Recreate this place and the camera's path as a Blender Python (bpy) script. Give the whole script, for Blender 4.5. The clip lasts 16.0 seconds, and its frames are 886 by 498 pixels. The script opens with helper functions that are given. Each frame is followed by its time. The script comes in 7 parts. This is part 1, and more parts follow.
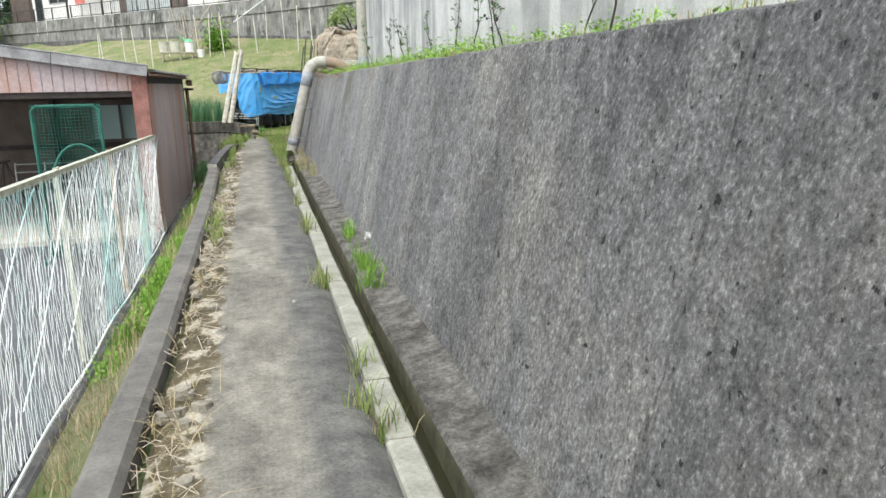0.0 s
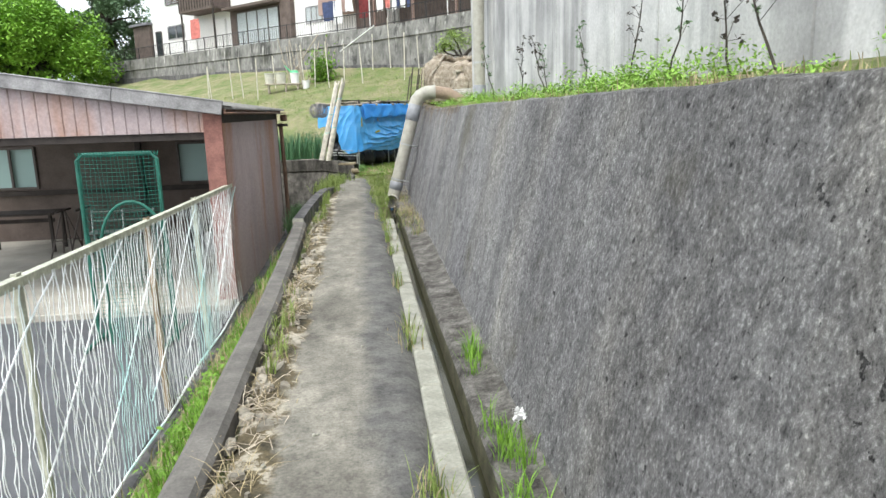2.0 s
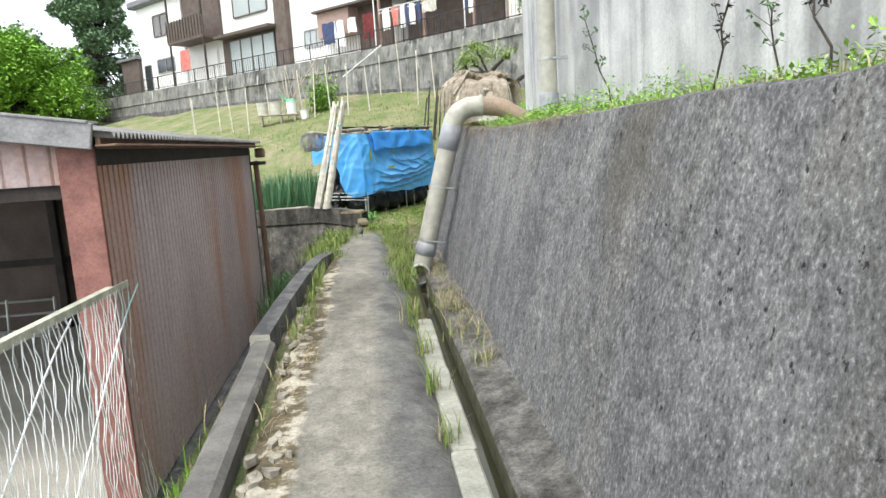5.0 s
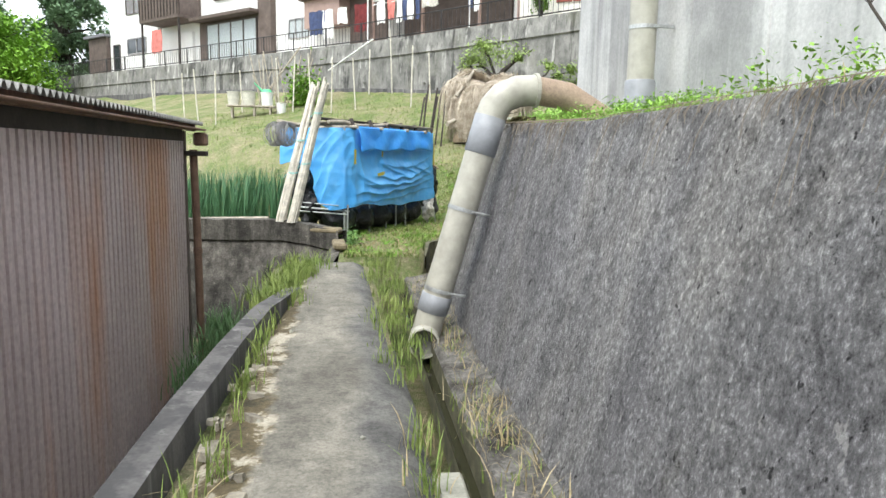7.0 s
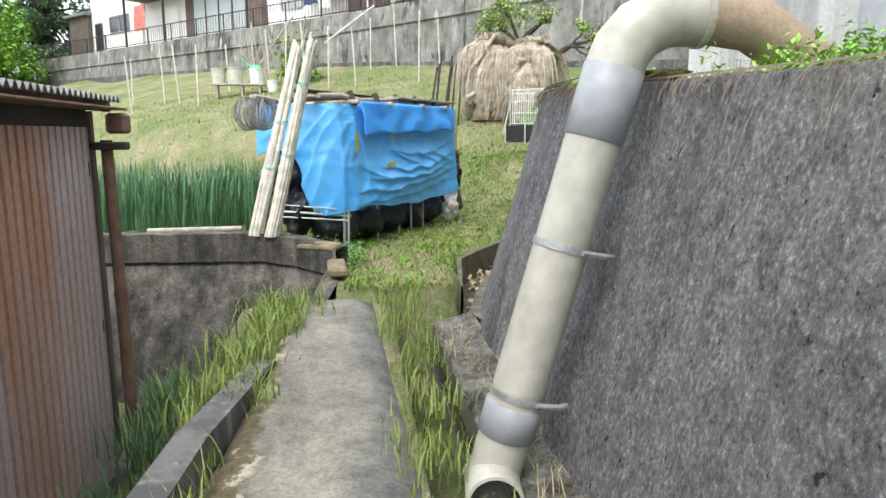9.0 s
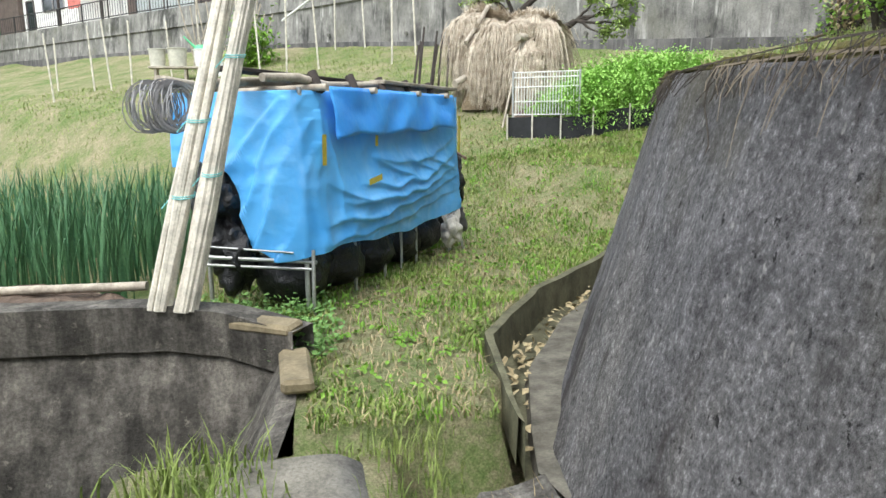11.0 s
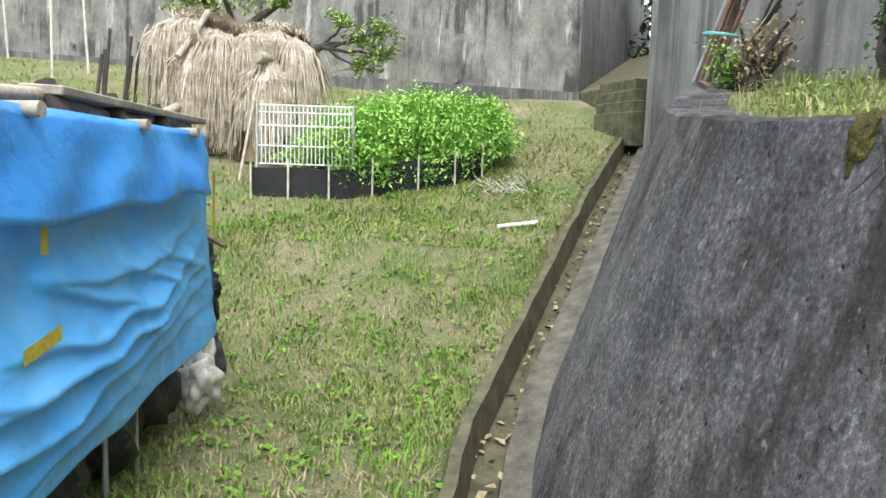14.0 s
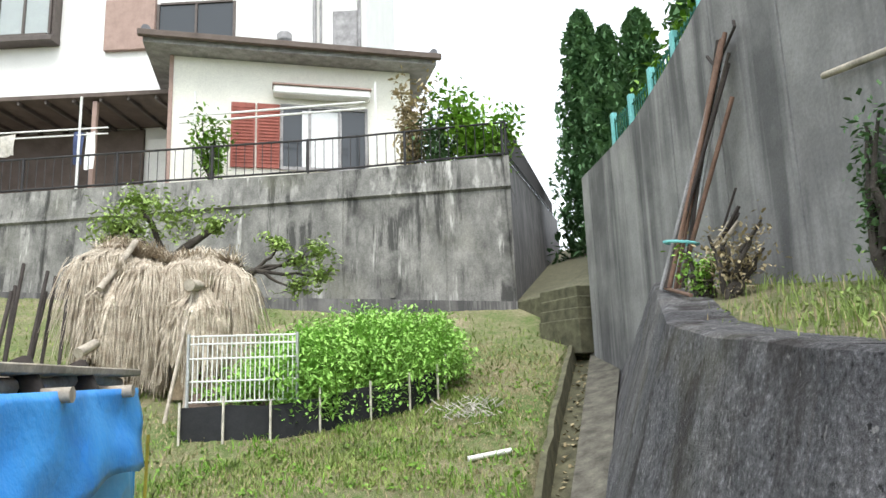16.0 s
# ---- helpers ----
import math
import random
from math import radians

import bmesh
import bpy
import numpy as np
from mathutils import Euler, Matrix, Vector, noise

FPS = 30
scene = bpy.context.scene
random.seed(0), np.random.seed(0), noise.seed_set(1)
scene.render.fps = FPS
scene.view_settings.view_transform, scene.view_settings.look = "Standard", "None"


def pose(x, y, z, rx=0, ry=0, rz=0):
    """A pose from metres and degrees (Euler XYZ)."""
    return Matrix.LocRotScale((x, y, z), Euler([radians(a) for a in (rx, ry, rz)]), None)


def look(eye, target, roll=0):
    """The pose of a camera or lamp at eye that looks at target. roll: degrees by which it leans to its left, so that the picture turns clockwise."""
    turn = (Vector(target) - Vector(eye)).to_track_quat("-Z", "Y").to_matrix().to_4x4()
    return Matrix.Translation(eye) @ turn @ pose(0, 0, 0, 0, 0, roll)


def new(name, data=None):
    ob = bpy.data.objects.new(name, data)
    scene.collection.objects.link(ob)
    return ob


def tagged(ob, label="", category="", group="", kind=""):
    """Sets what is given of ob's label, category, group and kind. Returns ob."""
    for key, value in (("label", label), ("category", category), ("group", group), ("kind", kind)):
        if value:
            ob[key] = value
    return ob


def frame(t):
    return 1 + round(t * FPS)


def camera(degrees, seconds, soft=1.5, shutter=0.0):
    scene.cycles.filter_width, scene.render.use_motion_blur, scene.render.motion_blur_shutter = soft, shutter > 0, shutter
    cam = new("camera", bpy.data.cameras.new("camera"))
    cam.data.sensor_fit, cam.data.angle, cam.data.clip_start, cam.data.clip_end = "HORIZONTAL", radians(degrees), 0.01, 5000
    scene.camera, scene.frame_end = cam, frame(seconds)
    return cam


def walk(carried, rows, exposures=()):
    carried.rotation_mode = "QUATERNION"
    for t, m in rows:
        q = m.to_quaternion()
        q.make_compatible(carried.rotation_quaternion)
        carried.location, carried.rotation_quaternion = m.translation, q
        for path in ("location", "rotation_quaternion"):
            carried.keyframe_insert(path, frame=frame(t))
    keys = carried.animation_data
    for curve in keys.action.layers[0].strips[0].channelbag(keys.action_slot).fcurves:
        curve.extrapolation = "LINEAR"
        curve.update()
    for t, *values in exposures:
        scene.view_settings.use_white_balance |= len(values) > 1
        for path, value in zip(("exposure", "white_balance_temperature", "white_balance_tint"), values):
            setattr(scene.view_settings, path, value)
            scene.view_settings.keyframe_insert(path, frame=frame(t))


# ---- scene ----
cam = camera(66.1, 16.0)
PATH = [
    (0, (0.029, 0.028, 1.453), (0.531, 1.905, 0.977), -0.9),
    (0.5, (0.026, 0.557, 1.465), (0.221, 2.48, 0.95), 0.0),
    (1, (0.141, 1.205, 1.524), (0.313, 3.142, 1.056), -1.4),
    (1.5, (0.118, 1.829, 1.563), (0.399, 3.767, 1.154), 1.2),
    (2, (0.2, 2.496, 1.565), (0.418, 4.444, 1.168), -1.7),
    (2.5, (0.169, 3.17, 1.57), (0.41, 5.12, 1.192), -0.1),
    (3, (0.228, 3.872, 1.552), (0.441, 5.829, 1.198), -4.1),
    (3.5, (0.152, 4.576, 1.567), (0.312, 6.534, 1.192), 0.0),
    (4, (0.224, 5.237, 1.571), (0.445, 7.19, 1.202), -4.6),
    (6.5, (0.093, 8.876, 1.399), (0.274, 10.853, 1.151), -0.5),
    (7, (0.108, 9.479, 1.41), (0.383, 11.441, 1.137), 1.0),
    (7.5, (0.054, 10.117, 1.418), (0.266, 12.079, 1.093), 1.0),
    (8, (0.073, 10.684, 1.437), (0.314, 12.641, 1.102), 1.3),
    (8.5, (0.111, 11.295, 1.443), (0.351, 13.253, 1.112), 0.2),
    (9, (0.137, 11.88, 1.45), (0.398, 13.835, 1.116), -0.3),
    (11.5, (0.13, 14.92, 1.575), (0.58, 16.828, 1.178), -0.5),
    (12, (0.022, 15.529, 1.587), (0.701, 17.362, 1.161), 1.5),
    (12.5, (0.165, 16.042, 1.614), (0.9, 17.848, 1.168), 1.1),
    (13, (0.167, 16.497, 1.621), (1.191, 18.161, 1.193), 2.4),
    (13.5, (0.289, 16.879, 1.635), (1.474, 18.463, 1.338), 2.4),
    (14, (0.36, 17.223, 1.651), (1.546, 18.815, 1.409), 1.8),
    (14.5, (0.375, 17.568, 1.682), (1.645, 19.107, 1.553), 2.3),
    (15, (0.507, 17.74, 1.746), (1.86, 19.213, 1.76), 0.6),
    (15.5, (0.454, 17.799, 1.797), (1.839, 19.216, 2.072), -1.0),
    (16, (0.445, 17.81, 1.791), (1.789, 19.247, 2.153), -2.0),
]
walk(cam, [(t, look(eye, target, roll)) for t, eye, target, roll in PATH], [(0.0, 1.2), (3.0, 1.22), (6.5, 1.4), (9.0, 1.38), (11.5, 1.32), (13.5, 1.4), (14.5, 1.43), (15.5, 1.36), (16.0, 1.24)])

# ---- world, sun ----
world = bpy.data.worlds.new("sky")
scene.world = world
world.use_nodes = True
wn, wl = world.node_tree.nodes, world.node_tree.links
bg = wn["Background"]
sky = wn.new("ShaderNodeTexSky")
sky.sky_type = "NISHITA"
sky.sun_disc = False
SUN_EL, SUN_ROT = radians(58), radians(215)
sky.sun_elevation, sky.sun_rotation = SUN_EL, SUN_ROT
sky.air_density, sky.dust_density, sky.ozone_density = 1.0, 4.0, 1.0
hsv = wn.new("ShaderNodeHueSaturation")
hsv.inputs["Saturation"].default_value = 0.25
wl.new(sky.outputs[0], hsv.inputs["Color"])
cloud = wn.new("ShaderNodeMix")
cloud.data_type = "RGBA"
cloud.inputs[0].default_value = 0.7
cloud.inputs[7].default_value = (6.3, 6.9, 7.5, 1)
wl.new(hsv.outputs[0], cloud.inputs[6])
wl.new(cloud.outputs[2], bg.inputs["Color"])
bg.inputs["Strength"].default_value = 0.15
sun = new("sun", bpy.data.lights.new("sun", "SUN"))
sun.data.energy, sun.data.angle, sun.data.color = 1.0, radians(25), (1.0, 0.97, 0.92)
sun.matrix_world = look((math.sin(SUN_ROT) * 30, math.cos(SUN_ROT) * 30, 30 * math.tan(SUN_EL)), (0, 0, 0))


# ---- materials ----
def ramp(nt, src, stops):
    r = nt.nodes.new("ShaderNodeValToRGB")
    while len(r.color_ramp.elements) < len(stops):
        r.color_ramp.elements.new(0.5)
    for e, (p, c) in zip(r.color_ramp.elements, stops):
        e.position = p
        e.color = (*c, 1) if len(c) == 3 else c
    nt.links.new(src, r.inputs[0])
    return r.outputs[0]


def grey(v):
    return (v, v, v)


class Mat:
    """A small wrapper round a node material in object coordinates."""

    def __init__(self, name, rough=0.85, metal=0.0, spec=0.3):
        self.m = bpy.data.materials.new(name)
        self.m.use_nodes = True
        self.nt = self.m.node_tree
        self.p = self.nt.nodes["Principled BSDF"]
        self.p.inputs["Roughness"].default_value = rough
        self.p.inputs["Metallic"].default_value = metal
        self.p.inputs["Specular IOR Level"].default_value = spec
        tc = self.nt.nodes.new("ShaderNodeTexCoord")
        self.co = tc.outputs["Object"]

    def mapped(self, scale=(1, 1, 1), rot=(0, 0, 0)):
        mp = self.nt.nodes.new("ShaderNodeMapping")
        mp.inputs["Scale"].default_value = scale
        mp.inputs["Rotation"].default_value = rot
        self.nt.links.new(self.co, mp.inputs["Vector"])
        return mp.outputs[0]

    def noise(self, scale, detail=4, rough=0.6, stretch=(1, 1, 1), rot=(0, 0, 0), distort=0.0):
        n = self.nt.nodes.new("ShaderNodeTexNoise")
        n.inputs["Scale"].default_value, n.inputs["Detail"].default_value = scale, detail
        n.inputs["Roughness"].default_value, n.inputs["Distortion"].default_value = rough, distort
        self.nt.links.new(self.mapped(stretch, rot), n.inputs["Vector"])
        return n.outputs["Fac"]

    def voronoi(self, scale, stretch=(1, 1, 1), rot=(0, 0, 0), out="Distance"):
        n = self.nt.nodes.new("ShaderNodeTexVoronoi")
        n.inputs["Scale"].default_value = scale
        self.nt.links.new(self.mapped(stretch, rot), n.inputs["Vector"])
        return n.outputs[out]

    def rand(self):
        return self.nt.nodes.new("ShaderNodeObjectInfo").outputs["Random"]

    def coord(self, axis):
        s = self.nt.nodes.new("ShaderNodeSeparateXYZ")
        self.nt.links.new(self.co, s.inputs[0])
        return s.outputs[axis]

    def math(self, op, a, b=0.0):
        n = self.nt.nodes.new("ShaderNodeMath")
        n.operation = op
        for i, v in enumerate((a, b)):
            if isinstance(v, (int, float)):
                n.inputs[i].default_value = v
            else:
                self.nt.links.new(v, n.inputs[i])
        return n.outputs[0]

    def mix(self, fac, a, b, mode="MIX"):
        n = self.nt.nodes.new("ShaderNodeMix")
        n.data_type, n.blend_type = "RGBA", mode
        for i, v in ((0, fac), (6, a), (7, b)):
            if isinstance(v, (int, float)):
                n.inputs[i].default_value = v
            elif isinstance(v, tuple):
                n.inputs[i].default_value = (*v, 1)
            else:
                self.nt.links.new(v, n.inputs[i])
        return n.outputs[2]

    def base(self, col):
        if isinstance(col, tuple):
            self.p.inputs["Base Color"].default_value = (*col, 1)
        else:
            self.nt.links.new(col, self.p.inputs["Base Color"])
        return self

    def bump(self, h, strength=0.3, dist=0.02):
        b = self.nt.nodes.new("ShaderNodeBump")
        b.inputs["Strength"].default_value, b.inputs["Distance"].default_value = strength, dist
        self.nt.links.new(h, b.inputs["Height"])
        self.nt.links.new(b.outputs[0], self.p.inputs["Normal"])
        return self


def plain(name, col, rough=0.8, metal=0.0, var=0.35, scale=6.0, spec=0.3, bump=0.15, dist=0.01, grain=60.0):
    """One colour with stains and grain at two scales."""
    m = Mat(name, rough, metal, spec)
    a = ramp(m.nt, m.noise(scale, 5), [(0.3, tuple(c * (1 - var) for c in col)), (0.7, tuple(min(1, c * (1 + var * 0.6)) for c in col))])
    b = ramp(m.nt, m.noise(grain, 3), [(0.3, grey(0.78)), (0.7, grey(1.1))])
    m.base(m.mix(1.0, a, b, "MULTIPLY"))
    m.bump(m.noise(grain, 4), bump, dist)
    return m.m


def rough_wall_mat():
    """Weathered concrete with exposed aggregate, pits and run marks; its tone shifts along y, with black runs towards
    its bend.
    """
    m = Mat("weathered_aggregate_concrete", 0.92, 0, 0.2)
    tilt = (0, radians(-16), 0)
    fine = ramp(m.nt, m.noise(58, 6, 0.8, (1, 1, 0.72), tilt), [(0.33, grey(0.055)), (0.43, grey(0.2)), (0.55, grey(0.3)), (0.66, grey(0.62))])
    lumps = ramp(m.nt, m.noise(11, 4, 0.7, (1, 1, 0.8), tilt), [(0.34, grey(0.68)), (0.48, grey(1.02)), (0.64, grey(1.28))])
    col = m.mix(0.95, fine, lumps, "MULTIPLY")
    big = ramp(m.nt, m.noise(1.1, 5, 0.65, (1, 1, 0.45), tilt), [(0.32, (0.66, 0.645, 0.66)), (0.5, (0.95, 0.935, 0.92)), (0.68, (1.2, 1.15, 1.06))])
    col = m.mix(1.0, col, big, "MULTIPLY")
    runs = ramp(m.nt, m.noise(1.7, 5, 0.65, (1, 1, 0.06), tilt), [(0.4, grey(0.74)), (0.6, grey(1.1))])
    col = m.mix(0.85, col, runs, "MULTIPLY")
    # y wobbled by noise; drives the overall tone and where the black runs start
    noisy_y = m.math("ADD", m.coord(1), m.math("MULTIPLY", m.math("SUBTRACT", m.noise(0.7, 4, 0.6, (1, 1, 0.3)), 0.5), 3.0))
    col = m.mix(1.0, col, ramp(m.nt, m.math("MULTIPLY", noisy_y, 0.05), [(0.15, (0.9, 0.895, 0.88)), (0.52, (1.05, 1.045, 1.05)), (0.66, (0.86, 0.85, 0.86)), (0.82, (0.76, 0.755, 0.78))]), "MULTIPLY")
    black = m.math("MULTIPLY", ramp(m.nt, m.noise(2.6, 5, 0.7, (1, 1, 0.13), tilt), [(0.52, grey(0)), (0.62, grey(1))]), ramp(m.nt, m.math("MULTIPLY", noisy_y, 0.05), [(0.7, grey(0)), (0.8, grey(0.7))]))
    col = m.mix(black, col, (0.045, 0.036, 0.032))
    chips = ramp(m.nt, m.noise(23, 3, 0.6, (1, 1, 0.55), tilt), [(0.66, grey(0)), (0.71, grey(1))])
    col = m.mix(m.math("MULTIPLY", chips, 0.45), col, (0.55, 0.53, 0.5))
    pits = ramp(m.nt, m.noise(24, 4, 0.6, (1, 1, 0.7), (0.3, 0, 0)), [(0.31, grey(1)), (0.35, grey(0))])
    col = m.mix(m.math("MULTIPLY", pits, 0.85), col, (0.02, 0.02, 0.02))
    moss = ramp(m.nt, m.noise(0.9, 5, 0.6, (1, 1, 1)), [(0.58, grey(0)), (0.7, grey(1))])
    col = m.mix(m.math("MULTIPLY", moss, 0.4), col, (0.13, 0.115, 0.06))
    m.base(col)
    h = m.math("ADD", m.math("ADD", m.noise(50, 6, 0.78, (1, 1, 0.72), tilt), m.math("MULTIPLY", m.noise(11, 4, 0.7, (1, 1, 0.8), tilt), 0.8)), m.math("MULTIPLY", pits, -0.9))
    m.bump(h, 1.0, 0.04)
    return m.m


def far_wall_mat():
    """Old retaining concrete: blotched grey, black run-off and pale lime runs of uneven length."""
    m = Mat("stained_retaining_concrete", 0.92, 0, 0.15)
    a = ramp(m.nt, m.noise(2.3, 7, 0.72, (1, 1, 0.6)), [(0.3, (0.1, 0.098, 0.092)), (0.5, (0.2, 0.196, 0.182)), (0.7, (0.32, 0.312, 0.288))])
    a = m.mix(1.0, a, ramp(m.nt, m.noise(38, 4, 0.7), [(0.3, grey(0.78)), (0.7, grey(1.18))]), "MULTIPLY")
    s1 = ramp(m.nt, m.noise(2.1, 6, 0.75, (1, 1, 0.11)), [(0.5, grey(0)), (0.58, grey(1))])
    s2 = ramp(m.nt, m.noise(1.3, 5, 0.65, (1, 1, 0.9)), [(0.4, grey(0)), (0.54, grey(1))])
    a = m.mix(m.math("MULTIPLY", m.math("MULTIPLY", s1, s2), 0.85), a, (0.045, 0.045, 0.043))
    s3 = ramp(m.nt, m.noise(4.6, 5, 0.7, (1, 1, 0.09)), [(0.54, grey(0)), (0.62, grey(1))])
    s4 = ramp(m.nt, m.noise(1.7, 4, 0.6, (1, 1, 0.7), (0.4, 0, 0)), [(0.48, grey(0)), (0.62, grey(1))])
    a = m.mix(m.math("MULTIPLY", m.math("MULTIPLY", s3, s4), 0.75), a, (0.55, 0.54, 0.5))
    green = ramp(m.nt, m.noise(0.8, 5, 0.6), [(0.52, grey(0)), (0.7, grey(1))])
    a = m.mix(m.math("MULTIPLY", green, 0.3), a, (0.14, 0.14, 0.085))
    m.base(a)
    m.bump(m.noise(34, 5, 0.7), 0.4, 0.02)
    return m.m


def streaked(name, lo, hi, stain=0.7, freq=3.2, warm=1.0):
    """Cast concrete with dark run-off streaks down its face."""
    m = Mat(name, 0.9, 0, 0.2)
    a = ramp(m.nt, m.noise(1.6, 6, 0.6), [(0.3, (lo * warm, lo * 0.99, lo * 0.97)), (0.7, (hi * warm, hi * 0.99, hi * 0.96))])
    g = ramp(m.nt, m.noise(45, 3), [(0.3, grey(0.85)), (0.7, grey(1.08))])
    a = m.mix(1.0, a, g, "MULTIPLY")
    s1 = ramp(m.nt, m.noise(freq, 4, 0.65, (1, 1, 0.07)), [(0.44, grey(1)), (0.56, grey(0))])
    s2 = ramp(m.nt, m.noise(0.8, 5, 0.65, (1, 1, 0.8)), [(0.32, grey(0.25)), (0.58, grey(1))])
    a = m.mix(m.math("MULTIPLY", m.math("MULTIPLY", s1, s2), stain), a, (0.05, 0.05, 0.052))
    s3 = ramp(m.nt, m.noise(freq * 2.2, 3, 0.6, (1, 1, 0.05)), [(0.6, grey(0)), (0.72, grey(1))])
    a = m.mix(m.math("MULTIPLY", s3, 0.25), a, (0.55, 0.54, 0.51))
    m.base(a)
    m.bump(m.noise(40, 4), 0.25, 0.012)
    return m.m


def garden_wall_mat():
    """Old brownish concrete, stained in patches and runs, with pale worn spots."""
    m = Mat("stained_garden_concrete", 0.95, 0, 0.15)
    a = ramp(m.nt, m.noise(3.5, 7, 0.75), [(0.32, (0.05, 0.047, 0.042)), (0.5, (0.115, 0.107, 0.094)), (0.68, (0.2, 0.185, 0.16))])
    runs = ramp(m.nt, m.noise(6, 4, 0.65, (1, 1, 0.1)), [(0.42, grey(0.5)), (0.58, grey(1.15))])
    a = m.mix(0.85, a, runs, "MULTIPLY")
    a = m.mix(1.0, a, ramp(m.nt, m.noise(50, 4, 0.7), [(0.3, grey(0.6)), (0.7, grey(1.3))]), "MULTIPLY")
    worn = ramp(m.nt, m.noise(11, 5, 0.7), [(0.62, grey(0)), (0.7, grey(1))])
    m.base(m.mix(m.math("MULTIPLY", worn, 0.5), a, (0.34, 0.31, 0.26)))
    m.bump(m.noise(30, 6, 0.75), 0.7, 0.025)
    return m.m


def ledge_mat():
    """Crumbled concrete ledge: pale worn spots, brown dirt and black damp runs."""
    m = Mat("crumbled_ledge_concrete", 0.95, 0, 0.15)
    a = ramp(m.nt, m.noise(5, 6, 0.75), [(0.34, (0.05, 0.046, 0.04)), (0.48, (0.13, 0.122, 0.108)), (0.6, (0.22, 0.208, 0.188)), (0.7, (0.34, 0.32, 0.28))])
    g = ramp(m.nt, m.noise(48, 5, 0.75), [(0.3, grey(0.55)), (0.7, grey(1.3))])
    m.base(m.mix(1.0, a, g, "MULTIPLY"))
    m.bump(m.noise(22, 6, 0.75), 0.9, 0.04)
    return m.m


def path_mat():
    """Old concrete path, worn pale along the middle, dark and mossy along its right-hand side."""
    m = Mat("worn_path_concrete", 0.92, 0, 0.2)
    grain = ramp(m.nt, m.noise(55, 6, 0.8), [(0.3, grey(0.55)), (0.5, grey(0.97)), (0.7, grey(1.3))])
    n = m.noise(2.2, 5, 0.65, (1, 0.5, 1))
    pale = ramp(m.nt, n, [(0.3, (0.12, 0.112, 0.094)), (0.5, (0.2, 0.188, 0.158)), (0.68, (0.3, 0.28, 0.232))])
    dark = ramp(m.nt, m.noise(4, 5, 0.6), [(0.3, (0.085, 0.083, 0.08)), (0.7, (0.17, 0.165, 0.15))])
    side = m.math("ADD", m.coord(0), m.math("MULTIPLY", m.math("SUBTRACT", m.noise(1.1, 4, 0.6), 0.5), 0.5))
    col = m.mix(ramp(m.nt, side, [(0.08, grey(0)), (0.24, grey(1))]), pale, dark)
    blot = ramp(m.nt, m.noise(7, 6, 0.75), [(0.36, grey(0.62)), (0.52, grey(1.0)), (0.68, grey(1.22))])
    col = m.mix(0.8, col, blot, "MULTIPLY")
    left = ramp(m.nt, m.math("ADD", m.math("MULTIPLY", m.coord(0), -1.0), m.math("MULTIPLY", m.math("SUBTRACT", m.noise(5, 5, 0.65), 0.5), 0.26)), [(0.26, grey(0)), (0.31, grey(1))])
    soil = ramp(m.nt, m.noise(4.5, 6, 0.7), [(0.36, (0.05, 0.045, 0.03)), (0.52, (0.13, 0.105, 0.062)), (0.57, (0.36, 0.325, 0.255)), (0.68, (0.46, 0.42, 0.335))])
    col = m.mix(left, col, soil)
    col = m.mix(1.0, col, grain, "MULTIPLY")
    m.base(col)
    m.bump(m.noise(60, 5, 0.7), 0.5, 0.012)
    return m.m


def ground_mat():
    """Trodden soil and thin grass."""
    m = Mat("grassy_soil", 0.95, 0, 0.1)
    n = m.noise(1.1, 6, 0.65)
    f = m.noise(16, 5, 0.75)
    mixv = m.math("ADD", m.math("MULTIPLY", n, 0.55), m.math("MULTIPLY", f, 0.45))
    col = ramp(m.nt, mixv, [(0.38, (0.115, 0.175, 0.055)), (0.46, (0.18, 0.215, 0.088)), (0.53, (0.255, 0.245, 0.14)), (0.62, (0.36, 0.31, 0.2))])
    g = ramp(m.nt, m.noise(90, 3, 0.7), [(0.3, grey(0.55)), (0.7, grey(1.25))])
    m.base(m.mix(1.0, col, g, "MULTIPLY"))
    m.bump(m.noise(45, 5, 0.75), 0.8, 0.04)
    return m.m


def leaf_mat(name, dark, light, rough=0.6, scale=9.0, trans=0.25):
    m = Mat(name, rough, 0, 0.25)
    a = ramp(m.nt, m.noise(scale, 3), [(0.3, dark), (0.7, light)])
    b = ramp(m.nt, m.noise(60, 2), [(0.3, grey(0.7)), (0.7, grey(1.2))])
    m.base(m.mix(1.0, a, b, "MULTIPLY"))
    m.p.inputs["Transmission Weight"].default_value = 0.0
    m.p.inputs["Subsurface Weight"].default_value = 0.0
    return m.m


def tarp_mat():
    m = Mat("blue_tarpaulin", 0.33, 0, 0.6)
    a = ramp(m.nt, m.noise(2.2, 4), [(0.3, (0.055, 0.34, 0.78)), (0.7, (0.125, 0.48, 0.9))])
    fade = ramp(m.nt, m.noise(5.5, 5, 0.7, (1, 1, 0.6)), [(0.5, grey(0)), (0.8, grey(1))])
    a = m.mix(m.math("MULTIPLY", fade, 0.3), a, (0.32, 0.58, 0.84))
    dirt = ramp(m.nt, m.noise(3, 5, 0.7), [(0.6, grey(0)), (0.72, grey(1))])
    a = m.mix(m.math("MULTIPLY", dirt, 0.25), a, (0.12, 0.2, 0.3))
    m.base(a)
    m.bump(m.noise(9, 4, 0.55, (1, 1, 1.6)), 0.22, 0.03)
    return m.m


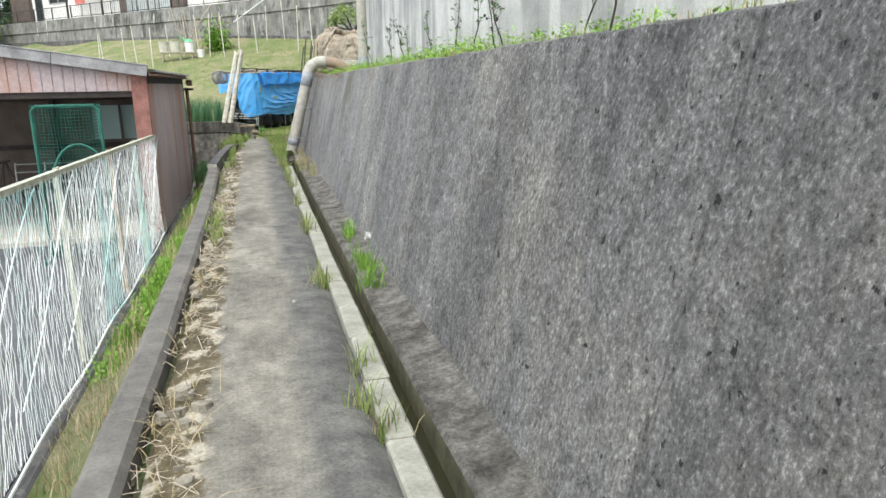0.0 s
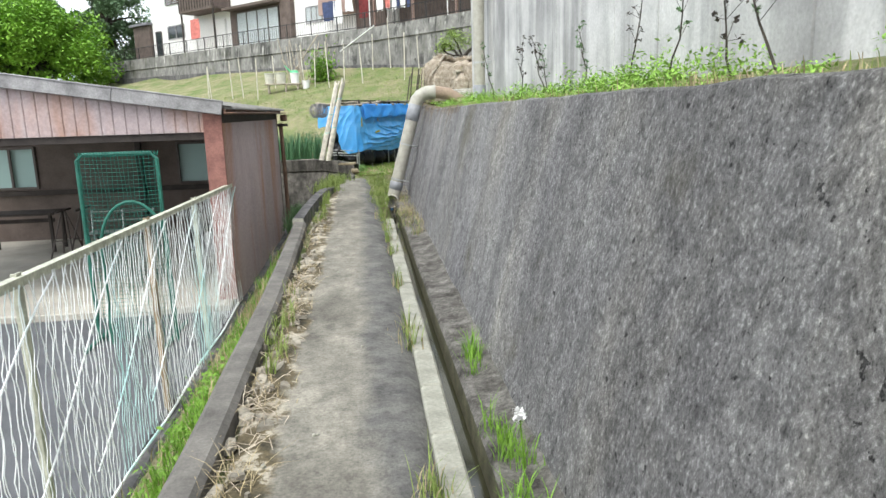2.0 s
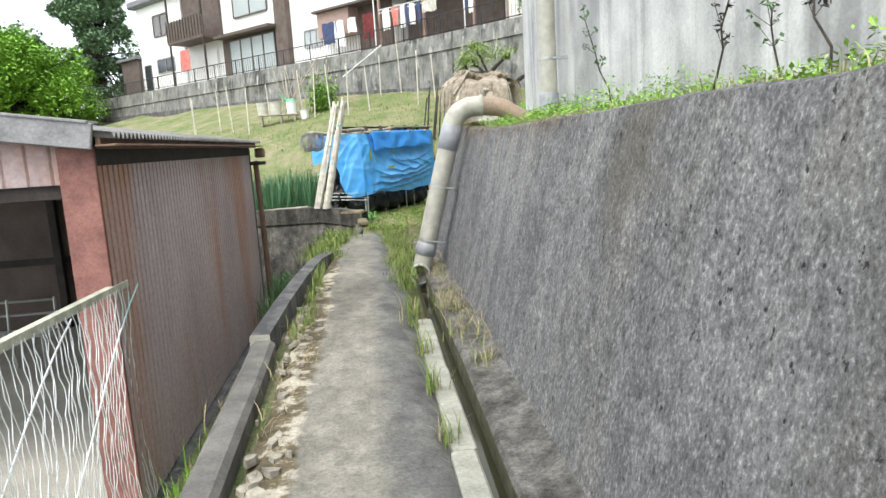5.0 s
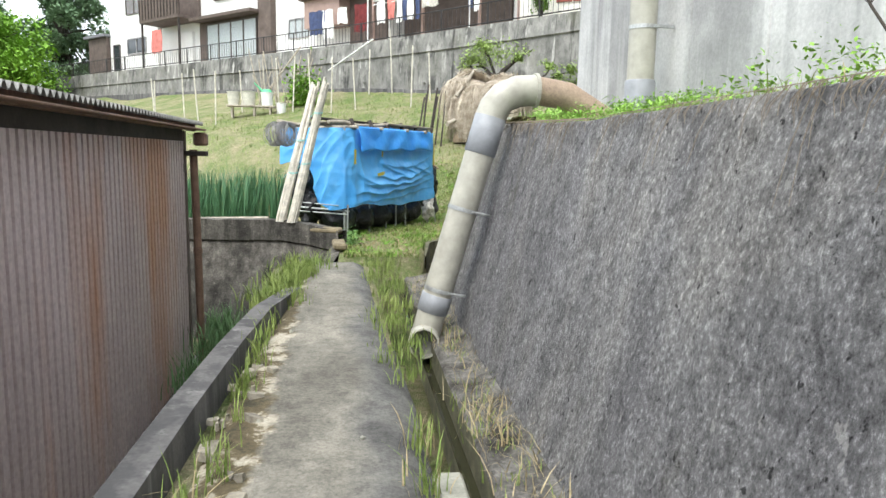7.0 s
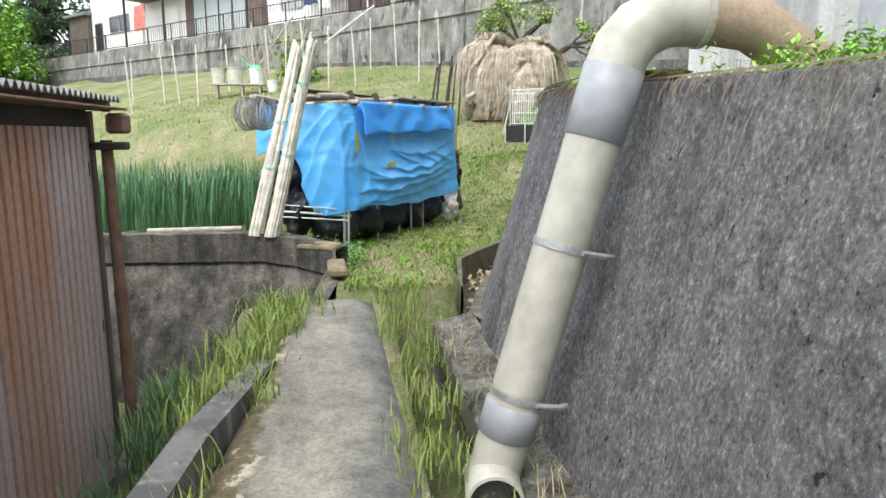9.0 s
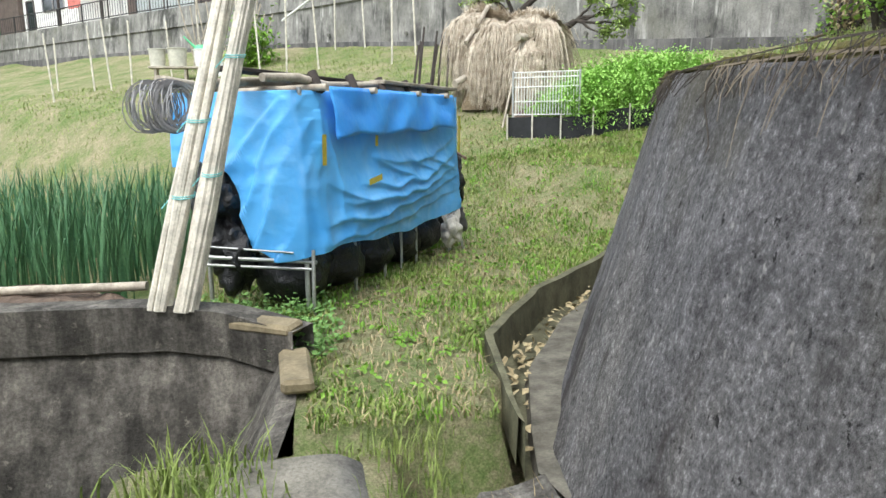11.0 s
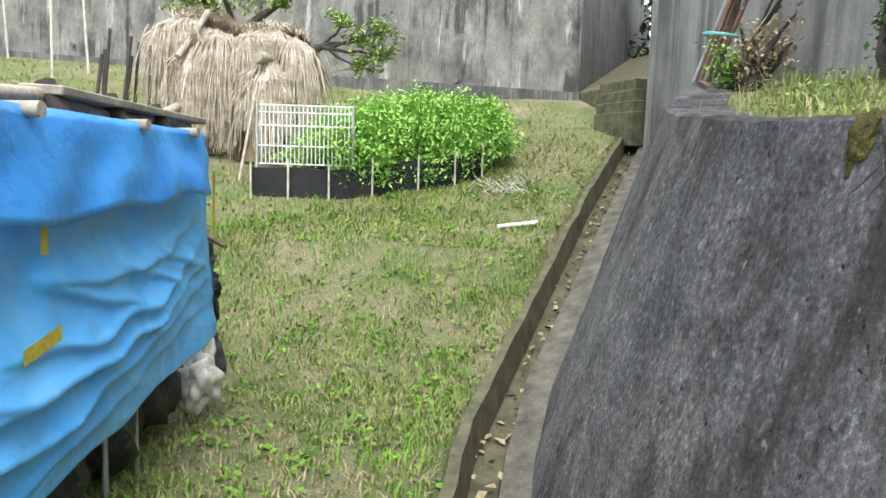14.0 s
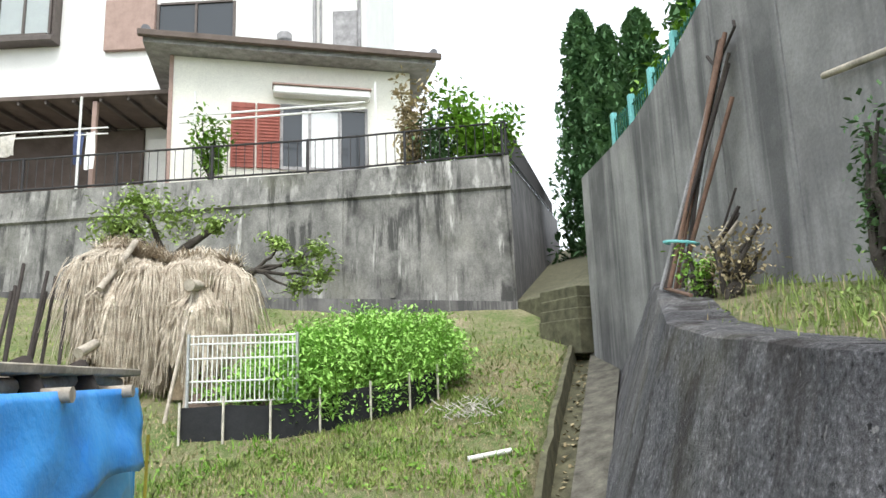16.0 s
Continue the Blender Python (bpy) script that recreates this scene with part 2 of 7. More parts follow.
def rust_sheet_mat():
    """Painted corrugated iron, brown, with rust runs."""
    m = Mat("brown_corrugated_iron", 0.6, 0.15, 0.35)
    a = ramp(m.nt, m.noise(1.0, 4, 0.6, (1, 1, 0.5)), [(0.3, (0.37, 0.295, 0.295)), (0.7, (0.52, 0.43, 0.43))])
    r = ramp(m.nt, m.noise(0.62, 6, 0.6, (1, 1.0, 0.2)), [(0.5, grey(0)), (0.6, grey(1))])
    a = m.mix(m.math("MULTIPLY", r, 0.75), a, (0.4, 0.19, 0.1))
    g = ramp(m.nt, m.noise(30, 4), [(0.3, grey(0.8)), (0.7, grey(1.1))])
    m.base(m.mix(1.0, a, g, "MULTIPLY"))
    m.bump(m.noise(50, 3), 0.1, 0.004)
    return m.m


def net_mat():
    m = Mat("white_and_turquoise_net_cord", 0.7, 0, 0.3)
    a = ramp(m.nt, m.noise(0.55, 3, 0.5, (1, 1, 0.4)), [(0.53, (0.82, 0.84, 0.83)), (0.6, (0.45, 0.68, 0.66)), (0.66, (0.7, 0.78, 0.77))])
    m.base(a)
    return m.m


M = {}
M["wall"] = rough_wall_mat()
M["upper"] = streaked("pale_streaked_concrete", 0.38, 0.62, 0.5, 2.0)
M["upper_dark"] = streaked("dark_streaked_concrete", 0.18, 0.33, 0.65, 2.4, 1.02)
M["far"] = far_wall_mat()
M["lowconc"] = streaked("grimy_concrete", 0.09, 0.19, 0.75, 5.0, 1.03)
M["gardenwall"] = garden_wall_mat()
M["path"] = path_mat()
M["ground"] = ground_mat()
M["kerb"] = plain("pale_kerb_concrete", (0.33, 0.325, 0.27), 0.9, var=0.35, scale=5)
M["ledge"] = ledge_mat()
M["channel"] = plain("mossy_channel_concrete", (0.12, 0.115, 0.07), 0.9, var=0.5, scale=7, bump=0.4)
M["beam"] = plain("dark_weathered_beam", (0.15, 0.14, 0.125), 0.85, var=0.4, scale=5, bump=0.4)
M["yard"] = plain("grey_asphalt", (0.11, 0.113, 0.12), 0.92, var=0.3, scale=2, grain=90, bump=0.4)
M["slab"] = plain("pale_floor_concrete", (0.45, 0.42, 0.36), 0.9, var=0.25, scale=1.5)
M["rust"] = rust_sheet_mat()
M["fascia"] = plain("weathered_grey_board", (0.33, 0.32, 0.32), 0.85, var=0.4, scale=5)
M["roofing"] = plain("grey_cement_roof_sheet", (0.24, 0.235, 0.22), 0.9, var=0.35, scale=4)
M["redpost"] = plain("faded_red_paint", (0.3, 0.14, 0.115), 0.7, var=0.4, scale=6)
M["darkwood"] = plain("dark_old_timber", (0.055, 0.045, 0.04), 0.8, var=0.4)
M["bamboo"] = plain("weathered_bamboo", (0.62, 0.58, 0.49), 0.7, var=0.35, scale=10)
M["log"] = plain("bleached_log", (0.42, 0.37, 0.3), 0.85, var=0.4, scale=9)
M["tarp"] = tarp_mat()
M["tape"] = plain("yellow_tape", (0.55, 0.45, 0.06), 0.5, var=0.2)
M["blackbag"] = plain("black_plastic", (0.012, 0.012, 0.014), 0.35, var=0.4, scale=12, spec=0.5, bump=0.8, dist=0.03, grain=25)
M["whitebag"] = plain("dirty_white_cloth", (0.55, 0.52, 0.46), 0.8, var=0.3, scale=12)
M["pipe"] = plain("weathered_grey_plastic", (0.4, 0.385, 0.325), 0.42, var=0.1, scale=1.6, spec=0.45, bump=0.02, grain=9.0)
M["sleeve"] = plain("grey_plastic_sleeve", (0.27, 0.28, 0.295), 0.45, var=0.1, scale=2, spec=0.4, bump=0.02, grain=9.0)
M["bore"] = plain("dark_pipe_inside", (0.16, 0.155, 0.135), 0.8)
M["metal"] = plain("galvanised_steel", (0.5, 0.51, 0.5), 0.45, 0.7, var=0.25)
M["rustpipe"] = plain("rusty_brown_paint", (0.2, 0.12, 0.085), 0.7, var=0.35, scale=8)
M["postpaint"] = plain("cream_fence_paint", (0.48, 0.48, 0.38), 0.6, var=0.35, scale=9)
M["netcord"] = net_mat()
M["greencord"] = plain("green_net_cord", (0.02, 0.16, 0.12), 0.7, var=0.3)
M["greenframe"] = plain("green_painted_tube", (0.03, 0.15, 0.11), 0.5, var=0.3)
M["straw"] = leaf_mat("dry_straw", (0.3, 0.24, 0.175), (0.66, 0.585, 0.47), 0.9, 9)
M["grass"] = leaf_mat("meadow_grass", (0.13, 0.2, 0.045), (0.28, 0.34, 0.1), 0.7, 3.0)
M["drygrass"] = leaf_mat("dry_grass", (0.29, 0.23, 0.125), (0.45, 0.38, 0.23), 0.85, 5.0)
M["lush"] = leaf_mat("fresh_green_leaves", (0.09, 0.2, 0.02), (0.21, 0.38, 0.05), 0.6, 6.0)
M["potato"] = leaf_mat("bright_vegetable_leaves", (0.22, 0.43, 0.08), (0.36, 0.6, 0.14), 0.6, 3.0, 0.42)
M["onion"] = leaf_mat("blue_green_onion_leaves", (0.035, 0.11, 0.05), (0.1, 0.21, 0.095), 0.5, 4.0)
M["treelight"] = leaf_mat("light_tree_leaves", (0.13, 0.28, 0.03), (0.26, 0.46, 0.06), 0.6, 0.9, 0.4)
M["treedark"] = leaf_mat("dark_tree_leaves", (0.075, 0.15, 0.06), (0.15, 0.26, 0.11), 0.7, 0.8, 0.4)
M["fartree"] = leaf_mat("hazy_evergreen_leaves", (0.1, 0.17, 0.09), (0.2, 0.3, 0.16), 0.7, 0.8)
M["conifer"] = leaf_mat("conifer_needles", (0.05, 0.12, 0.05), (0.12, 0.23, 0.09), 0.7, 2.0)
M["plumleaf"] = leaf_mat("pale_plum_leaves", (0.19, 0.29, 0.06), (0.36, 0.47, 0.14), 0.6, 5.0)
M["weedgreen"] = leaf_mat("mid_green_weed_leaves", (0.09, 0.2, 0.05), (0.19, 0.34, 0.1), 0.6, 5.0)
M["weed"] = leaf_mat("bright_weed_leaves", (0.15, 0.31, 0.04), (0.32, 0.52, 0.1), 0.6, 4.0)
M["bark"] = plain("dark_bark", (0.065, 0.055, 0.045), 0.9, var=0.4, scale=12, bump=0.7)
M["mosspad"] = plain("moss", (0.085, 0.075, 0.022), 0.95, var=0.5, scale=14, bump=0.9, dist=0.03)
M["plaster"] = plain("white_render", (0.8, 0.79, 0.76), 0.85, var=0.06, scale=1.5)
M["beige"] = plain("cream_render", (0.8, 0.78, 0.7), 0.85, var=0.08, scale=1.5)
M["brownclad"] = plain("brown_cladding", (0.13, 0.1, 0.085), 0.75, var=0.3, scale=3)
M["tile"] = plain("grey_roof_tile", (0.2, 0.2, 0.215), 0.6, var=0.25, scale=5)
M["shutter"] = plain("red_brown_shutter", (0.33, 0.1, 0.075), 0.6, var=0.2)
M["tanshutter"] = plain("tan_shutter_board", (0.36, 0.25, 0.21), 0.6, var=0.15)
M["railing"] = plain("dark_railing_paint", (0.035, 0.033, 0.033), 0.5, var=0.2)
M["curtain"] = plain("white_curtain", (0.75, 0.76, 0.76), 0.9, var=0.08)
M["frame"] = plain("bronze_window_frame", (0.12, 0.1, 0.09), 0.5, 0.3, var=0.2)
M["turq"] = plain("turquoise_post_paint", (0.2, 0.55, 0.55), 0.5, var=0.15)
M["white"] = plain("white_plastic", (0.75, 0.75, 0.72), 0.5, var=0.1)
M["bucket"] = plain("cream_plastic_bucket", (0.55, 0.53, 0.45), 0.6, var=0.25)
M["greenplastic"] = plain("green_plastic", (0.12, 0.5, 0.25), 0.5, var=0.15)
M["soil"] = plain("dug_soil", (0.14, 0.1, 0.075), 0.95, var=0.4, scale=14, bump=0.9, dist=0.04, grain=30)
M["pink"] = plain("pink_cloth", (0.6, 0.2, 0.17), 0.9)
M["navy"] = plain("dark_blue_cloth", (0.06, 0.08, 0.16), 0.9)
M["maroon"] = plain("maroon_cloth", (0.16, 0.03, 0.03), 0.9)
gl = Mat("window_glass", 0.05, 0, 0.5)
gl.base((0.3, 0.36, 0.36))
gl.p.inputs["Alpha"].default_value = 0.45
M["glass"] = gl.m
gd = Mat("dark_window_pane", 0.08, 0, 0.6)
gd.base((0.03, 0.035, 0.04))
M["darkglass"] = gd.m
gp = Mat("frosted_pane", 0.35, 0, 0.5)
gp.base((0.35, 0.5, 0.47))
M["frosted"] = gp.m
wt = Mat("shallow_water_film", 0.08, 0, 0.5)
wt.base((0.03, 0.03, 0.015))
M["water"] = wt.m


# ---- mesh helpers ----
def lerp(a, b, t):
    return a + (b - a) * t


def standing(ob):
    """Where an object stands in the world, from its parents down."""
    m = ob.matrix_basis.copy()
    return standing(ob.parent) @ ob.matrix_parent_inverse @ m if ob.parent else m


def attach(ob, parent):
    """Makes ob a part of parent without moving it."""
    ob.parent = parent
    ob.matrix_parent_inverse = standing(parent).inverted()
    return ob


def ob_from(name, verts, faces, mat, parent=None, smooth=False):
    me = bpy.data.meshes.new(name)
    me.from_pydata([tuple(v) for v in verts], [], faces)
    me.materials.append(mat)
    if smooth:
        me.polygons.foreach_set("use_smooth", [True] * len(me.polygons))
    me.update()
    ob = new(name, me)
    if parent:
        attach(ob, parent)
    return ob


def ob_bm(name, bm, mat, parent=None, smooth=False):
    me = bpy.data.meshes.new(name)
    bmesh.ops.recalc_face_normals(bm, faces=bm.faces)
    bm.to_mesh(me)
    bm.free()
    me.materials.append(mat)
    if smooth:
        me.polygons.foreach_set("use_smooth", [True] * len(me.polygons))
    ob = new(name, me)
    if parent:
        attach(ob, parent)
    return ob


def add_box(bm, m, sx, sy, sz, bevel=0.0, uneven=0.0):
    """A box centred in x and y, its foot at z = 0, under the pose m."""
    r = bmesh.ops.create_cube(bm, size=1.0)
    vs = r["verts"]
    for v in vs:
        v.co = Vector((v.co.x * sx, v.co.y * sy, (v.co.z + 0.5) * sz))
        if uneven:
            v.co += Vector([random.uniform(-uneven, uneven) for _ in range(3)])
    if bevel:
        es = {e for v in vs for e in v.link_edges}
        g = bmesh.ops.bevel(bm, geom=list(es), offset=bevel, segments=1, affect="EDGES")
        vs = list({v for f in g["faces"] for v in f.verts} | {v for v in vs if v.is_valid})
    bmesh.ops.transform(bm, matrix=m, verts=vs)


def box(name, m, sx, sy, sz, mat, parent=None, bevel=0.005, uneven=0.0):
    bm = bmesh.new()
    add_box(bm, m, sx, sy, sz, bevel, uneven)
    return ob_bm(name, bm, mat, parent)


def tube_into(V, F, pts, radii, sides=8, caps=True):
    """Appends a tube along pts to the lists V and F."""
    pts = [Vector(p) for p in pts]
    if isinstance(radii, (int, float)):
        radii = [radii] * len(pts)
    base = len(V)
    up = Vector((0.31, 0.17, 0.93)).normalized()
    prev = None
    for i, p in enumerate(pts):
        d = (pts[min(i + 1, len(pts) - 1)] - pts[max(i - 1, 0)]).normalized()
        if prev is None:
            s = d.cross(up)
            if s.length < 0.1:
                s = d.cross(Vector((1, 0, 0)))
        else:
            s = prev - d * prev.dot(d)
        s.normalize()
        prev = s
        u = s.cross(d)
        for k in range(sides):
            a = 2 * math.pi * k / sides
            V.append(p + (s * math.cos(a) + u * math.sin(a)) * radii[i])
    for i in range(len(pts) - 1):
        for k in range(sides):
            a, b = base + i * sides + k, base + i * sides + (k + 1) % sides
            F.append((a, b, b + sides, a + sides))
    if caps:
        # caps on corners of their own, so that they do not bend the side's shading
        n, q = base + (len(pts) - 1) * sides, len(V)
        V.extend([V[base + k] for k in range(sides - 1, -1, -1)] + [V[n + k] for k in range(sides)])
        F.append(tuple(range(q, q + sides)))
        F.append(tuple(range(q + sides, q + 2 * sides)))


def tube(name, pts, radii, mat, parent=None, sides=8, smooth=True, caps=True):
    V, F = [], []
    tube_into(V, F, pts, radii, sides, caps)
    return ob_from(name, V, F, mat, parent, smooth)


def empty(name, loc=(0, 0, 0), **tags):
    e = new(name)
    e.location = loc
    return tagged(e, **tags)


rng = np.random.default_rng(7)


def blades(name, pts, hlo, hhi, width, lean, mat, seg=2, parent=None):
    """Bent grass blades rooted at pts (N x 3)."""
    pts = np.asarray(pts, float)
    n = len(pts)
    ang = rng.uniform(0, 2 * np.pi, n)
    h = rng.uniform(hlo, hhi, n)
    ln = h * rng.uniform(0.1, 1.0, n) * lean
    w = width * rng.uniform(0.6, 1.3, n)
    side = np.stack([np.cos(ang), np.sin(ang), 0 * ang], 1)
    fwd = np.stack([-np.sin(ang), np.cos(ang), 0 * ang], 1)
    rows = []
    for k in range(seg):
        t = k / seg
        c = pts + fwd * (ln * t * t)[:, None] + np.array([0, 0, 1.0]) * (h * t)[:, None]
        ww = (w * (1 - t * 0.6))[:, None] * 0.5
        rows += [c - side * ww, c + side * ww]
    tip = pts + fwd * ln[:, None] + np.array([0, 0, 1.0]) * (h * (1 - 0.25 * lean * rng.uniform(0, 1, n)))[:, None]
    rows.append(tip)
    V = np.stack(rows, 1).reshape(-1, 3)
    m = 2 * seg + 1
    faces = []
    for i in range(n):
        b = i * m
        for k in range(seg - 1):
            faces.append((b + 2 * k, b + 2 * k + 1, b + 2 * k + 3, b + 2 * k + 2))
        faces.append((b + 2 * seg - 2, b + 2 * seg - 1, b + 2 * seg))
    return ob_from(name, V.tolist(), faces, mat, parent)


def leaves(name, pts, size, mat, parent=None, droop=0.3, long=1.6):
    """Small folded leaves scattered at pts, facing all ways but mostly up."""
    pts = np.asarray(pts, float)
    n = len(pts)
    ang = rng.uniform(0, 2 * np.pi, n)
    tilt = rng.normal(0, 0.55, n) - droop
    s = size * rng.uniform(0.55, 1.35, n)
    d = np.stack([np.cos(ang) * np.cos(tilt), np.sin(ang) * np.cos(tilt), np.sin(tilt)], 1)
    r = np.stack([-np.sin(ang), np.cos(ang), rng.normal(0, 0.35, n)], 1)
    r /= np.linalg.norm(r, axis=1)[:, None]
    u = np.cross(d, r)
    L, W = (s * long * 0.5)[:, None], (s * 0.5)[:, None]
    V = np.stack([pts - d * L, pts + r * W + u * W * 0.25, pts + d * L, pts - r * W + u * W * 0.25], 1).reshape(-1, 3)
    faces = []
    for i in range(n):
        faces += [(4 * i, 4 * i + 1, 4 * i + 2), (4 * i, 4 * i + 2, 4 * i + 3)]
    return ob_from(name, V.tolist(), faces, mat, parent)


# ---- the lie of the land ----
# plan lines: the foot and the top of the lower wall, x, y, z
FOOT = [(0.91, -8, -0.07), (0.91, 9.6, -0.06), (0.92, 13.0, -0.02), (0.93, 16.2, 0.05), (1.08, 16.95, 0.04), (1.45, 17.8, 0.05), (1.87, 18.6, 0.06), (2.35, 19.25, 0.08), (3.15, 19.97, 0.2), (5.95, 21.55, 1.2), (8.1, 22.8, 1.95)]
TOP = [(1.33, -8, 1.64), (1.33, 9.6, 1.615), (1.33, 13.0, 1.59), (1.33, 15.9, 1.69), (1.52, 16.75, 1.72), (1.93, 17.62, 1.76), (2.34, 18.37, 1.82), (2.72, 18.84, 1.87), (3.42, 19.46, 1.98), (6.2, 21.1, 2.55), (8.35, 22.35, 2.88)]
LIP = [(0.95, 16.9, 0.27), (1.12, 18.1, 0.27), (1.75, 19.1, 0.27), (2.6, 19.95, 0.29), (4.2, 21.0, 0.85), (5.75, 22.0, 1.42), (8.2, 23.55, 2.15)]
UPPER = [(2.46, -8), (2.46, 16.45), (8.05, 23.1)]
SQ = math.sqrt(0.5)
FARLINE = 34.9


def sd_of(x, y):
    return ((9.3 - x) + (y - 25.6)) * SQ, (FARLINE - x - y) * SQ


def far_point(s, off, z=0.0):
    """A point s metres along the far wall from its corner, off metres behind its face."""
    return Vector((9.3 - s * SQ + off * SQ, 25.6 + s * SQ + off * SQ, z))


def path_z(y):
    return float(np.interp(y, [-10, 5, 9, 12, 14, 16.5, 17.5], [0.0, 0.0, 0.05, 0.12, 0.16, 0.22, 0.26]))


def garden_z(x, y):
    s, d = sd_of(x, y)
    z = float(np.interp(d, [-60, 0, 1.26, 5.8, 6.0, 6.77, 7.04, 7.6, 8.2], [9, 2.9, 2.4, 1.25, 1.15, 0.98, 0.76, 0.47, 0.27]))
    return z + float(np.interp(d, [6.5, 8.2], [1, 0])) * 1.3 * (1 - math.exp(-max(0.0, s - 2.5) / 12))


def side_of(line, x, y):
    """Distance right of a plan line (negative: left), and the height of its nearest point."""
    best = (1e9, 0, 0)
    for a, b in zip(line[:-1], line[1:]):
        ex, ey = b[0] - a[0], b[1] - a[1]
        l2 = ex * ex + ey * ey
        t = min(1.0, max(0.0, ((x - a[0]) * ex + (y - a[1]) * ey) / l2))
        dx, dy = x - a[0] - t * ex, y - a[1] - t * ey
        dd = dx * dx + dy * dy
        if dd < best[0]:
            z = lerp(a[2], b[2], t) if len(a) > 2 else 0
            best = (dd, (ex * dy - ey * dx), z)
    return (-1 if best[1] > 0 else 1) * math.sqrt(best[0]), best[2]


def land(x, y):
    """Height of the ground sheet."""
    if y < 25 and x > -1:
        dt, zt = side_of(TOP, x, y)
        if dt > 0.1:
            return zt - 0.02 + min(0.2, max(0, dt - 0.3) * 0.17)
    if y > 26 or x < -12:
        pass
    z = garden_z(x, y)
    if x < -1.2 and y < 18.2:
        return -0.8
    if y < 17.0:
        if x > 0.42:
            return -0.4
        if x > -0.62:
            return path_z(y) - 0.06
        a = path_z(y) - 0.06
        drop = min(1.0, max(0.0, (-x - 0.68) / 0.62))
        return lerp(a, -0.86, drop)
    if y < 18.4 and x < 0.0:
        edge = float(np.interp(x, [-1.5, -0.75, -0.36, 0.0], [18.22, 18.16, 18.16, 17.85]))
        return -0.86 if y < edge else z
    if y > 16.9 and x > 0.6:
        dl, zl = side_of(LIP, x, y)
        if dl > -0.02:
            return zl - 0.45
    return z + 0.02 * noise.noise((x * 1.7, y * 1.7, 0)) + 0.012 * noise.noise((x * 6, y * 6, 3))


def stretch(*parts):
    out = []
    for a, b, st in parts:
        out += list(np.arange(a, b - 1e-6, st))
    return out + [parts[-1][1]]


gx = stretch((-400, -60, 85), (-60, -8, 4), (-8, -2, 0.5), (-2, 10, 0.1), (10, 60, 5), (60, 400, 85))
gy = stretch((-400, -30, 90), (-30, -6, 4), (-6, 14, 0.25), (14, 27, 0.1), (27, 52, 0.5), (52, 120, 8), (120, 400, 70))
GV = [(x, y, land(x, y)) for y in gy for x in gx]
nx = len(gx)
GF = [(j * nx + i, j * nx + i + 1, (j + 1) * nx + i + 1, (j + 1) * nx + i) for j in range(len(gy) - 1) for i in range(nx - 1)]
ground = ob_from("ground", GV, GF, M["ground"], smooth=True)
tagged(ground, "thin green grass over trodden brown soil, rising in a bank", "ground", kind="structure")


def loft(name, lines, mat, parent=None, smooth=False, closed=False):
    """A skin over lines of equal length."""
    n = len(lines[0])
    V = [p for ln in lines for p in ln]
    F = []
    for k in range(len(lines) - (0 if closed else 1)):
        a, b = k * n, ((k + 1) % len(lines)) * n
        for i in range(n - 1):
            F.append((a + i, a + i + 1, b + i + 1, b + i))
    return ob_from(name, V, F, mat, parent, smooth)


def along(line, step, joints=(), gap=0.012):
    """Resample a plan line: list of (point, joint?) with extra samples at the joints."""
    L = [0.0]
    for a, b in zip(line[:-1], line[1:]):
        L.append(L[-1] + math.dist(a, b))
    ts = sorted(list(np.arange(0, L[-1], step)) + [L[-1]] + [j + o for j in joints for o in (-gap * 1.6, -gap, gap, gap * 1.6)])
    return ts, L


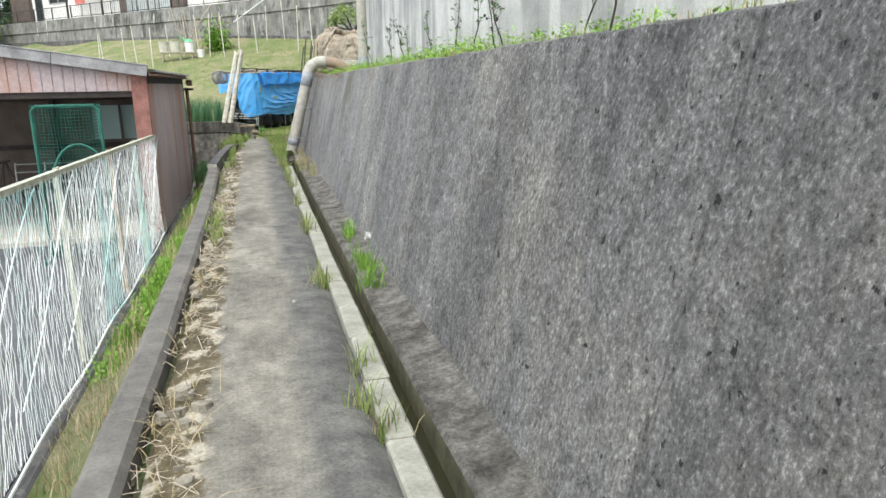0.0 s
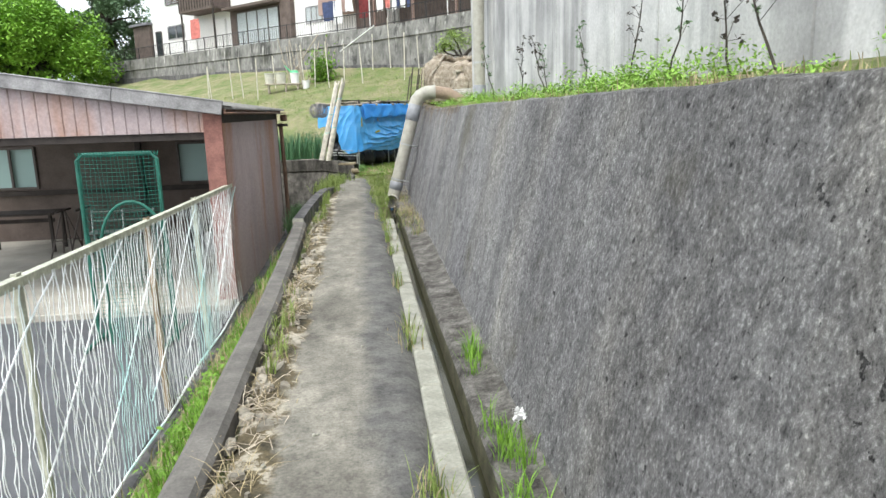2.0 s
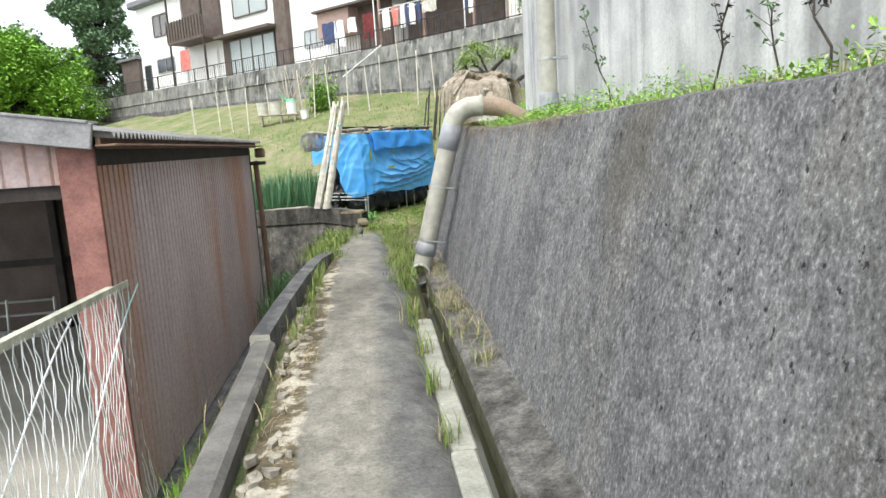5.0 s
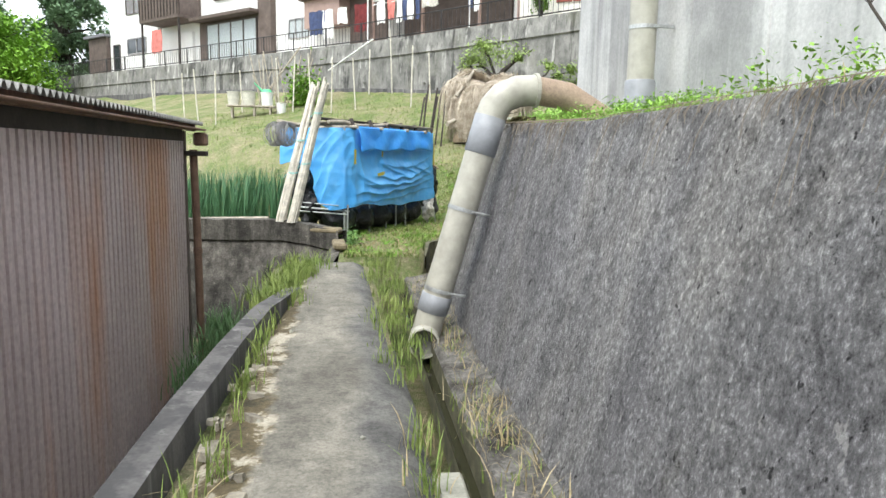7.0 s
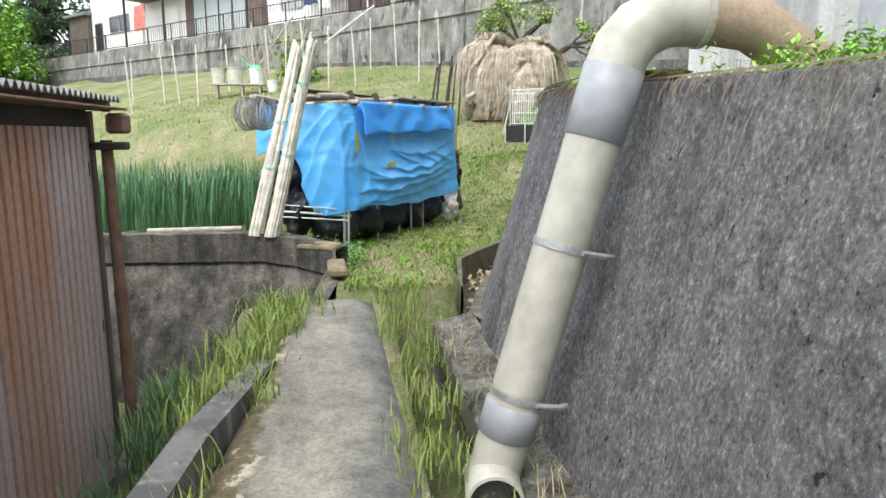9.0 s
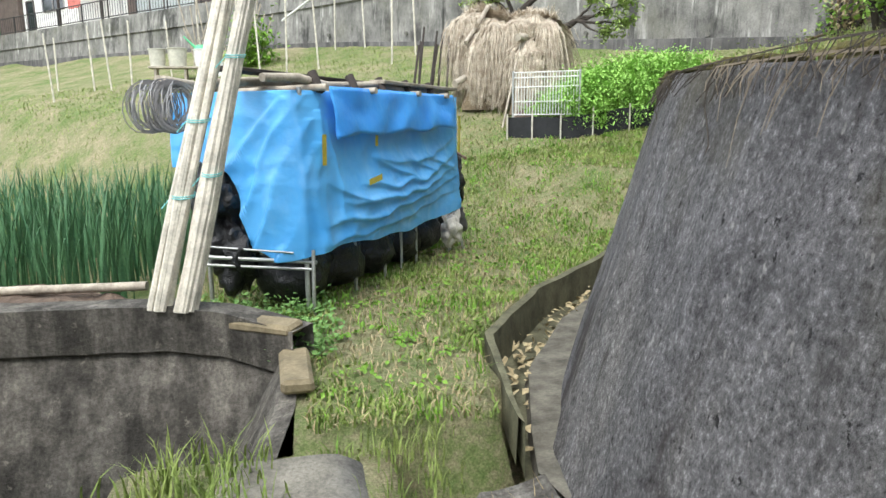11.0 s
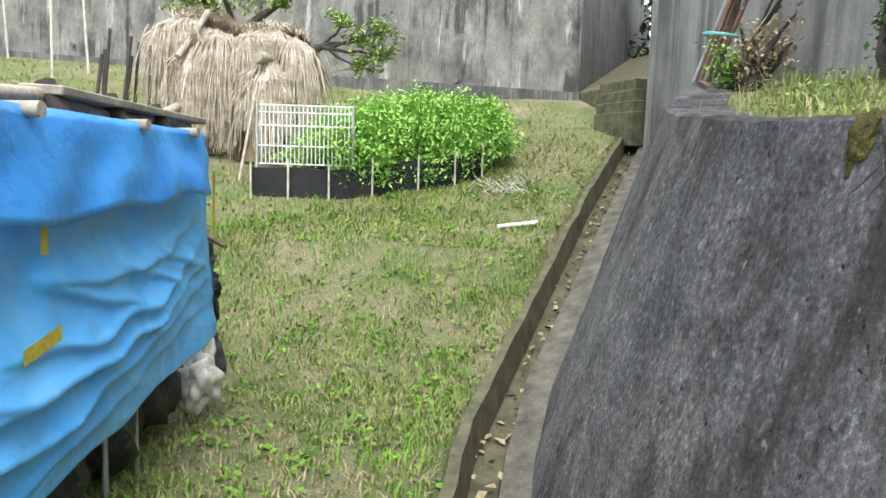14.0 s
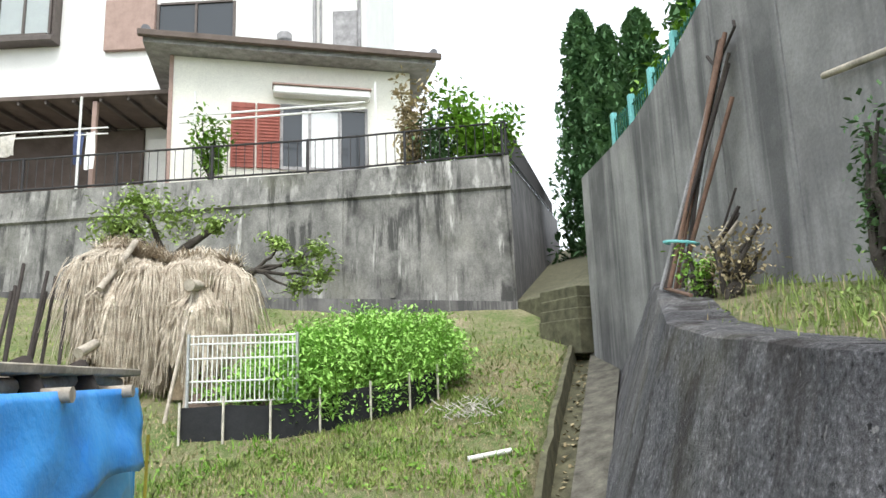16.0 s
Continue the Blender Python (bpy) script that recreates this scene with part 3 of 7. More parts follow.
# lower wall: battered rough concrete
def lower_wall():
    par = empty("wall_lower", (0.82, 0, 0), label="long battered retaining wall of weathered dark aggregate concrete", category="retaining wall", kind="structure")
    # walk both lines by the same parameter
    n = len(FOOT)
    cols, joint = [], []
    for k in range(n - 1):
        ln = math.dist(FOOT[k], FOOT[k + 1])
        m = max(2, int(ln / 0.085))
        for i in range(m):
            cols.append(k + i / m)
            joint.append(False)
    for jy in (1.62, 6.6, 12.2):
        t = 0 + (jy + 8) / 17.6 if jy < 9.6 else 1 + (jy - 9.6) / 3.4
        for o, flag in ((-0.0016, False), (-0.0009, True), (0.0009, True), (0.0016, False)):
            cols.append(t + o)
            joint.append(flag)
    for t in (4.0, 6.2):
        for o, flag in ((-0.03, False), (-0.018, True), (0.018, True), (0.03, False)):
            cols.append(t + o)
            joint.append(flag)
    order = sorted(range(len(cols)), key=lambda i: cols[i])
    cols, joint = [cols[i] for i in order] + [n - 1], [joint[i] for i in order] + [False]
    R = 26
    lines = [[] for _ in range(R + 1)]
    for t, jn in zip(cols, joint):
        k = min(int(t), n - 2)
        f = t - k
        a = Vector(FOOT[k]).lerp(Vector(FOOT[k + 1]), f)
        b = Vector(TOP[k]).lerp(Vector(TOP[k + 1]), f)
        a.z -= 0.3
        a.x, a.y = a.x - (b.x - a.x) * 0.15, a.y - (b.y - a.y) * 0.15
        tang = Vector(TOP[k + 1]) - Vector(TOP[k])
        nrm = Vector((-tang.y, tang.x, 0)).normalized()
        for r in range(R + 1):
            p = a.lerp(b, r / R)
            amp = 0.012 * noise.noise(p * 2.3) + 0.007 * noise.noise(p * 9.0)
            if r == R:
                amp = 0.012 * noise.noise(p * 5)
                p = p + Vector((0, 0, 0.012 * noise.noise(p * 4)))
            p = p + nrm * (amp - (0.007 if jn else 0))
            lines[r].append(p)
    top = lines[-1]
    backs = []
    for i, p in enumerate(top):
        q = top[min(i + 1, len(top) - 1)] - top[max(i - 1, 0)]
        nrm = Vector((q.y, -q.x, 0)).normalized()
        backs.append((p + nrm * 0.04 + Vector((0, 0, 0.012)), p + nrm * 0.32 + Vector((0, 0, 0.005)), p + nrm * 0.34 + Vector((0, 0, -2.2))))
    lines += [[b[k] for b in backs] for k in range(3)]
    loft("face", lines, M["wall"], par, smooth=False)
    return par


lower_wall()


def slab_wall(name, line, thick, z0, z1, mat, label, seg=0.6, grooves=0.9, cat="concrete wall"):
    """A standing wall on a plan line with shallow shutter joints; z1 may be a function of the share walked."""
    par = empty(name, (line[0][0], line[0][1], 0), label=label, category=cat, kind="structure")
    for a, b in zip(line[:-1], line[1:]):
        a, b = Vector((*a[:2], 0)), Vector((*b[:2], 0))
        L = (b - a).length
        d = (b - a).normalized()
        nr = Vector((d.y, -d.x, 0))
        ts = [0.0]
        g = grooves
        while g < L - 0.2:
            ts += [g - 0.012, g - 0.006, g + 0.006, g + 0.012]
            g += grooves
        ts.append(L)
        front, top, back, low = [], [], [], []
        for i, t in enumerate(ts):
            dep = 0.012 if (i % 4 in (2, 3) and 0 < i < len(ts) - 1) else 0.0
            p = a + d * t
            zt = z1(p) if callable(z1) else z1
            zb = z0(p) if callable(z0) else z0
            inset = nr * dep
            low.append((p + inset) + Vector((0, 0, zb)))
            front.append((p + inset) + Vector((0, 0, zt - 0.015)))
            top.append(p + nr * 0.015 + Vector((0, 0, zt)))
            back.append(p + nr * thick + Vector((0, 0, zt)))
        foot = [q + Vector((0, 0, -1)) * (q.z - p.z) for q, p in zip(back, low)]
        loft("face", [low, front, top, back, foot], mat, par, closed=False)
        for end in (0, -1):
            ring = [ln[end] for ln in (low, front, top, back, foot)]
            ob_from("end", ring, [tuple(range(5))], mat, par)
    return par


def upper_top(p):
    return float(np.interp(p.y, [-8, 17, 19.3, 20.04, 20.43, 21.57, 23.2], [6.2, 6.2, 5.05, 4.7, 4.56, 4.34, 4.4]))


slab_wall("wall_upper_near", UPPER[:2], 0.35, 1.2, 6.2, M["upper"], "tall pale grey cast concrete wall with vertical run marks", grooves=0.92)
slab_wall("wall_upper_far", UPPER[1:], 0.35, 1.4, upper_top, M["upper_dark"], "tall dark grey cast concrete wall with vertical streaks", grooves=0.92)


# ---- far retaining wall, ramp and steps ----
def far_base(s):
    return 2.75 + 1.3 * (1 - math.exp(-max(0.0, s - 2.5) / 12))


def far_wall():
    par = empty("wall_far", far_point(0, 0), label="tall retaining wall of black-streaked grey concrete with a ledge", category="retaining wall", kind="structure")
    # profile: lower face, ledge, parapet
    ss, g = [-0.1], 1.1
    while g < 35.5:
        ss += [g - 0.02, g - 0.01, g + 0.01, g + 0.02]
        g += 1.82
    ss.append(36.0)
    prof = [(0.0, None), (0.10, 4.93), (0.04, 4.97), (0.06, 5.05), (0.12, "top"), (0.4, "top"), (0.4, None)]
    lines = []
    for off, z in prof:
        ln = []
        for i, s in enumerate(ss):
            dep = 0.015 if (0 < i < len(ss) - 1 and i % 4 in (2, 3)) else 0
            top = float(np.interp(s, [0, 3, 12, 36], [5.66, 5.5, 5.3, 5.3]))
            led = float(np.interp(s, [0, 9, 15, 36], [0.1, -0.2, -0.3, -0.3]))
            zz = far_base(s) - 0.4 if z is None else (top if z == "top" else z + led)
            ln.append(far_point(s, off + dep, zz))
        lines.append(ln)
    loft("face", lines, M["far"], par)
    # return along the ramp
    d = Vector((0.81, 0.588, 0))
    c = far_point(-0.1, 0.0)
    nr = Vector((-d.y, d.x, 0))
    A = [c + d * t for t in (0, 0.9, 2.5, 5, 9, 18, 45)]
    up = [0.19 * t for t in (0, 0.9, 2.5, 5, 9, 18, 45)]
    lo = [p + Vector((0, 0, 2.4 + u)) for p, u in zip(A, up)]
    le = [p + nr * 0.1 + Vector((0, 0, 5.03 + u)) for p, u in zip(A, up)]
    hi = [p + nr * 0.12 + Vector((0, 0, 5.66 + u)) for p, u in zip(A, up)]
    bk = [p + nr * 0.4 + Vector((0, 0, 5.66 + u)) for p, u in zip(A, up)]
    loft("return_face", [lo, le, hi, bk], M["lowconc"], par)
    for s in (2.05, 4.6, 7.0, 9.5, 12.2, 15.0):
        z = far_base(s) + 0.42
        # closed plugs; the hollow's shade is put into their dark colour
        V, F = [], []
        tube_into(V, F, [far_point(s, 0.02, z), far_point(s, -0.03, z)], [0.045, 0.05], 10)
        ob_from("weep_pipe", V, F, M["bore"], par)
    # footing
    ln1 = [far_point(s, -0.16, far_base(s) - 0.3) for s in (-0.1, 6, 12, 20, 36)]
    ln2 = [far_point(s, -0.14, far_base(s) + 0.22) for s in (-0.1, 6, 12, 20, 36)]
    ln3 = [far_point(s, 0.05, far_base(s) + 0.24) for s in (-0.1, 6, 12, 20, 36)]
    loft("footing", [ln1, ln2, ln3], M["lowconc"], par)
    return par


far_wall()

# terrace behind the far wall
tv = [far_point(-0.05, 0.3, 5.35), far_point(36, 0.3, 5.1), far_point(36, 30, 5.2), far_point(-0.1, 0.3, 5.4) + Vector((0.81, 0.588, 0)) * 25]
tagged(ob_from("pavement_terrace", tv, [(0, 1, 2, 3)], M["slab"]), "concrete terrace behind the retaining wall", "terrace", kind="structure")


def ramp_and_steps():
    d = Vector((0.81, 0.588, 0))
    a, b = far_point(-0.1, -0.05), Vector((8.5, 22.85, 0))
    par = empty("ramp", (9, 24.2, 2.9), label="mossy concrete ramp rising between two walls", category="ramp", kind="structure")
    rows = [[], []]
    for t in (0.0, 0.6, 2, 4, 8, 18, 45):
        for ln, p in zip(rows, (a, b)):
            ln.append(p + d * t + Vector((0, 0, 2.98 + 0.19 * t)))
    loft("surface", rows, M["channel"], par)
    face = [[p + Vector((0, 0, 2.0)) for p in (a, b)], [p - d * 0.03 + Vector((0, 0, 2.96)) for p in (a, b)], [p + Vector((0, 0, 2.985)) for p in (a, b)]]
    loft("front_face", face, M["channel"], par)
    rw = [b + d * t for t in (0, 2, 4, 8, 45)]
    loft("side_wall", [[p + Vector((0, 0, 2.2)) for p in rw], [p + Vector((0, 0, 4.4 + 0.19 * t)) for t, p in zip((0, 2, 4, 8, 45), rw)]], M["upper_dark"], par)
    st = empty("garden_steps", (8.8, 24.3, 2.3), label="short flight of mossy concrete steps up to the ramp", category="steps", kind="structure")
    w = (a - b).normalized()
    mid = b.lerp(a, 0.46)
    yaw = math.degrees(math.atan2(w.y, w.x))
    for i in range(4):
        p = mid - d * (0.16 + 0.2 * (3 - i))
        box("step", pose(p.x, p.y, 2.0, 0, 0, yaw), 0.95, 0.4, 0.98 - 0.17 * (3 - i), M["channel"], st, 0.012, 0.006)


ramp_and_steps()


# ---- path, drain and kerbs ----
def concrete_path():
    xs = list(np.linspace(-0.5, 0.47, 15))
    ys = list(np.arange(-7, 16.9, 0.12))
    V, F = [], []
    for y in ys:
        z = path_z(y)
        fade = float(np.interp(y, [13, 16.8], [0, 0.16]))
        for x in xs:
            xx = x + (0.02 * noise.noise((x, y * 1.5, 0)) if x in (xs[0], xs[-1]) else 0)
            if x > 0:
                xx -= fade * x / 0.47
            else:
                xx += fade * 1.4 * (-x) / 0.5
            crown = -0.5 * max(0, x - 0.2) ** 2 * (1 + 1.2 * float(np.interp(y, [9, 12], [0, 1])))
            zz = z + crown + 0.006 * noise.noise((x * 4, y * 3, 1)) + 0.004 * noise.noise((x * 15, y * 15, 2))
            if x == xs[0] or x == xs[-1]:
                zz -= 0.03
            V.append((xx, y, zz))
    n = len(xs)
    for j in range(len(ys) - 1):
        for i in range(n - 1):
            F.append((j * n + i, j * n + i + 1, (j + 1) * n + i + 1, (j + 1) * n + i))
    ob = ob_from("path", V, F, M["path"], smooth=True)
    tagged(ob, "narrow old concrete footpath, worn pale in the middle", "path", kind="structure")


concrete_path()


def drain():
    par = empty("drain_channel", (0.6, 0, 0), label="narrow concrete drain along the wall with pale kerb edging", category="drain", kind="structure")
    ys = list(np.arange(-7, 16.8, 0.3))
    def ln(x, dz, wob=0.0):
        return [Vector((x + wob * noise.noise((y, x, 0)), y, path_z(y) * 0.55 + dz + wob * noise.noise((y * 1.3, x, 4)))) for y in ys]
    loft("channel_bed", [ln(0.592, -0.04), ln(0.6, -0.2), ln(0.7, -0.21), ln(0.705, -0.05, 0.015)], M["channel"], par)
    loft("ledge", [ln(0.705, -0.05, 0.015), ln(0.725, -0.022, 0.025), ln(0.8, -0.02, 0.03), ln(0.88, -0.005, 0.02), ln(0.99, 0.03, 0.02)], M["ledge"], par)
    loft("water_film", [ln(0.6, -0.188), ln(0.7, -0.188)], M["water"], par)
    bm = bmesh.new()
    add_box(bm, pose(0, 0, 0), 0.125, 0.592, 0.24, 0.012)
    first = ob_bm("kerb_stone", bm, M["kerb"], par)
    k = 0
    for y in np.arange(-6.7, 12.5, 0.6):
        o = first if k == 0 else new("kerb_stone", first.data)
        if k:
            attach(o, par)
        o.location = (0.525 + random.uniform(-0.006, 0.006), y, path_z(y) * 0.55 - 0.235 + random.uniform(-0.008, 0.008))
        o.rotation_euler = (math.atan((path_z(y + 0.3) - path_z(y - 0.3)) * 0.55 / 0.6), 0, random.uniform(-0.012, 0.012))
        k += 1


drain()


def upper_channel():
    """The drain that climbs beside the lawn at the foot of the wall."""
    par = empty("drain_upper", (2, 19, 0), label="open concrete drain with mossy edge beside the lawn", category="drain", kind="structure")
    def resample(line, m=70):
        L = [0]
        for p, q in zip(line[:-1], line[1:]):
            L.append(L[-1] + math.dist(p[:2], q[:2]))
        return [Vector([float(np.interp(t, L, [p[i] for p in line])) for i in range(3)]) for t in np.linspace(0, L[-1], m)]
    lip = resample(LIP)
    foot = resample([(1.0, 16.6, 0.02), (1.14, 17.0, 0.03), (1.5, 17.8, 0.05), (1.95, 18.62, 0.06), (2.42, 19.25, 0.08), (3.22, 20.0, 0.25), (6.0, 21.62, 1.2), (8.2, 22.9, 1.95)])
    A, B, C, D, E2, F2, G2 = [], [], [], [], [], [], []
    for i, (p, q) in enumerate(zip(lip, foot)):
        w = Vector((q.x - p.x, q.y - p.y, 0))
        wl_ = w.length
        w.normalize()
        n1 = Vector((noise.noise(p * 3), noise.noise(p * 3 + Vector((9, 0, 0))), 0)) * 0.02
        A.append(p - w * 0.04 + Vector((0, 0, -0.2)))
        B.append(p - w * 0.035 + Vector((0, 0, 0.03)) + n1)
        C.append(p + w * 0.03 + Vector((0, 0, 0.03)) + n1)
        D.append(p + w * 0.05 + Vector((0, 0, -0.22)))
        E2.append(p + w * min(0.26, wl_ * 0.5) + Vector((0, 0, -0.24)))
        F2.append(p + w * min(0.28, wl_ * 0.55) + Vector((0, 0, -0.14 + 0.02 * noise.noise(p * 5))))
        G2.append(q + w * 0.12 + Vector((0, 0, max(0, p.z - 0.12 - q.z))))
    loft("edge", [A, B, C, D], M["channel"], par)
    loft("bed", [D, E2], M["channel"], par)
    loft("ledge", [E2, F2, G2], plain("lichened_ledge", (0.135, 0.125, 0.1), 0.9, var=0.55, scale=7, bump=0.5), par)


upper_channel()
litter = []
for t in rng.uniform(0, 1, 420):
    k = min(int(t * 6), 5)
    p, q = LIP[k], LIP[k + 1]
    f = t * 6 - k
    litter.append((lerp(p[0], q[0], f) + 0.16 + rng.normal(0, 0.07), lerp(p[1], q[1], f) - 0.1 + rng.normal(0, 0.07), lerp(p[2], q[2], f) - 0.2 + rng.uniform(0, 0.05)))
tagged(leaves("leaf_litter", litter, 0.045, M["drygrass"], None, 0.0, 1.4), "dead brown leaves lying in the drain", "leaves", kind="stuff")


def left_edging():
    par = empty("edging_beam", (-0.62, 0, 0), label="dark weathered concrete beam edging the path", category="kerb", kind="structure")
    ys = list(np.arange(-7, 11.7, 0.35))
    def ln(dx, dz):
        out = []
        for y in ys:
            bend = float(np.interp(y, [-7, 8, 11.7], [0, 0, -0.06]))
            out.append(Vector((-0.62 + dx + bend + 0.012 * noise.noise((y * 0.9, 0, 0)), y, path_z(y) + dz + 0.015 * noise.noise((y * 0.7, 5, dx)))))
        return out
    loft("beam", [ln(0.085, -0.15), ln(0.085, 0.045), ln(0.055, 0.075), ln(-0.05, 0.08), ln(-0.085, 0.05), ln(-0.09, -0.35)], M["beam"], par)
    k2 = empty("edging_kerb", (-0.62, 13, 0), label="grey concrete kerb along the path edge above the shed", category="kerb", kind="structure")
    pts = [(-0.70, 11.55, 0), (-0.66, 12.6, 0), (-0.6, 13.6, 0), (-0.52, 14.5, 0), (-0.38, 15.6, 0)]
    rows = [[], [], [], [], []]
    for i, (x, y, _) in enumerate(pts):
        z = path_z(y)
        dr = float(np.interp(y, [14.4, 15.6], [0, 0.1]))
        for r, (dx, dz) in zip(rows, ((0.075, -0.2), (0.07, 0.12 - dr), (-0.06, 0.125 - dr), (-0.075, 0.11 - dr), (-0.08, -0.9))):
            r.append(Vector((x + dx, y, z + dz)))
    loft("kerb", rows, M["lowconc"], k2)
    ob_from("end", [r[0] for r in rows], [(0, 1, 2, 3, 4)], M["kerb"], k2)
    # low wall under the fence and the shed
    w = empty("wall_low", (-1.48, 3, -0.8), label="low grimy concrete wall carrying the fence", category="low wall", kind="structure")
    for y0, y1 in ((-7, 11.3), (11.32, 17.0)):
        box("coping", pose(-1.47, (y0 + y1) / 2, -1.1, 0, 0, 0), 0.16, y1 - y0, 0.32, M["lowconc"], w, 0.02)


left_edging()


def corner_wall():
    """Retaining wall of the vegetable garden, with its turned end."""
    par = empty("wall_garden", (-1, 17.5, 0), label="low grimy retaining wall of the vegetable garden", category="retaining wall", kind="structure")
    pts = [(-9, 18.6), (-3, 18.35), (-1.2, 18.14), (-0.72, 18.1), (-0.36, 18.09), (0.01, 17.84)]
    ends = pts
    pts = []
    for j in range(len(ends) - 1):
        for t in np.linspace(0, 1, 12, endpoint=False):
            pts.append((lerp(ends[j][0], ends[j + 1][0], t), lerp(ends[j][1], ends[j + 1][1], t), j + t))
    pts.append((*ends[-1], 5.0))
    pts = [(np.mean([q[0] for q in pts[max(0, i - 4):i + 5]]), np.mean([q[1] for q in pts[max(0, i - 4):i + 5]]), p[2]) if 4 < i < len(pts) - 5 else p for i, p in enumerate(pts)]
    rows = [[], [], [], [], []]
    for i, p in enumerate(pts):
        a, b = Vector((*pts[max(0, i - 1)][:2], 0)), Vector((*pts[min(len(pts) - 1, i + 1)][:2], 0))
        d = (b - a).normalized()
        nr = Vector((-d.y, d.x, 0))
        q = Vector((*p[:2], 0))
        z = 0.58 - 0.055 * max(0, p[2] - 3) + 0.012 * noise.noise((p[0] * 5, p[1] * 5, 0))
        for r, (o, zz) in zip(rows, ((-0.55, -0.9), (-0.02, z - 0.27), (-0.05, z - 0.25), (-0.05, z), (0.14, z))):
            r.append(q + nr * o + Vector((0, 0, zz)))
    back = [p + Vector((0, 0, -0.5)) for p in rows[-1]]
    loft("face", rows + [back], M["gardenwall"], par)
    for x, y, ang, l, z in ((-0.19, 17.99, -33, 0.46, 0.49), (0.0, 17.6, -86, 0.5, 0.36)):
        box("coping", pose(x, y, z - 0.06, 0, 0, ang), l, 0.15, 0.07, plain("yellowed_coping", (0.23, 0.19, 0.12), 0.95, var=0.4, scale=7), par, 0.02, 0.01)
    # the pit wall under the path's edge
    pit = [(0.02, 17.8, 0.3), (0.0, 17.3, 0.22), (-0.1, 16.75, 0.14), (-0.25, 16.2, 0.06), (-0.45, 15.4, 0.02), (-0.62, 14.4, 0.0)]
    loft("pit_slope", [[Vector((x, y, z + 0.05)) for x, y, z in pit], [Vector((x - 0.1, y + 0.03, z + 0.02)) for x, y, z in pit], [Vector((x - 0.75, y + 0.2, -0.85)) for x, y, z in pit]], M["gardenwall"], par)


corner_wall()

# yard and slab
yv = [(-60, -40, -0.765), (-1.5, -40, -0.765), (-1.5, 11.0, -0.765), (-60, 11.0, -0.765)]
tagged(ob_from("pavement_yard", yv, [(0, 1, 2, 3)], M["yard"]), "grey asphalt yard below the path", "yard", kind="structure")


# ---- fence with net ----
def net_fence():
    par = empty("net_fence", (-1.48, 4, -0.78), label="cream painted steel fence hung with white and turquoise netting", category="fence")
    ys = [11.3, 9.45, 7.94, 5.9, 3.83, 1.8, -0.2, -2.2]
    top = lambda y: float(np.interp(y, [-2, 3.8, 11.3], [0.95, 0.88, 0.75]))
    rusty = plain("rusty_cream_paint", (0.36, 0.27, 0.17), 0.7, var=0.45, scale=9)
    for i, y in enumerate(ys):
        bm = bmesh.new()
        add_box(bm, pose(-1.48, y, -0.85), 0.012, 0.05, top(y) + 0.87, 0.002)
        add_box(bm, pose(-1.502, y + 0.02, -0.85), 0.045, 0.01, top(y) + 0.86, 0.002)
        ob_bm("post", bm, rusty if i in (2, 4) else M["postpaint"], par)
    for a, b in zip(ys[:-1], ys[1:]):
        pa, pb = Vector((-1.48, a, top(a))), Vector((-1.48, b, top(b)))
        d = pb - pa
        bm = bmesh.new()
        m = Matrix.Translation((pa + pb) / 2) @ d.to_track_quat("Y", "Z").to_matrix().to_4x4()
        add_box(bm, m @ pose(0, 0, -0.012), 0.05, d.length, 0.014, 0.002)
        add_box(bm, m @ pose(-0.02, 0, -0.045), 0.008, d.length, 0.04, 0.002)
        ob_bm("rail", bm, M["postpaint"], par)
    V, F = [], []
    for y in np.arange(-2.2, 11.28, 0.043):
        ph = random.uniform(0, 6)
        sag = random.uniform(-0.02, 0.02)
        pts = []
        n = 22
        for k in range(n + 1):
            t = k / n
            z = top(y) - 0.03 - t * (top(y) + 0.72)
            w = 0.013 * math.sin(k * 1.9 + ph) + 0.03 * math.sin(5 * t + y * 1.3) + 0.012 * math.sin(t * 17 + ph)
            xw = -1.455 + 0.03 * math.sin(3 * t + y * 2) * t + random.uniform(-0.004, 0.004)
            pts.append((xw, y + w + sag + 0.05 * t * math.sin(y * 0.8), z))
        tube_into(V, F, pts, 0.0028, 4, caps=False)
    for y0 in np.arange(-2.0, 10.5, 1.05):
        pts = [(-1.45, y0 + t * 1.9, top(y0) - 0.1 - 1.2 * (1 - t) - 0.05 * math.sin(t * 6)) for t in np.linspace(0, 1, 10)]
        tube_into(V, F, pts, 0.005, 4, caps=False)
    for z in (-0.74,):
        tube_into(V, F, [(-1.45, y, z + 0.02 * math.sin(y * 3)) for y in np.arange(-2.2, 11.3, 0.3)], 0.01, 5)
    tagged(ob_from("netting", V, F, M["netcord"], par), kind="stuff")


net_fence()


# ---- shed ----
def corrugated(name, o, u, v, lu, lv, pitch, amp, mat, parent, thick=0.0):
    """A corrugated sheet: waves along u, straight along v."""
    o, u, v = Vector(o), Vector(u).normalized(), Vector(v).normalized()
    nr = u.cross(v)
    n = int(lu / pitch) * 5
    A, B = [], []
    for i in range(n + 1):
        k = i % 5
        t = (i // 5) * pitch + pitch * (0.0, 0.6, 0.68, 0.9, 0.97)[k]
        w = -amp if k in (2, 3) else 0.0
        A.append(o + u * t + nr * w)
        B.append(o + u * t + v * lv + nr * w)
    return loft(name, [A, B], mat, parent)


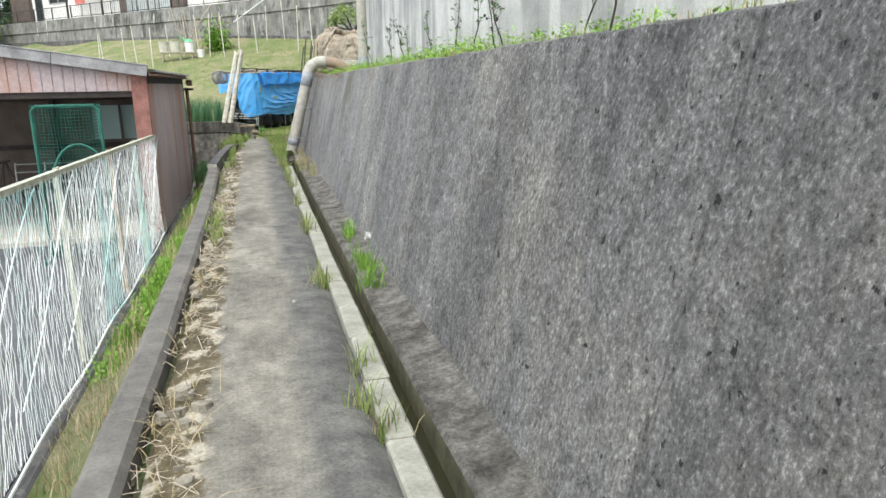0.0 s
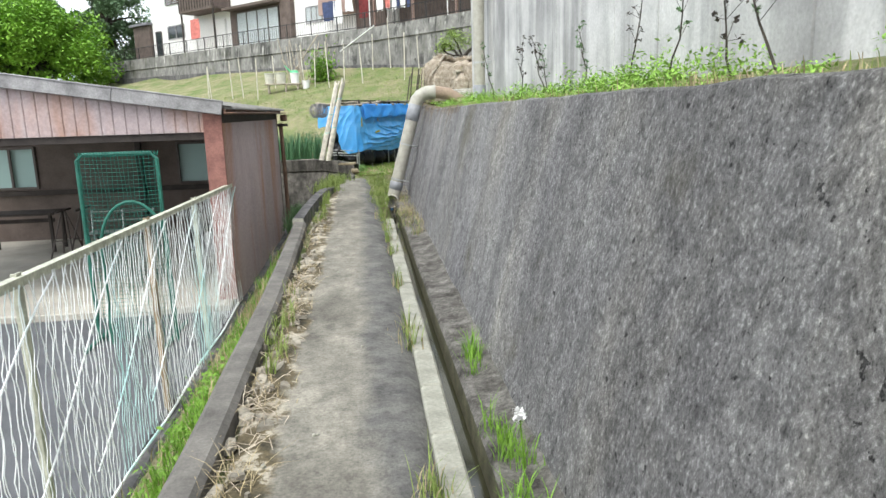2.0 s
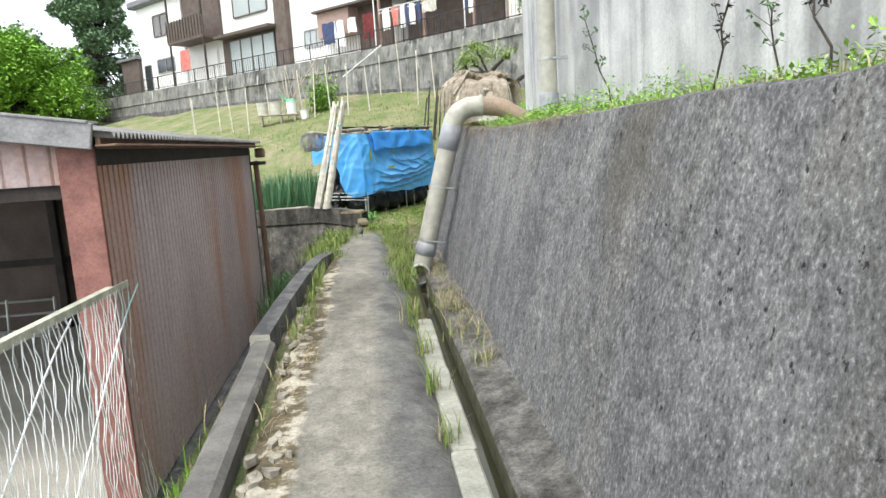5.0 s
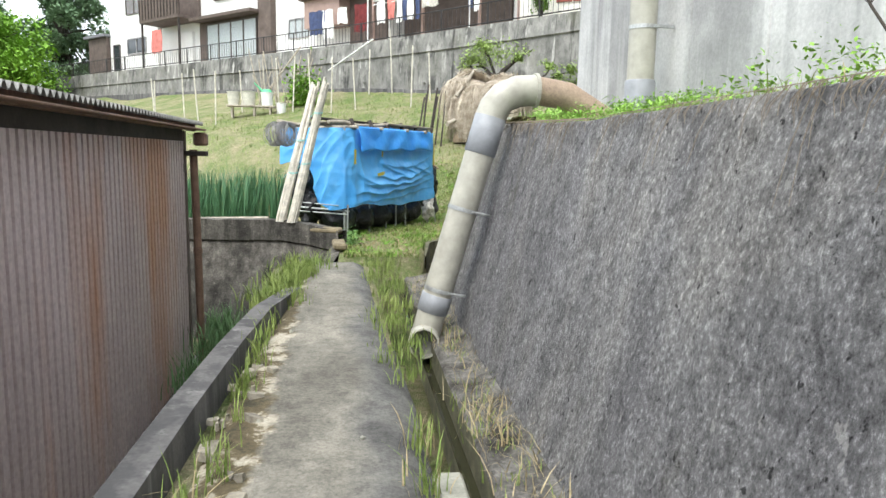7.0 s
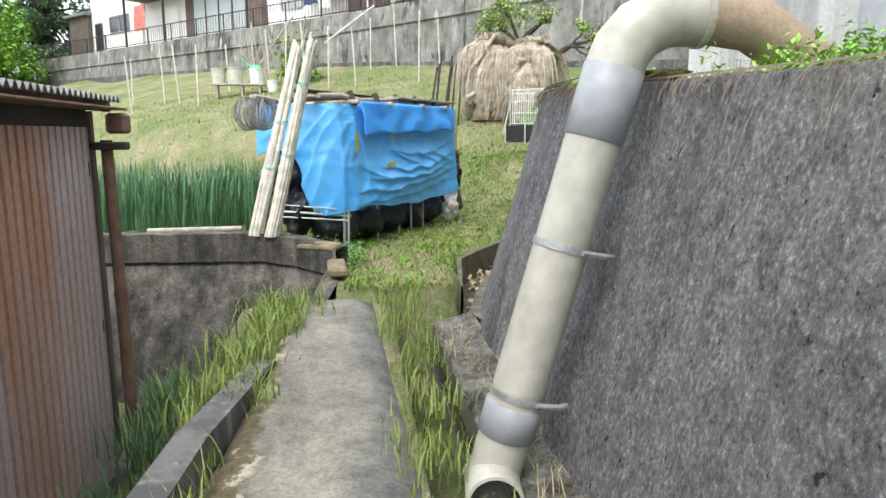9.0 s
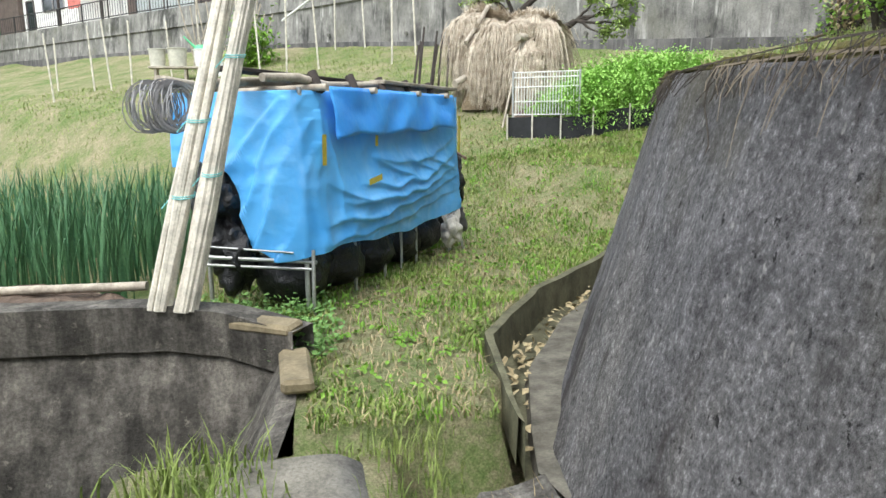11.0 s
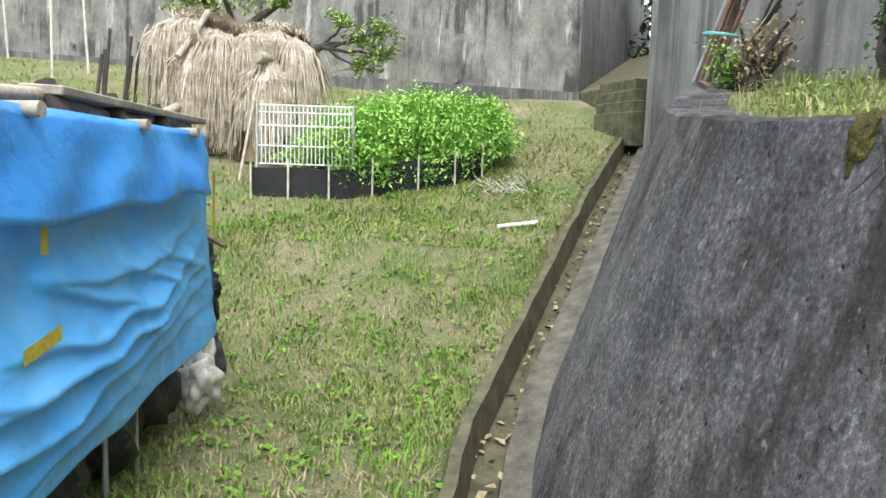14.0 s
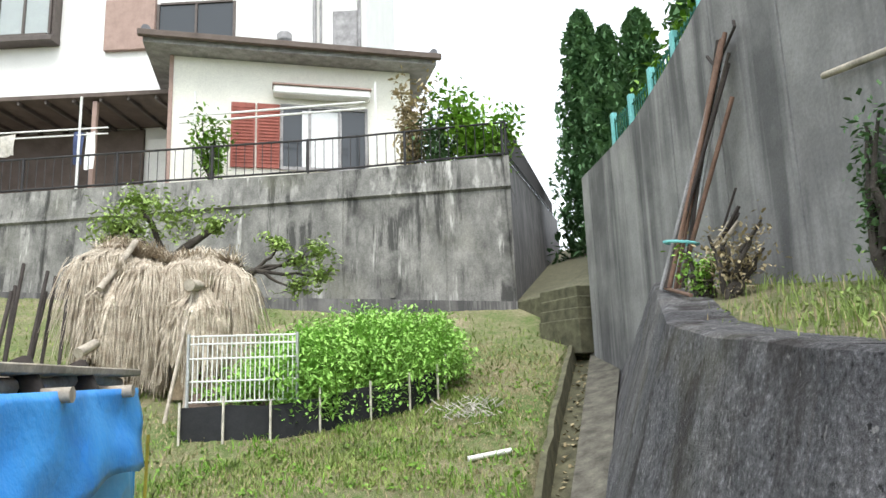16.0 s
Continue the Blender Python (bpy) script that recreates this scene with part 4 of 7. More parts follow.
def shed():
    X0, X1, Y0, Y1 = -7.6, -1.46, 11.06, 16.45
    FL = -0.68
    par = empty("shed", (X1, Y0, FL), label="open-fronted shed of rusty brown corrugated iron with a cement sheet roof", category="shed")
    rise = 0.155
    def rz(x):
        return 1.6 + (X1 - x) * rise
    # side wall towards the path
    corrugated("side_wall", (X1, Y0, FL - 0.08), (0, 1, 0), (0, 0, 1), Y1 - Y0, 1.5 - FL + 0.08, 0.09, 0.03, M["rust"], par)
    box("side_lining", pose(X1 - 0.06, (Y0 + Y1) / 2, FL), 0.02, Y1 - Y0 - 0.02, 1.5 - FL, M["darkwood"], par)
    # back wall with two windows
    wins = [(-6.95, -6.02), (-3.42, -2.2)]
    wz0, wz1 = 0.32, 1.12
    bm = bmesh.new()
    edges = [X0, wins[0][0], wins[0][1], wins[1][0], wins[1][1], X1]
    for i, (a, b) in enumerate(zip(edges[:-1], edges[1:])):
        if i in (1, 3):
            add_box(bm, pose((a + b) / 2, Y1, FL), b - a, 0.06, wz0 - FL)
            add_box(bm, pose((a + b) / 2, Y1, wz1), b - a, 0.06, rz(b) - wz1)
        else:
            add_box(bm, pose((a + b) / 2, Y1, FL), b - a, 0.06, rz(b) - FL)
    ob_bm("back_wall", bm, M["brownclad"], par)
    for a, b in wins:
        w = new("window")
        attach(w, par)
        bm = bmesh.new()
        for x in (a + 0.02, (a + b) / 2, b - 0.02):
            add_box(bm, pose(x, Y1 - 0.04, wz0), 0.04, 0.05, wz1 - wz0)
        for z in (wz0, wz1 - 0.04):
            add_box(bm, pose((a + b) / 2, Y1 - 0.042, z), b - a, 0.05, 0.04)
        ob_bm("frame", bm, M["frame"], w)
        ob_from("pane", [(a, Y1 + 0.01, wz0), (b, Y1 + 0.01, wz0), (b, Y1 + 0.01, wz1), (a, Y1 + 0.01, wz1)], [(0, 1, 2, 3)], M["frosted"], w)
    # front: header of ribbed sheet, corner piece, posts
    hb = 1.4
    V, F = [], []
    xs = np.arange(X0, X1 - 0.2, 0.14)
    for i, x in enumerate(xs):
        b = len(V)
        x2 = min(x + 0.14, X1 - 0.2)
        V += [(x, Y0, hb), (x + 0.012, Y0 - 0.012, hb), (x2 - 0.012, Y0 - 0.012, hb), (x2, Y0, hb), (x, Y0, rz(x)), (x + 0.012, Y0 - 0.012, rz(x)), (x2 - 0.012, Y0 - 0.012, rz(x2)), (x2, Y0, rz(x2))]
        F += [(b, b + 1, b + 5, b + 4), (b + 1, b + 2, b + 6, b + 5), (b + 2, b + 3, b + 7, b + 6)]
    ob_from("header", V, F, M["rust"], par)
    box("beam", pose((X0 + X1) / 2, Y0 + 0.06, hb - 0.09), X1 - X0 - 0.3, 0.09, 0.1, M["darkwood"], par)
    box("corner_panel", pose(X1 - 0.115, Y0, FL), 0.22, 0.03, 1.62 - FL, M["redpost"], par)
    for x, y in ((-6.45, 13.4), (X0 + 0.1, Y0 + 0.06), (-4.1, Y1 - 0.12), (X0 + 0.1, Y1 - 0.1)):
        box("post", pose(x, y, FL), 0.1, 0.1, rz(x) - FL - 0.1, M["darkwood"], par)
    for z in (0.2, 1.2):
        box("rail", pose((X0 + X1) / 2, Y1 - 0.06, z), X1 - X0, 0.05, 0.09, M["darkwood"], par)
    # dark filler added to close the eave gap; its colour carries the shade there
    box("eave_filler", pose(X1 - 0.04, (Y0 + Y1) / 2, rz(X1) - 0.16), 0.05, Y1 - Y0 - 0.06, 0.235, M["darkwood"], par)
    # roof: corrugated cement sheets, fascia board, gutter
    ln = math.hypot(X1 + 0.2 - X0, (X1 + 0.2 - X0) * rise)
    V, F = [], []
    waves = int((Y1 - Y0 + 0.25) / 0.075) * 4
    for j in range(2):
        for i in range(waves + 1):
            y = Y0 - 0.1 + (Y1 + 0.25 - Y0) * i / waves
            w = 0.022 * math.sin(2 * math.pi * i / 4 + math.pi / 4)
            V.append((X1 + 0.14, y, rz(X1 + 0.14) + 0.1 + w - 0.008 * j))
            V.append((X0 - 0.1, y, rz(X0 - 0.1) + 0.1 + w - 0.008 * j))
    n2 = 2 * (waves + 1)
    for j in range(2):
        for i in range(waves):
            a = j * n2 + 2 * i
            F.append((a, a + 1, a + 3, a + 2))
    for i in range(waves):
        a = 2 * i
        F.append((a, a + 2, a + 2 + n2, a + n2))
    ob_from("roof", V, F, M["roofing"], par)
    bm = bmesh.new()
    for k in range(5):
        xa, xb = lerp(X1 + 0.02, X0, k / 5), lerp(X1 + 0.02, X0, (k + 1) / 5) + 0.006
        pa, pb = Vector((xa, Y0 - 0.1, rz(xa) + 0.0)), Vector((xb, Y0 - 0.1, rz(xb) + 0.0))
        d = pb - pa
        m = Matrix.Translation((pa + pb) / 2) @ pose(0, 0, 0, 0, math.degrees(math.atan(rise)), 0)
        add_box(bm, m, d.length, 0.03, 0.155, 0.006, 0.003)
        m2 = Matrix.Translation((pa + pb) / 2 + Vector((0, 0.06, 0.15))) @ pose(0, 0, 0, 0, math.degrees(math.atan(rise)), 0)
        add_box(bm, m2, d.length, 0.17, 0.018, 0.004, 0.003)
    ob_bm("fascia", bm, M["fascia"], par)
    bm = bmesh.new()
    add_box(bm, pose(X1 + 0.05, (Y0 + Y1) / 2 + 0.05, 1.6), 0.03, Y1 - Y0 + 0.25, 0.07, 0.004)
    add_box(bm, pose(X1 + 0.1, (Y0 + Y1) / 2 + 0.05, 1.61), 0.12, Y1 - Y0 + 0.3, 0.015, 0.004)
    ob_bm("eave_board", bm, M["rustpipe"], par)
    box("hopper", pose(X1 + 0.12, Y1 + 0.12, 1.46), 0.13, 0.12, 0.13, M["rustpipe"], par, 0.02)
    box("bracket", pose(X1 + 0.05, Y1 + 0.02, 1.36), 0.3, 0.1, 0.05, M["darkwood"], par, 0.008)
    tube("downpipe", [(X1 + 0.06, Y1 + 0.05, 1.42), (X1 + 0.08, Y1 + 0.02, 0.6), (X1 + 0.09, Y1 + 0.0, -0.3), (X1 + 0.1, Y1 - 0.02, -0.8)], 0.038, M["rustpipe"], par, 10)
    for z in (0.45, -0.4):
        tube("pipe_collar", [(X1 + 0.082, Y1 + 0.015, z), (X1 + 0.083, Y1 + 0.014, z - 0.05)], 0.044, M["rustpipe"], par, 10)
    box("floor_slab", pose((X0 + X1) / 2 - 0.05, (Y0 + Y1) / 2 - 0.1, FL - 0.16), X1 - X0, Y1 - Y0 + 0.3, 0.16, M["slab"], par, 0.015)


shed()


def shed_things():
    fl = -0.68
    t = empty("work_table", (-6.0, 15.3, fl), label="low dark wooden work table in the shed", category="table")
    box("top", pose(-5.9, 15.3, fl + 0.66), 1.3, 0.6, 0.04, M["darkwood"], t, 0.006)
    for dx in (-0.58, 0.58):
        for dy in (-0.24, 0.24):
            box("leg", pose(-5.9 + dx, 15.3 + dy, fl), 0.05, 0.05, 0.66, M["darkwood"], t, 0.004)
    box("stretcher", pose(-5.9, 15.3, fl + 0.5), 1.1, 0.03, 0.07, M["darkwood"], t, 0.004)
    for x, y in ((-4.9, 14.6), (-4.65, 14.75)):
        c = empty("trestle", (x, y, fl), label="small folding trestle of dark metal", category="trestle", group="trestles in the shed")
        V, F = [], []
        for s in (-0.3, 0.3):
            tube_into(V, F, [(x + s * 0.6, y - 0.25, fl), (x, y + s * 0.2, fl + 0.78)], 0.014, 6)
            tube_into(V, F, [(x + s * 0.6, y + 0.25, fl), (x, y + s * 0.2, fl + 0.78)], 0.014, 6)
        tube_into(V, F, [(x, y - 0.3, fl + 0.78), (x, y + 0.3, fl + 0.78)], 0.02, 6)
        tube_into(V, F, [(x - 0.1, y - 0.25, fl + 0.3), (x + 0.1, y - 0.25, fl + 0.3)], 0.01, 6)
        ob_from("frame", V, F, M["frame"], c)
    b = empty("bench", (-3.9, 14.4, fl), label="white metal garden bench inside the shed", category="bench")
    V, F = [], []
    for z in (0.42, 0.6, 0.75):
        tube_into(V, F, [(-4.4, 14.5, fl + z), (-3.4, 14.5, fl + z)], 0.015, 6)
    for x in (-4.4, -3.9, -3.4):
        tube_into(V, F, [(x, 14.5, fl + 0.78), (x, 14.45, fl + 0.42), (x, 14.1, fl + 0.42), (x, 14.1, fl)], 0.015, 6)
        tube_into(V, F, [(x, 14.5, fl), (x, 14.48, fl + 0.42)], 0.015, 6)
    for y in (14.15, 14.25, 14.35):
        tube_into(V, F, [(-4.4, y, fl + 0.43), (-3.4, y, fl + 0.43)], 0.013, 6)
    ob_from("frame", V, F, M["metal"], b)
    # sacks heap
    for i, (x, y, s) in enumerate(((-2.6, 14.6, 0.32), (-2.2, 14.9, 0.36), (-2.45, 14.2, 0.26))):
        bm = bmesh.new()
        bmesh.ops.create_icosphere(bm, subdivisions=3, radius=s)
        for v in bm.verts:
            v.co += v.co.normalized() * 0.08 * noise.noise(v.co * 4 + Vector((i * 7, 0, 0)))
            v.co.z = max(-s * 0.55, v.co.z) * 0.9
            v.co += Vector((x, y, fl + s * 0.5))
        tagged(ob_bm("sack", bm, M["fascia"] if i else M["blackbag"], smooth=True), "slumped full sack on the shed floor", "sack", group="sacks in the shed")
    # practice net on a tube frame
    f = empty("practice_net", (-2.3, 9.9, -0.76), label="green tube frame strung with green ball netting", category="sports net")
    zt, zb = 1.23, -0.76
    xa, xb = -2.72, -1.93
    V, F = [], []
    tube_into(V, F, [(xa, 9.9, zb), (xa, 9.9, zt - 0.06), (xa + 0.06, 9.9, zt), (xb - 0.06, 9.9, zt), (xb, 9.9, zt - 0.06), (xb, 9.9, zb)], 0.022, 8)
    tube_into(V, F, [(xa, 9.5, zb + 0.02), (xa, 10.4, zb + 0.02)], 0.022, 8)
    tube_into(V, F, [(xb, 9.5, zb + 0.02), (xb, 10.4, zb + 0.02)], 0.022, 8)
    arc = [(lerp(xa + 0.25, xb, 0.5) + 0.33 * math.cos(a), 9.75, 0.25 + 0.5 * math.sin(a)) for a in np.linspace(0, math.pi, 14)]
    tube_into(V, F, [(arc[0][0], 9.75, zb)] + arc + [(arc[-1][0], 9.75, zb)], 0.016, 8)
    ob_from("frame", V, F, M["greenframe"], f)
    V, F = [], []
    for x in np.arange(xa + 0.04, xb, 0.042):
        tube_into(V, F, [(x + 0.008 * math.sin(z * 9 + x * 30), 9.88, z) for z in np.arange(zb, zt, 0.14)] + [(x, 9.89, zt)], 0.003, 3, False)
    for z in np.arange(zb + 0.05, zt, 0.042):
        tube_into(V, F, [(x, 9.88 + 0.01 * math.sin(x * 9 + z * 5), z - 0.012 * math.sin((x - xa) / (xb - xa) * math.pi)) for x in np.linspace(xa, xb, 7)], 0.003, 3, False)
    for x in np.arange(xa, xb, 0.03):
        tube_into(V, F, [(x, 9.87, zt + 0.025), (x + 0.015, 9.9, zt - 0.03), (x + 0.02, 9.93, zt + 0.02)], 0.006, 4, False)
    tagged(ob_from("netting", V, F, M["greencord"], f), kind="stuff")


shed_things()


# ---- drain pipes on the wall ----
def big_pipe():
    par = empty("drain_pipe", (0.6, 14.45, 0.0), label="wide weathered grey plastic drain pipe strapped down the wall", category="drain pipe")
    a, b = Vector((0.672, 14.42, 0.055)), Vector((1.13, 14.42, 1.68))
    ax = (b - a).normalized()
    r = 0.108
    mouth = Vector((-0.13, -0.96, 0.04)).normalized()
    tube("main_pipe", [b, a + ax * 0.02], r, M["pipe"], par, 28)
    e0 = a + mouth * 0.21
    tube("outlet", [a - mouth * 0.09, a - mouth * 0.07, e0 - mouth * 0.004, e0], [r * 0.9, r + 0.003, r + 0.006, r + 0.004], M["pipe"], par, 28, caps=False)
    tube("bore", [e0 + mouth * 0.0005, a + mouth * 0.12, a + mouth * 0.112], [r - 0.008, r - 0.008, 0.01], M["bore"], par, 28, caps=False)
    V, F = [], []
    tube_into(V, F, [e0, e0 + mouth * 0.002], [r + 0.004, r - 0.009], 28, False)
    ob_from("rim", V, F, M["pipe"], par)
    for t0, t1 in ((0.2, 0.34), (1.42, 1.7)):
        p, q = a + ax * t0, a + ax * t1
        tube("sleeve", [p, p + ax * 0.004, q - ax * 0.004, q], [r, r + 0.008, r + 0.008, r], M["sleeve"], par, 28, caps=False)
    # two-part elbow towards the bank
    e = [b, b + Vector((0.03, 0, 0.08)), Vector((1.22, 14.42, 1.83)), Vector((1.33, 14.43, 1.88)), Vector((1.46, 14.44, 1.89))]
    tube("elbow", e, [r + 0.005] * 5, M["pipe"], par, 28)
    V, F = [], []
    tube_into(V, F, [Vector((1.455, 14.44, 1.89)), Vector((1.48, 14.44, 1.89))], r + 0.016, 28)
    ob_from("collar", V, F, M["pipe"], par)
    tube("bank_pipe", [Vector((1.47, 14.44, 1.89)), Vector((1.7, 14.45, 1.86)), Vector((2.05, 14.46, 1.66))], r - 0.004, plain("brownish_plastic", (0.36, 0.27, 0.2), 0.55, var=0.25), par, 28)
    for t in (0.38, 1.0):
        p = a + ax * t
        V, F = [], []
        tube_into(V, F, [p - ax * 0.014, p + ax * 0.014], r + 0.006, 28, False)
        ob_from("strap", V, F, M["metal"], par)
        n = Vector((0, -1, 0)).cross(ax)
        c = p + Vector((0, -1, 0)) * (r + 0.004) + Vector((ax.z, 0, -ax.x)) * 0.05
        V, F = [], []
        tube_into(V, F, [c, c + Vector((0.1, 0.02, -0.02)), c + Vector((0.14, 0.06, -0.03))], 0.012, 6)
        ob_from("strap_lug", V, F, M["metal"], par)
    v = empty("downpipe", (2.25, 14.4, 1.72), label="upright grey plastic downpipe against the pale concrete wall", category="drain pipe")
    tube("pipe", [(2.25, 14.4, 1.98), (2.25, 14.4, 6.1)], 0.098, M["pipe"], v, 28)
    tube("socket", [(2.25, 14.4, 1.72), (2.25, 14.4, 1.97), (2.25, 14.4, 1.985)], [0.112, 0.112, 0.1], M["sleeve"], v, 28)
    tube("socket", [(2.25, 14.4, 3.6), (2.25, 14.4, 3.8)], 0.11, M["pipe"], v, 28)
    for z in (2.36, 4.0):
        tube("strap", [(2.25, 14.4, z - 0.014), (2.25, 14.4, z + 0.014)], 0.103, M["metal"], v, 28)
        box("strap_lug", pose(2.37, 14.31, z - 0.013), 0.16, 0.02, 0.026, M["metal"], v, 0.003)


big_pipe()


# ---- tarpaulin rack in the garden ----
RA = Vector((0.03, 18.85, 0.27))
RB = Vector((1.41, 20.9, 0.27))
RU = (RB - RA).normalized()
RN = Vector((RU.y, -RU.x, 0))
RL = (RB - RA).length


def rk(u, n, z):
    """A point of the rack: u along its front, n out of its front, z up from the lawn."""
    return RA + RU * u + RN * n + Vector((0, 0, z))


def cloth(name, mat, parent, us, zs, f, thick=0.006, smooth=True):
    V = [f(u, z) for z in zs for u in us]
    n = len(us)
    F = [(j * n + i, j * n + i + 1, (j + 1) * n + i + 1, (j + 1) * n + i) for j in range(len(zs) - 1) for i in range(n - 1)]
    ob = ob_from(name, V, F, mat, parent, smooth)
    s = ob.modifiers.new("thickness", "SOLIDIFY")
    s.thickness = thick
    return ob


def tarp_rack():
    par = empty("storage_rack", rk(0, 0, 0), label="garden storage rack of poles wrapped in blue tarpaulin", category="storage rack")
    D = 0.8
    zt = 1.5
    # poles
    for u, n in ((0, 0.03), (RL, 0.03), (0, -D), (RL, -D), (RL * 0.5, -D)):
        tube("pole", [rk(u, n, -0.02), rk(u, n, zt)], 0.017, M["metal"], par, 8)
    tube("short_pole", [rk(-0.04, 0.1, -0.02), rk(-0.02, 0.1, 0.45)], 0.013, M["metal"], par, 7)
    for u in (0.68, 1.15, 1.45, 1.75):
        tube("short_pole", [rk(u, 0.0, -0.02), rk(u, 0.0, 0.55)], 0.013, M["metal"], par, 6)
    for n in (0.02, -0.35, -0.75, -D):
        tube("roof_pole", [rk(-0.35 + k * 0.35, n, zt + 0.04 + 0.02 * math.sin(k * 2 + n * 5)) for k in range(9)], [0.026, 0.029, 0.026, 0.028, 0.025, 0.027, 0.024, 0.026, 0.024], M["log"], par, 8)
    for u in (0.1, 0.75, 1.5, 2.1):
        tube("roof_pole", [rk(u, 0.18, zt), rk(u + 0.05, -D - 0.15, zt - 0.02)], 0.024, M["log"], par, 8)
    box("plank", Matrix.Translation(rk(RL * 0.72, 0.03, zt + 0.06)) @ pose(0, 0, 0, 0, 0, math.degrees(math.atan2(RU.y, RU.x))), 1.5, 0.13, 0.03, M["log"], par, 0.004, 0.006)
    box("plank", Matrix.Translation(rk(0.55, -0.3, zt + 0.085)) @ pose(0, 0, 0, 0, 0, math.degrees(math.atan2(RU.y, RU.x)) + 4), 1.9, 0.12, 0.03, M["darkwood"], par, 0.004, 0.006)
    for u in (0.15, 0.62, 1.05, 1.5, 1.95):
        tube("stub", [rk(u, 0.09, zt - 0.03), rk(u + 0.02, 0.02, zt + 0.1)], 0.035, M["darkwood"], par, 7)
    # front cloth, carried round the corner
    swags = ((0.75, 1.02, 2.45, 1.14, 0.13, 0.035), (0.55, 0.84, 2.47, 0.99, 0.12, 0.05), (0.3, 0.73, 2.47, 0.87, 0.1, 0.06), (0.08, 0.6, 2.47, 0.76, 0.07, 0.06), (-0.05, 0.47, 2.47, 0.64, 0.05, 0.035), (0.8, 1.0, 1.5, 0.8, 0.0, 0.035), (1.3, 0.98, 2.0, 0.82, 0.0, 0.03), (1.7, 1.0, 2.47, 0.8, 0.0, 0.03), (0.12, 0.9, 0.9, 0.68, 0.05, 0.025))
    gathers = ((0.02, 1.46, -0.42, 0.62, 0.045), (0.05, 1.3, -0.28, 0.46, 0.045), (0.08, 1.15, -0.12, 0.36, 0.04), (0.1, 1.35, 0.06, 0.4, 0.035), (-0.05, 1.44, -0.55, 0.95, 0.035), (0.2, 1.3, 0.3, 0.7, 0.02))

    def front(u, z):
        hang = 0.4 + 0.03 * math.sin(u * 3.1) + 0.0 * (max(u, 0) / RL) + 0.04 * noise.noise((u * 2, 0, 0))
        if u < 0:
            hang = float(np.interp(-u, [0, 0.12, 0.34, 0.42, 0.5, 1.2], [0.4, 0.39, 0.45, 0.8, 0.98, 1.0])) + 0.02 * math.sin(u * 14)
        zz = lerp(zt - 0.02, hang, z)
        wx = noise.noise((u * 1.4, zz * 1.8, 2)) * 0.5
        out = 0.03 * z * math.sin(u * 2.4 + 0.6) + 0.03 * noise.noise((u * 1.6, zz * 1.3, 2)) + 0.05 * z
        # folds hung across the cloth: slack above, tucked in sharply below
        for u0, z0, u1, z1, sag, amp in swags:
            t = (u - u0) / (u1 - u0)
            if 0 < t < 1:
                dz = zz - (lerp(z0, z1, t) - sag * 4 * t * (1 - t) + 0.03 * noise.noise((u * 4, z0 * 9, 1)))
                out += amp * math.sin(math.pi * t) ** 0.6 * (math.exp(-dz / 0.095) if dz > 0 else math.exp(dz / 0.016))
        # gathers fanning down from the tied corner
        for u0, z0, u1, z1, amp in gathers:
            t = (z0 - zz) / (z0 - z1)
            if 0 < t < 1.15:
                du = u - lerp(u0, u1, t) - 0.02 * math.sin(zz * 9 + u0 * 30)
                wd = 0.025 + 0.05 * t
                out += 1.15 * amp * (0.35 + 0.65 * t) * (math.exp(-du / wd) if du > 0 else math.exp(du / (wd * 0.35)))
        out += 0.010 * (1 - abs(noise.noise((u * 2.4 + wx, zz * 5 - wx * 2, 11))) * 2.4)
        out += 0.003 * (1 - abs(noise.noise((u * 7 + wx * 3, zz * 7, 13))) * 2.4)
        w = 0.02 * noise.noise((u * 3, zz * 3, 9))
        if u >= 0:
            k = min(1, u / 0.12)
            return rk(u - 0.05 * (1 - k) + w, 0.06 * k + out, zz)
        k = min(1, -u / 0.12)
        return rk(-0.05 - out * k + 0.0, (out * (1 - k)) + u + w, zz)
    cloth("tarpaulin_front", M["tarp"], par, list(np.linspace(-1.0, RL + 0.03, 250)), list(np.linspace(0, 1, 130)), front)
    # valance of darker tarpaulin
    dk = Mat("deep_blue_tarpaulin", 0.4, 0, 0.5)
    dk.base(ramp(dk.nt, dk.noise(3, 4), [(0.3, (0.03, 0.25, 0.75)), (0.7, (0.07, 0.38, 0.88))]))
    dk.bump(dk.noise(14, 4), 0.3, 0.03)
    def val(u, z):
        zz = zt + 0.01 - z * (0.29 + 0.05 * (1 - u / RL) + 0.015 * math.sin(u * 9))
        return rk(u, 0.13 + 0.05 * z + 0.025 * noise.noise((u * 3, z * 2, 4)) + 0.012 * math.sin(u * 14 + z * 4) * z, zz)
    cloth("tarpaulin_flap", dk.m, par, list(np.linspace(0.2, RL - 0.15, 50)), list(np.linspace(0, 1, 12)), val)
    def rightc(v, z):
        n = 0.09 - v * 0.5
        zz = lerp(zt, lerp(0.75, 1.2, v), z)
        return rk(RL + 0.04 + 0.03 * noise.noise((v * 5, zz * 4, 1)), n, zz)
    cloth("tarpaulin_end", M["tarp"], par, list(np.linspace(0, 1, 16)), list(np.linspace(0, 1, 20)), rightc)
    # yellow tape
    def strip(u, zz, l, horizontal=False, w=0.05):
        if horizontal:
            P = [rk(u, 0.175, zz), rk(u + l, 0.185, zz + 0.03), rk(u + l, 0.185, zz + 0.03 + w), rk(u, 0.175, zz + w)]
        else:
            P = [rk(u, 0.16, zz), rk(u + w, 0.16, zz), rk(u + w, 0.165, zz + l), rk(u, 0.165, zz + l)]
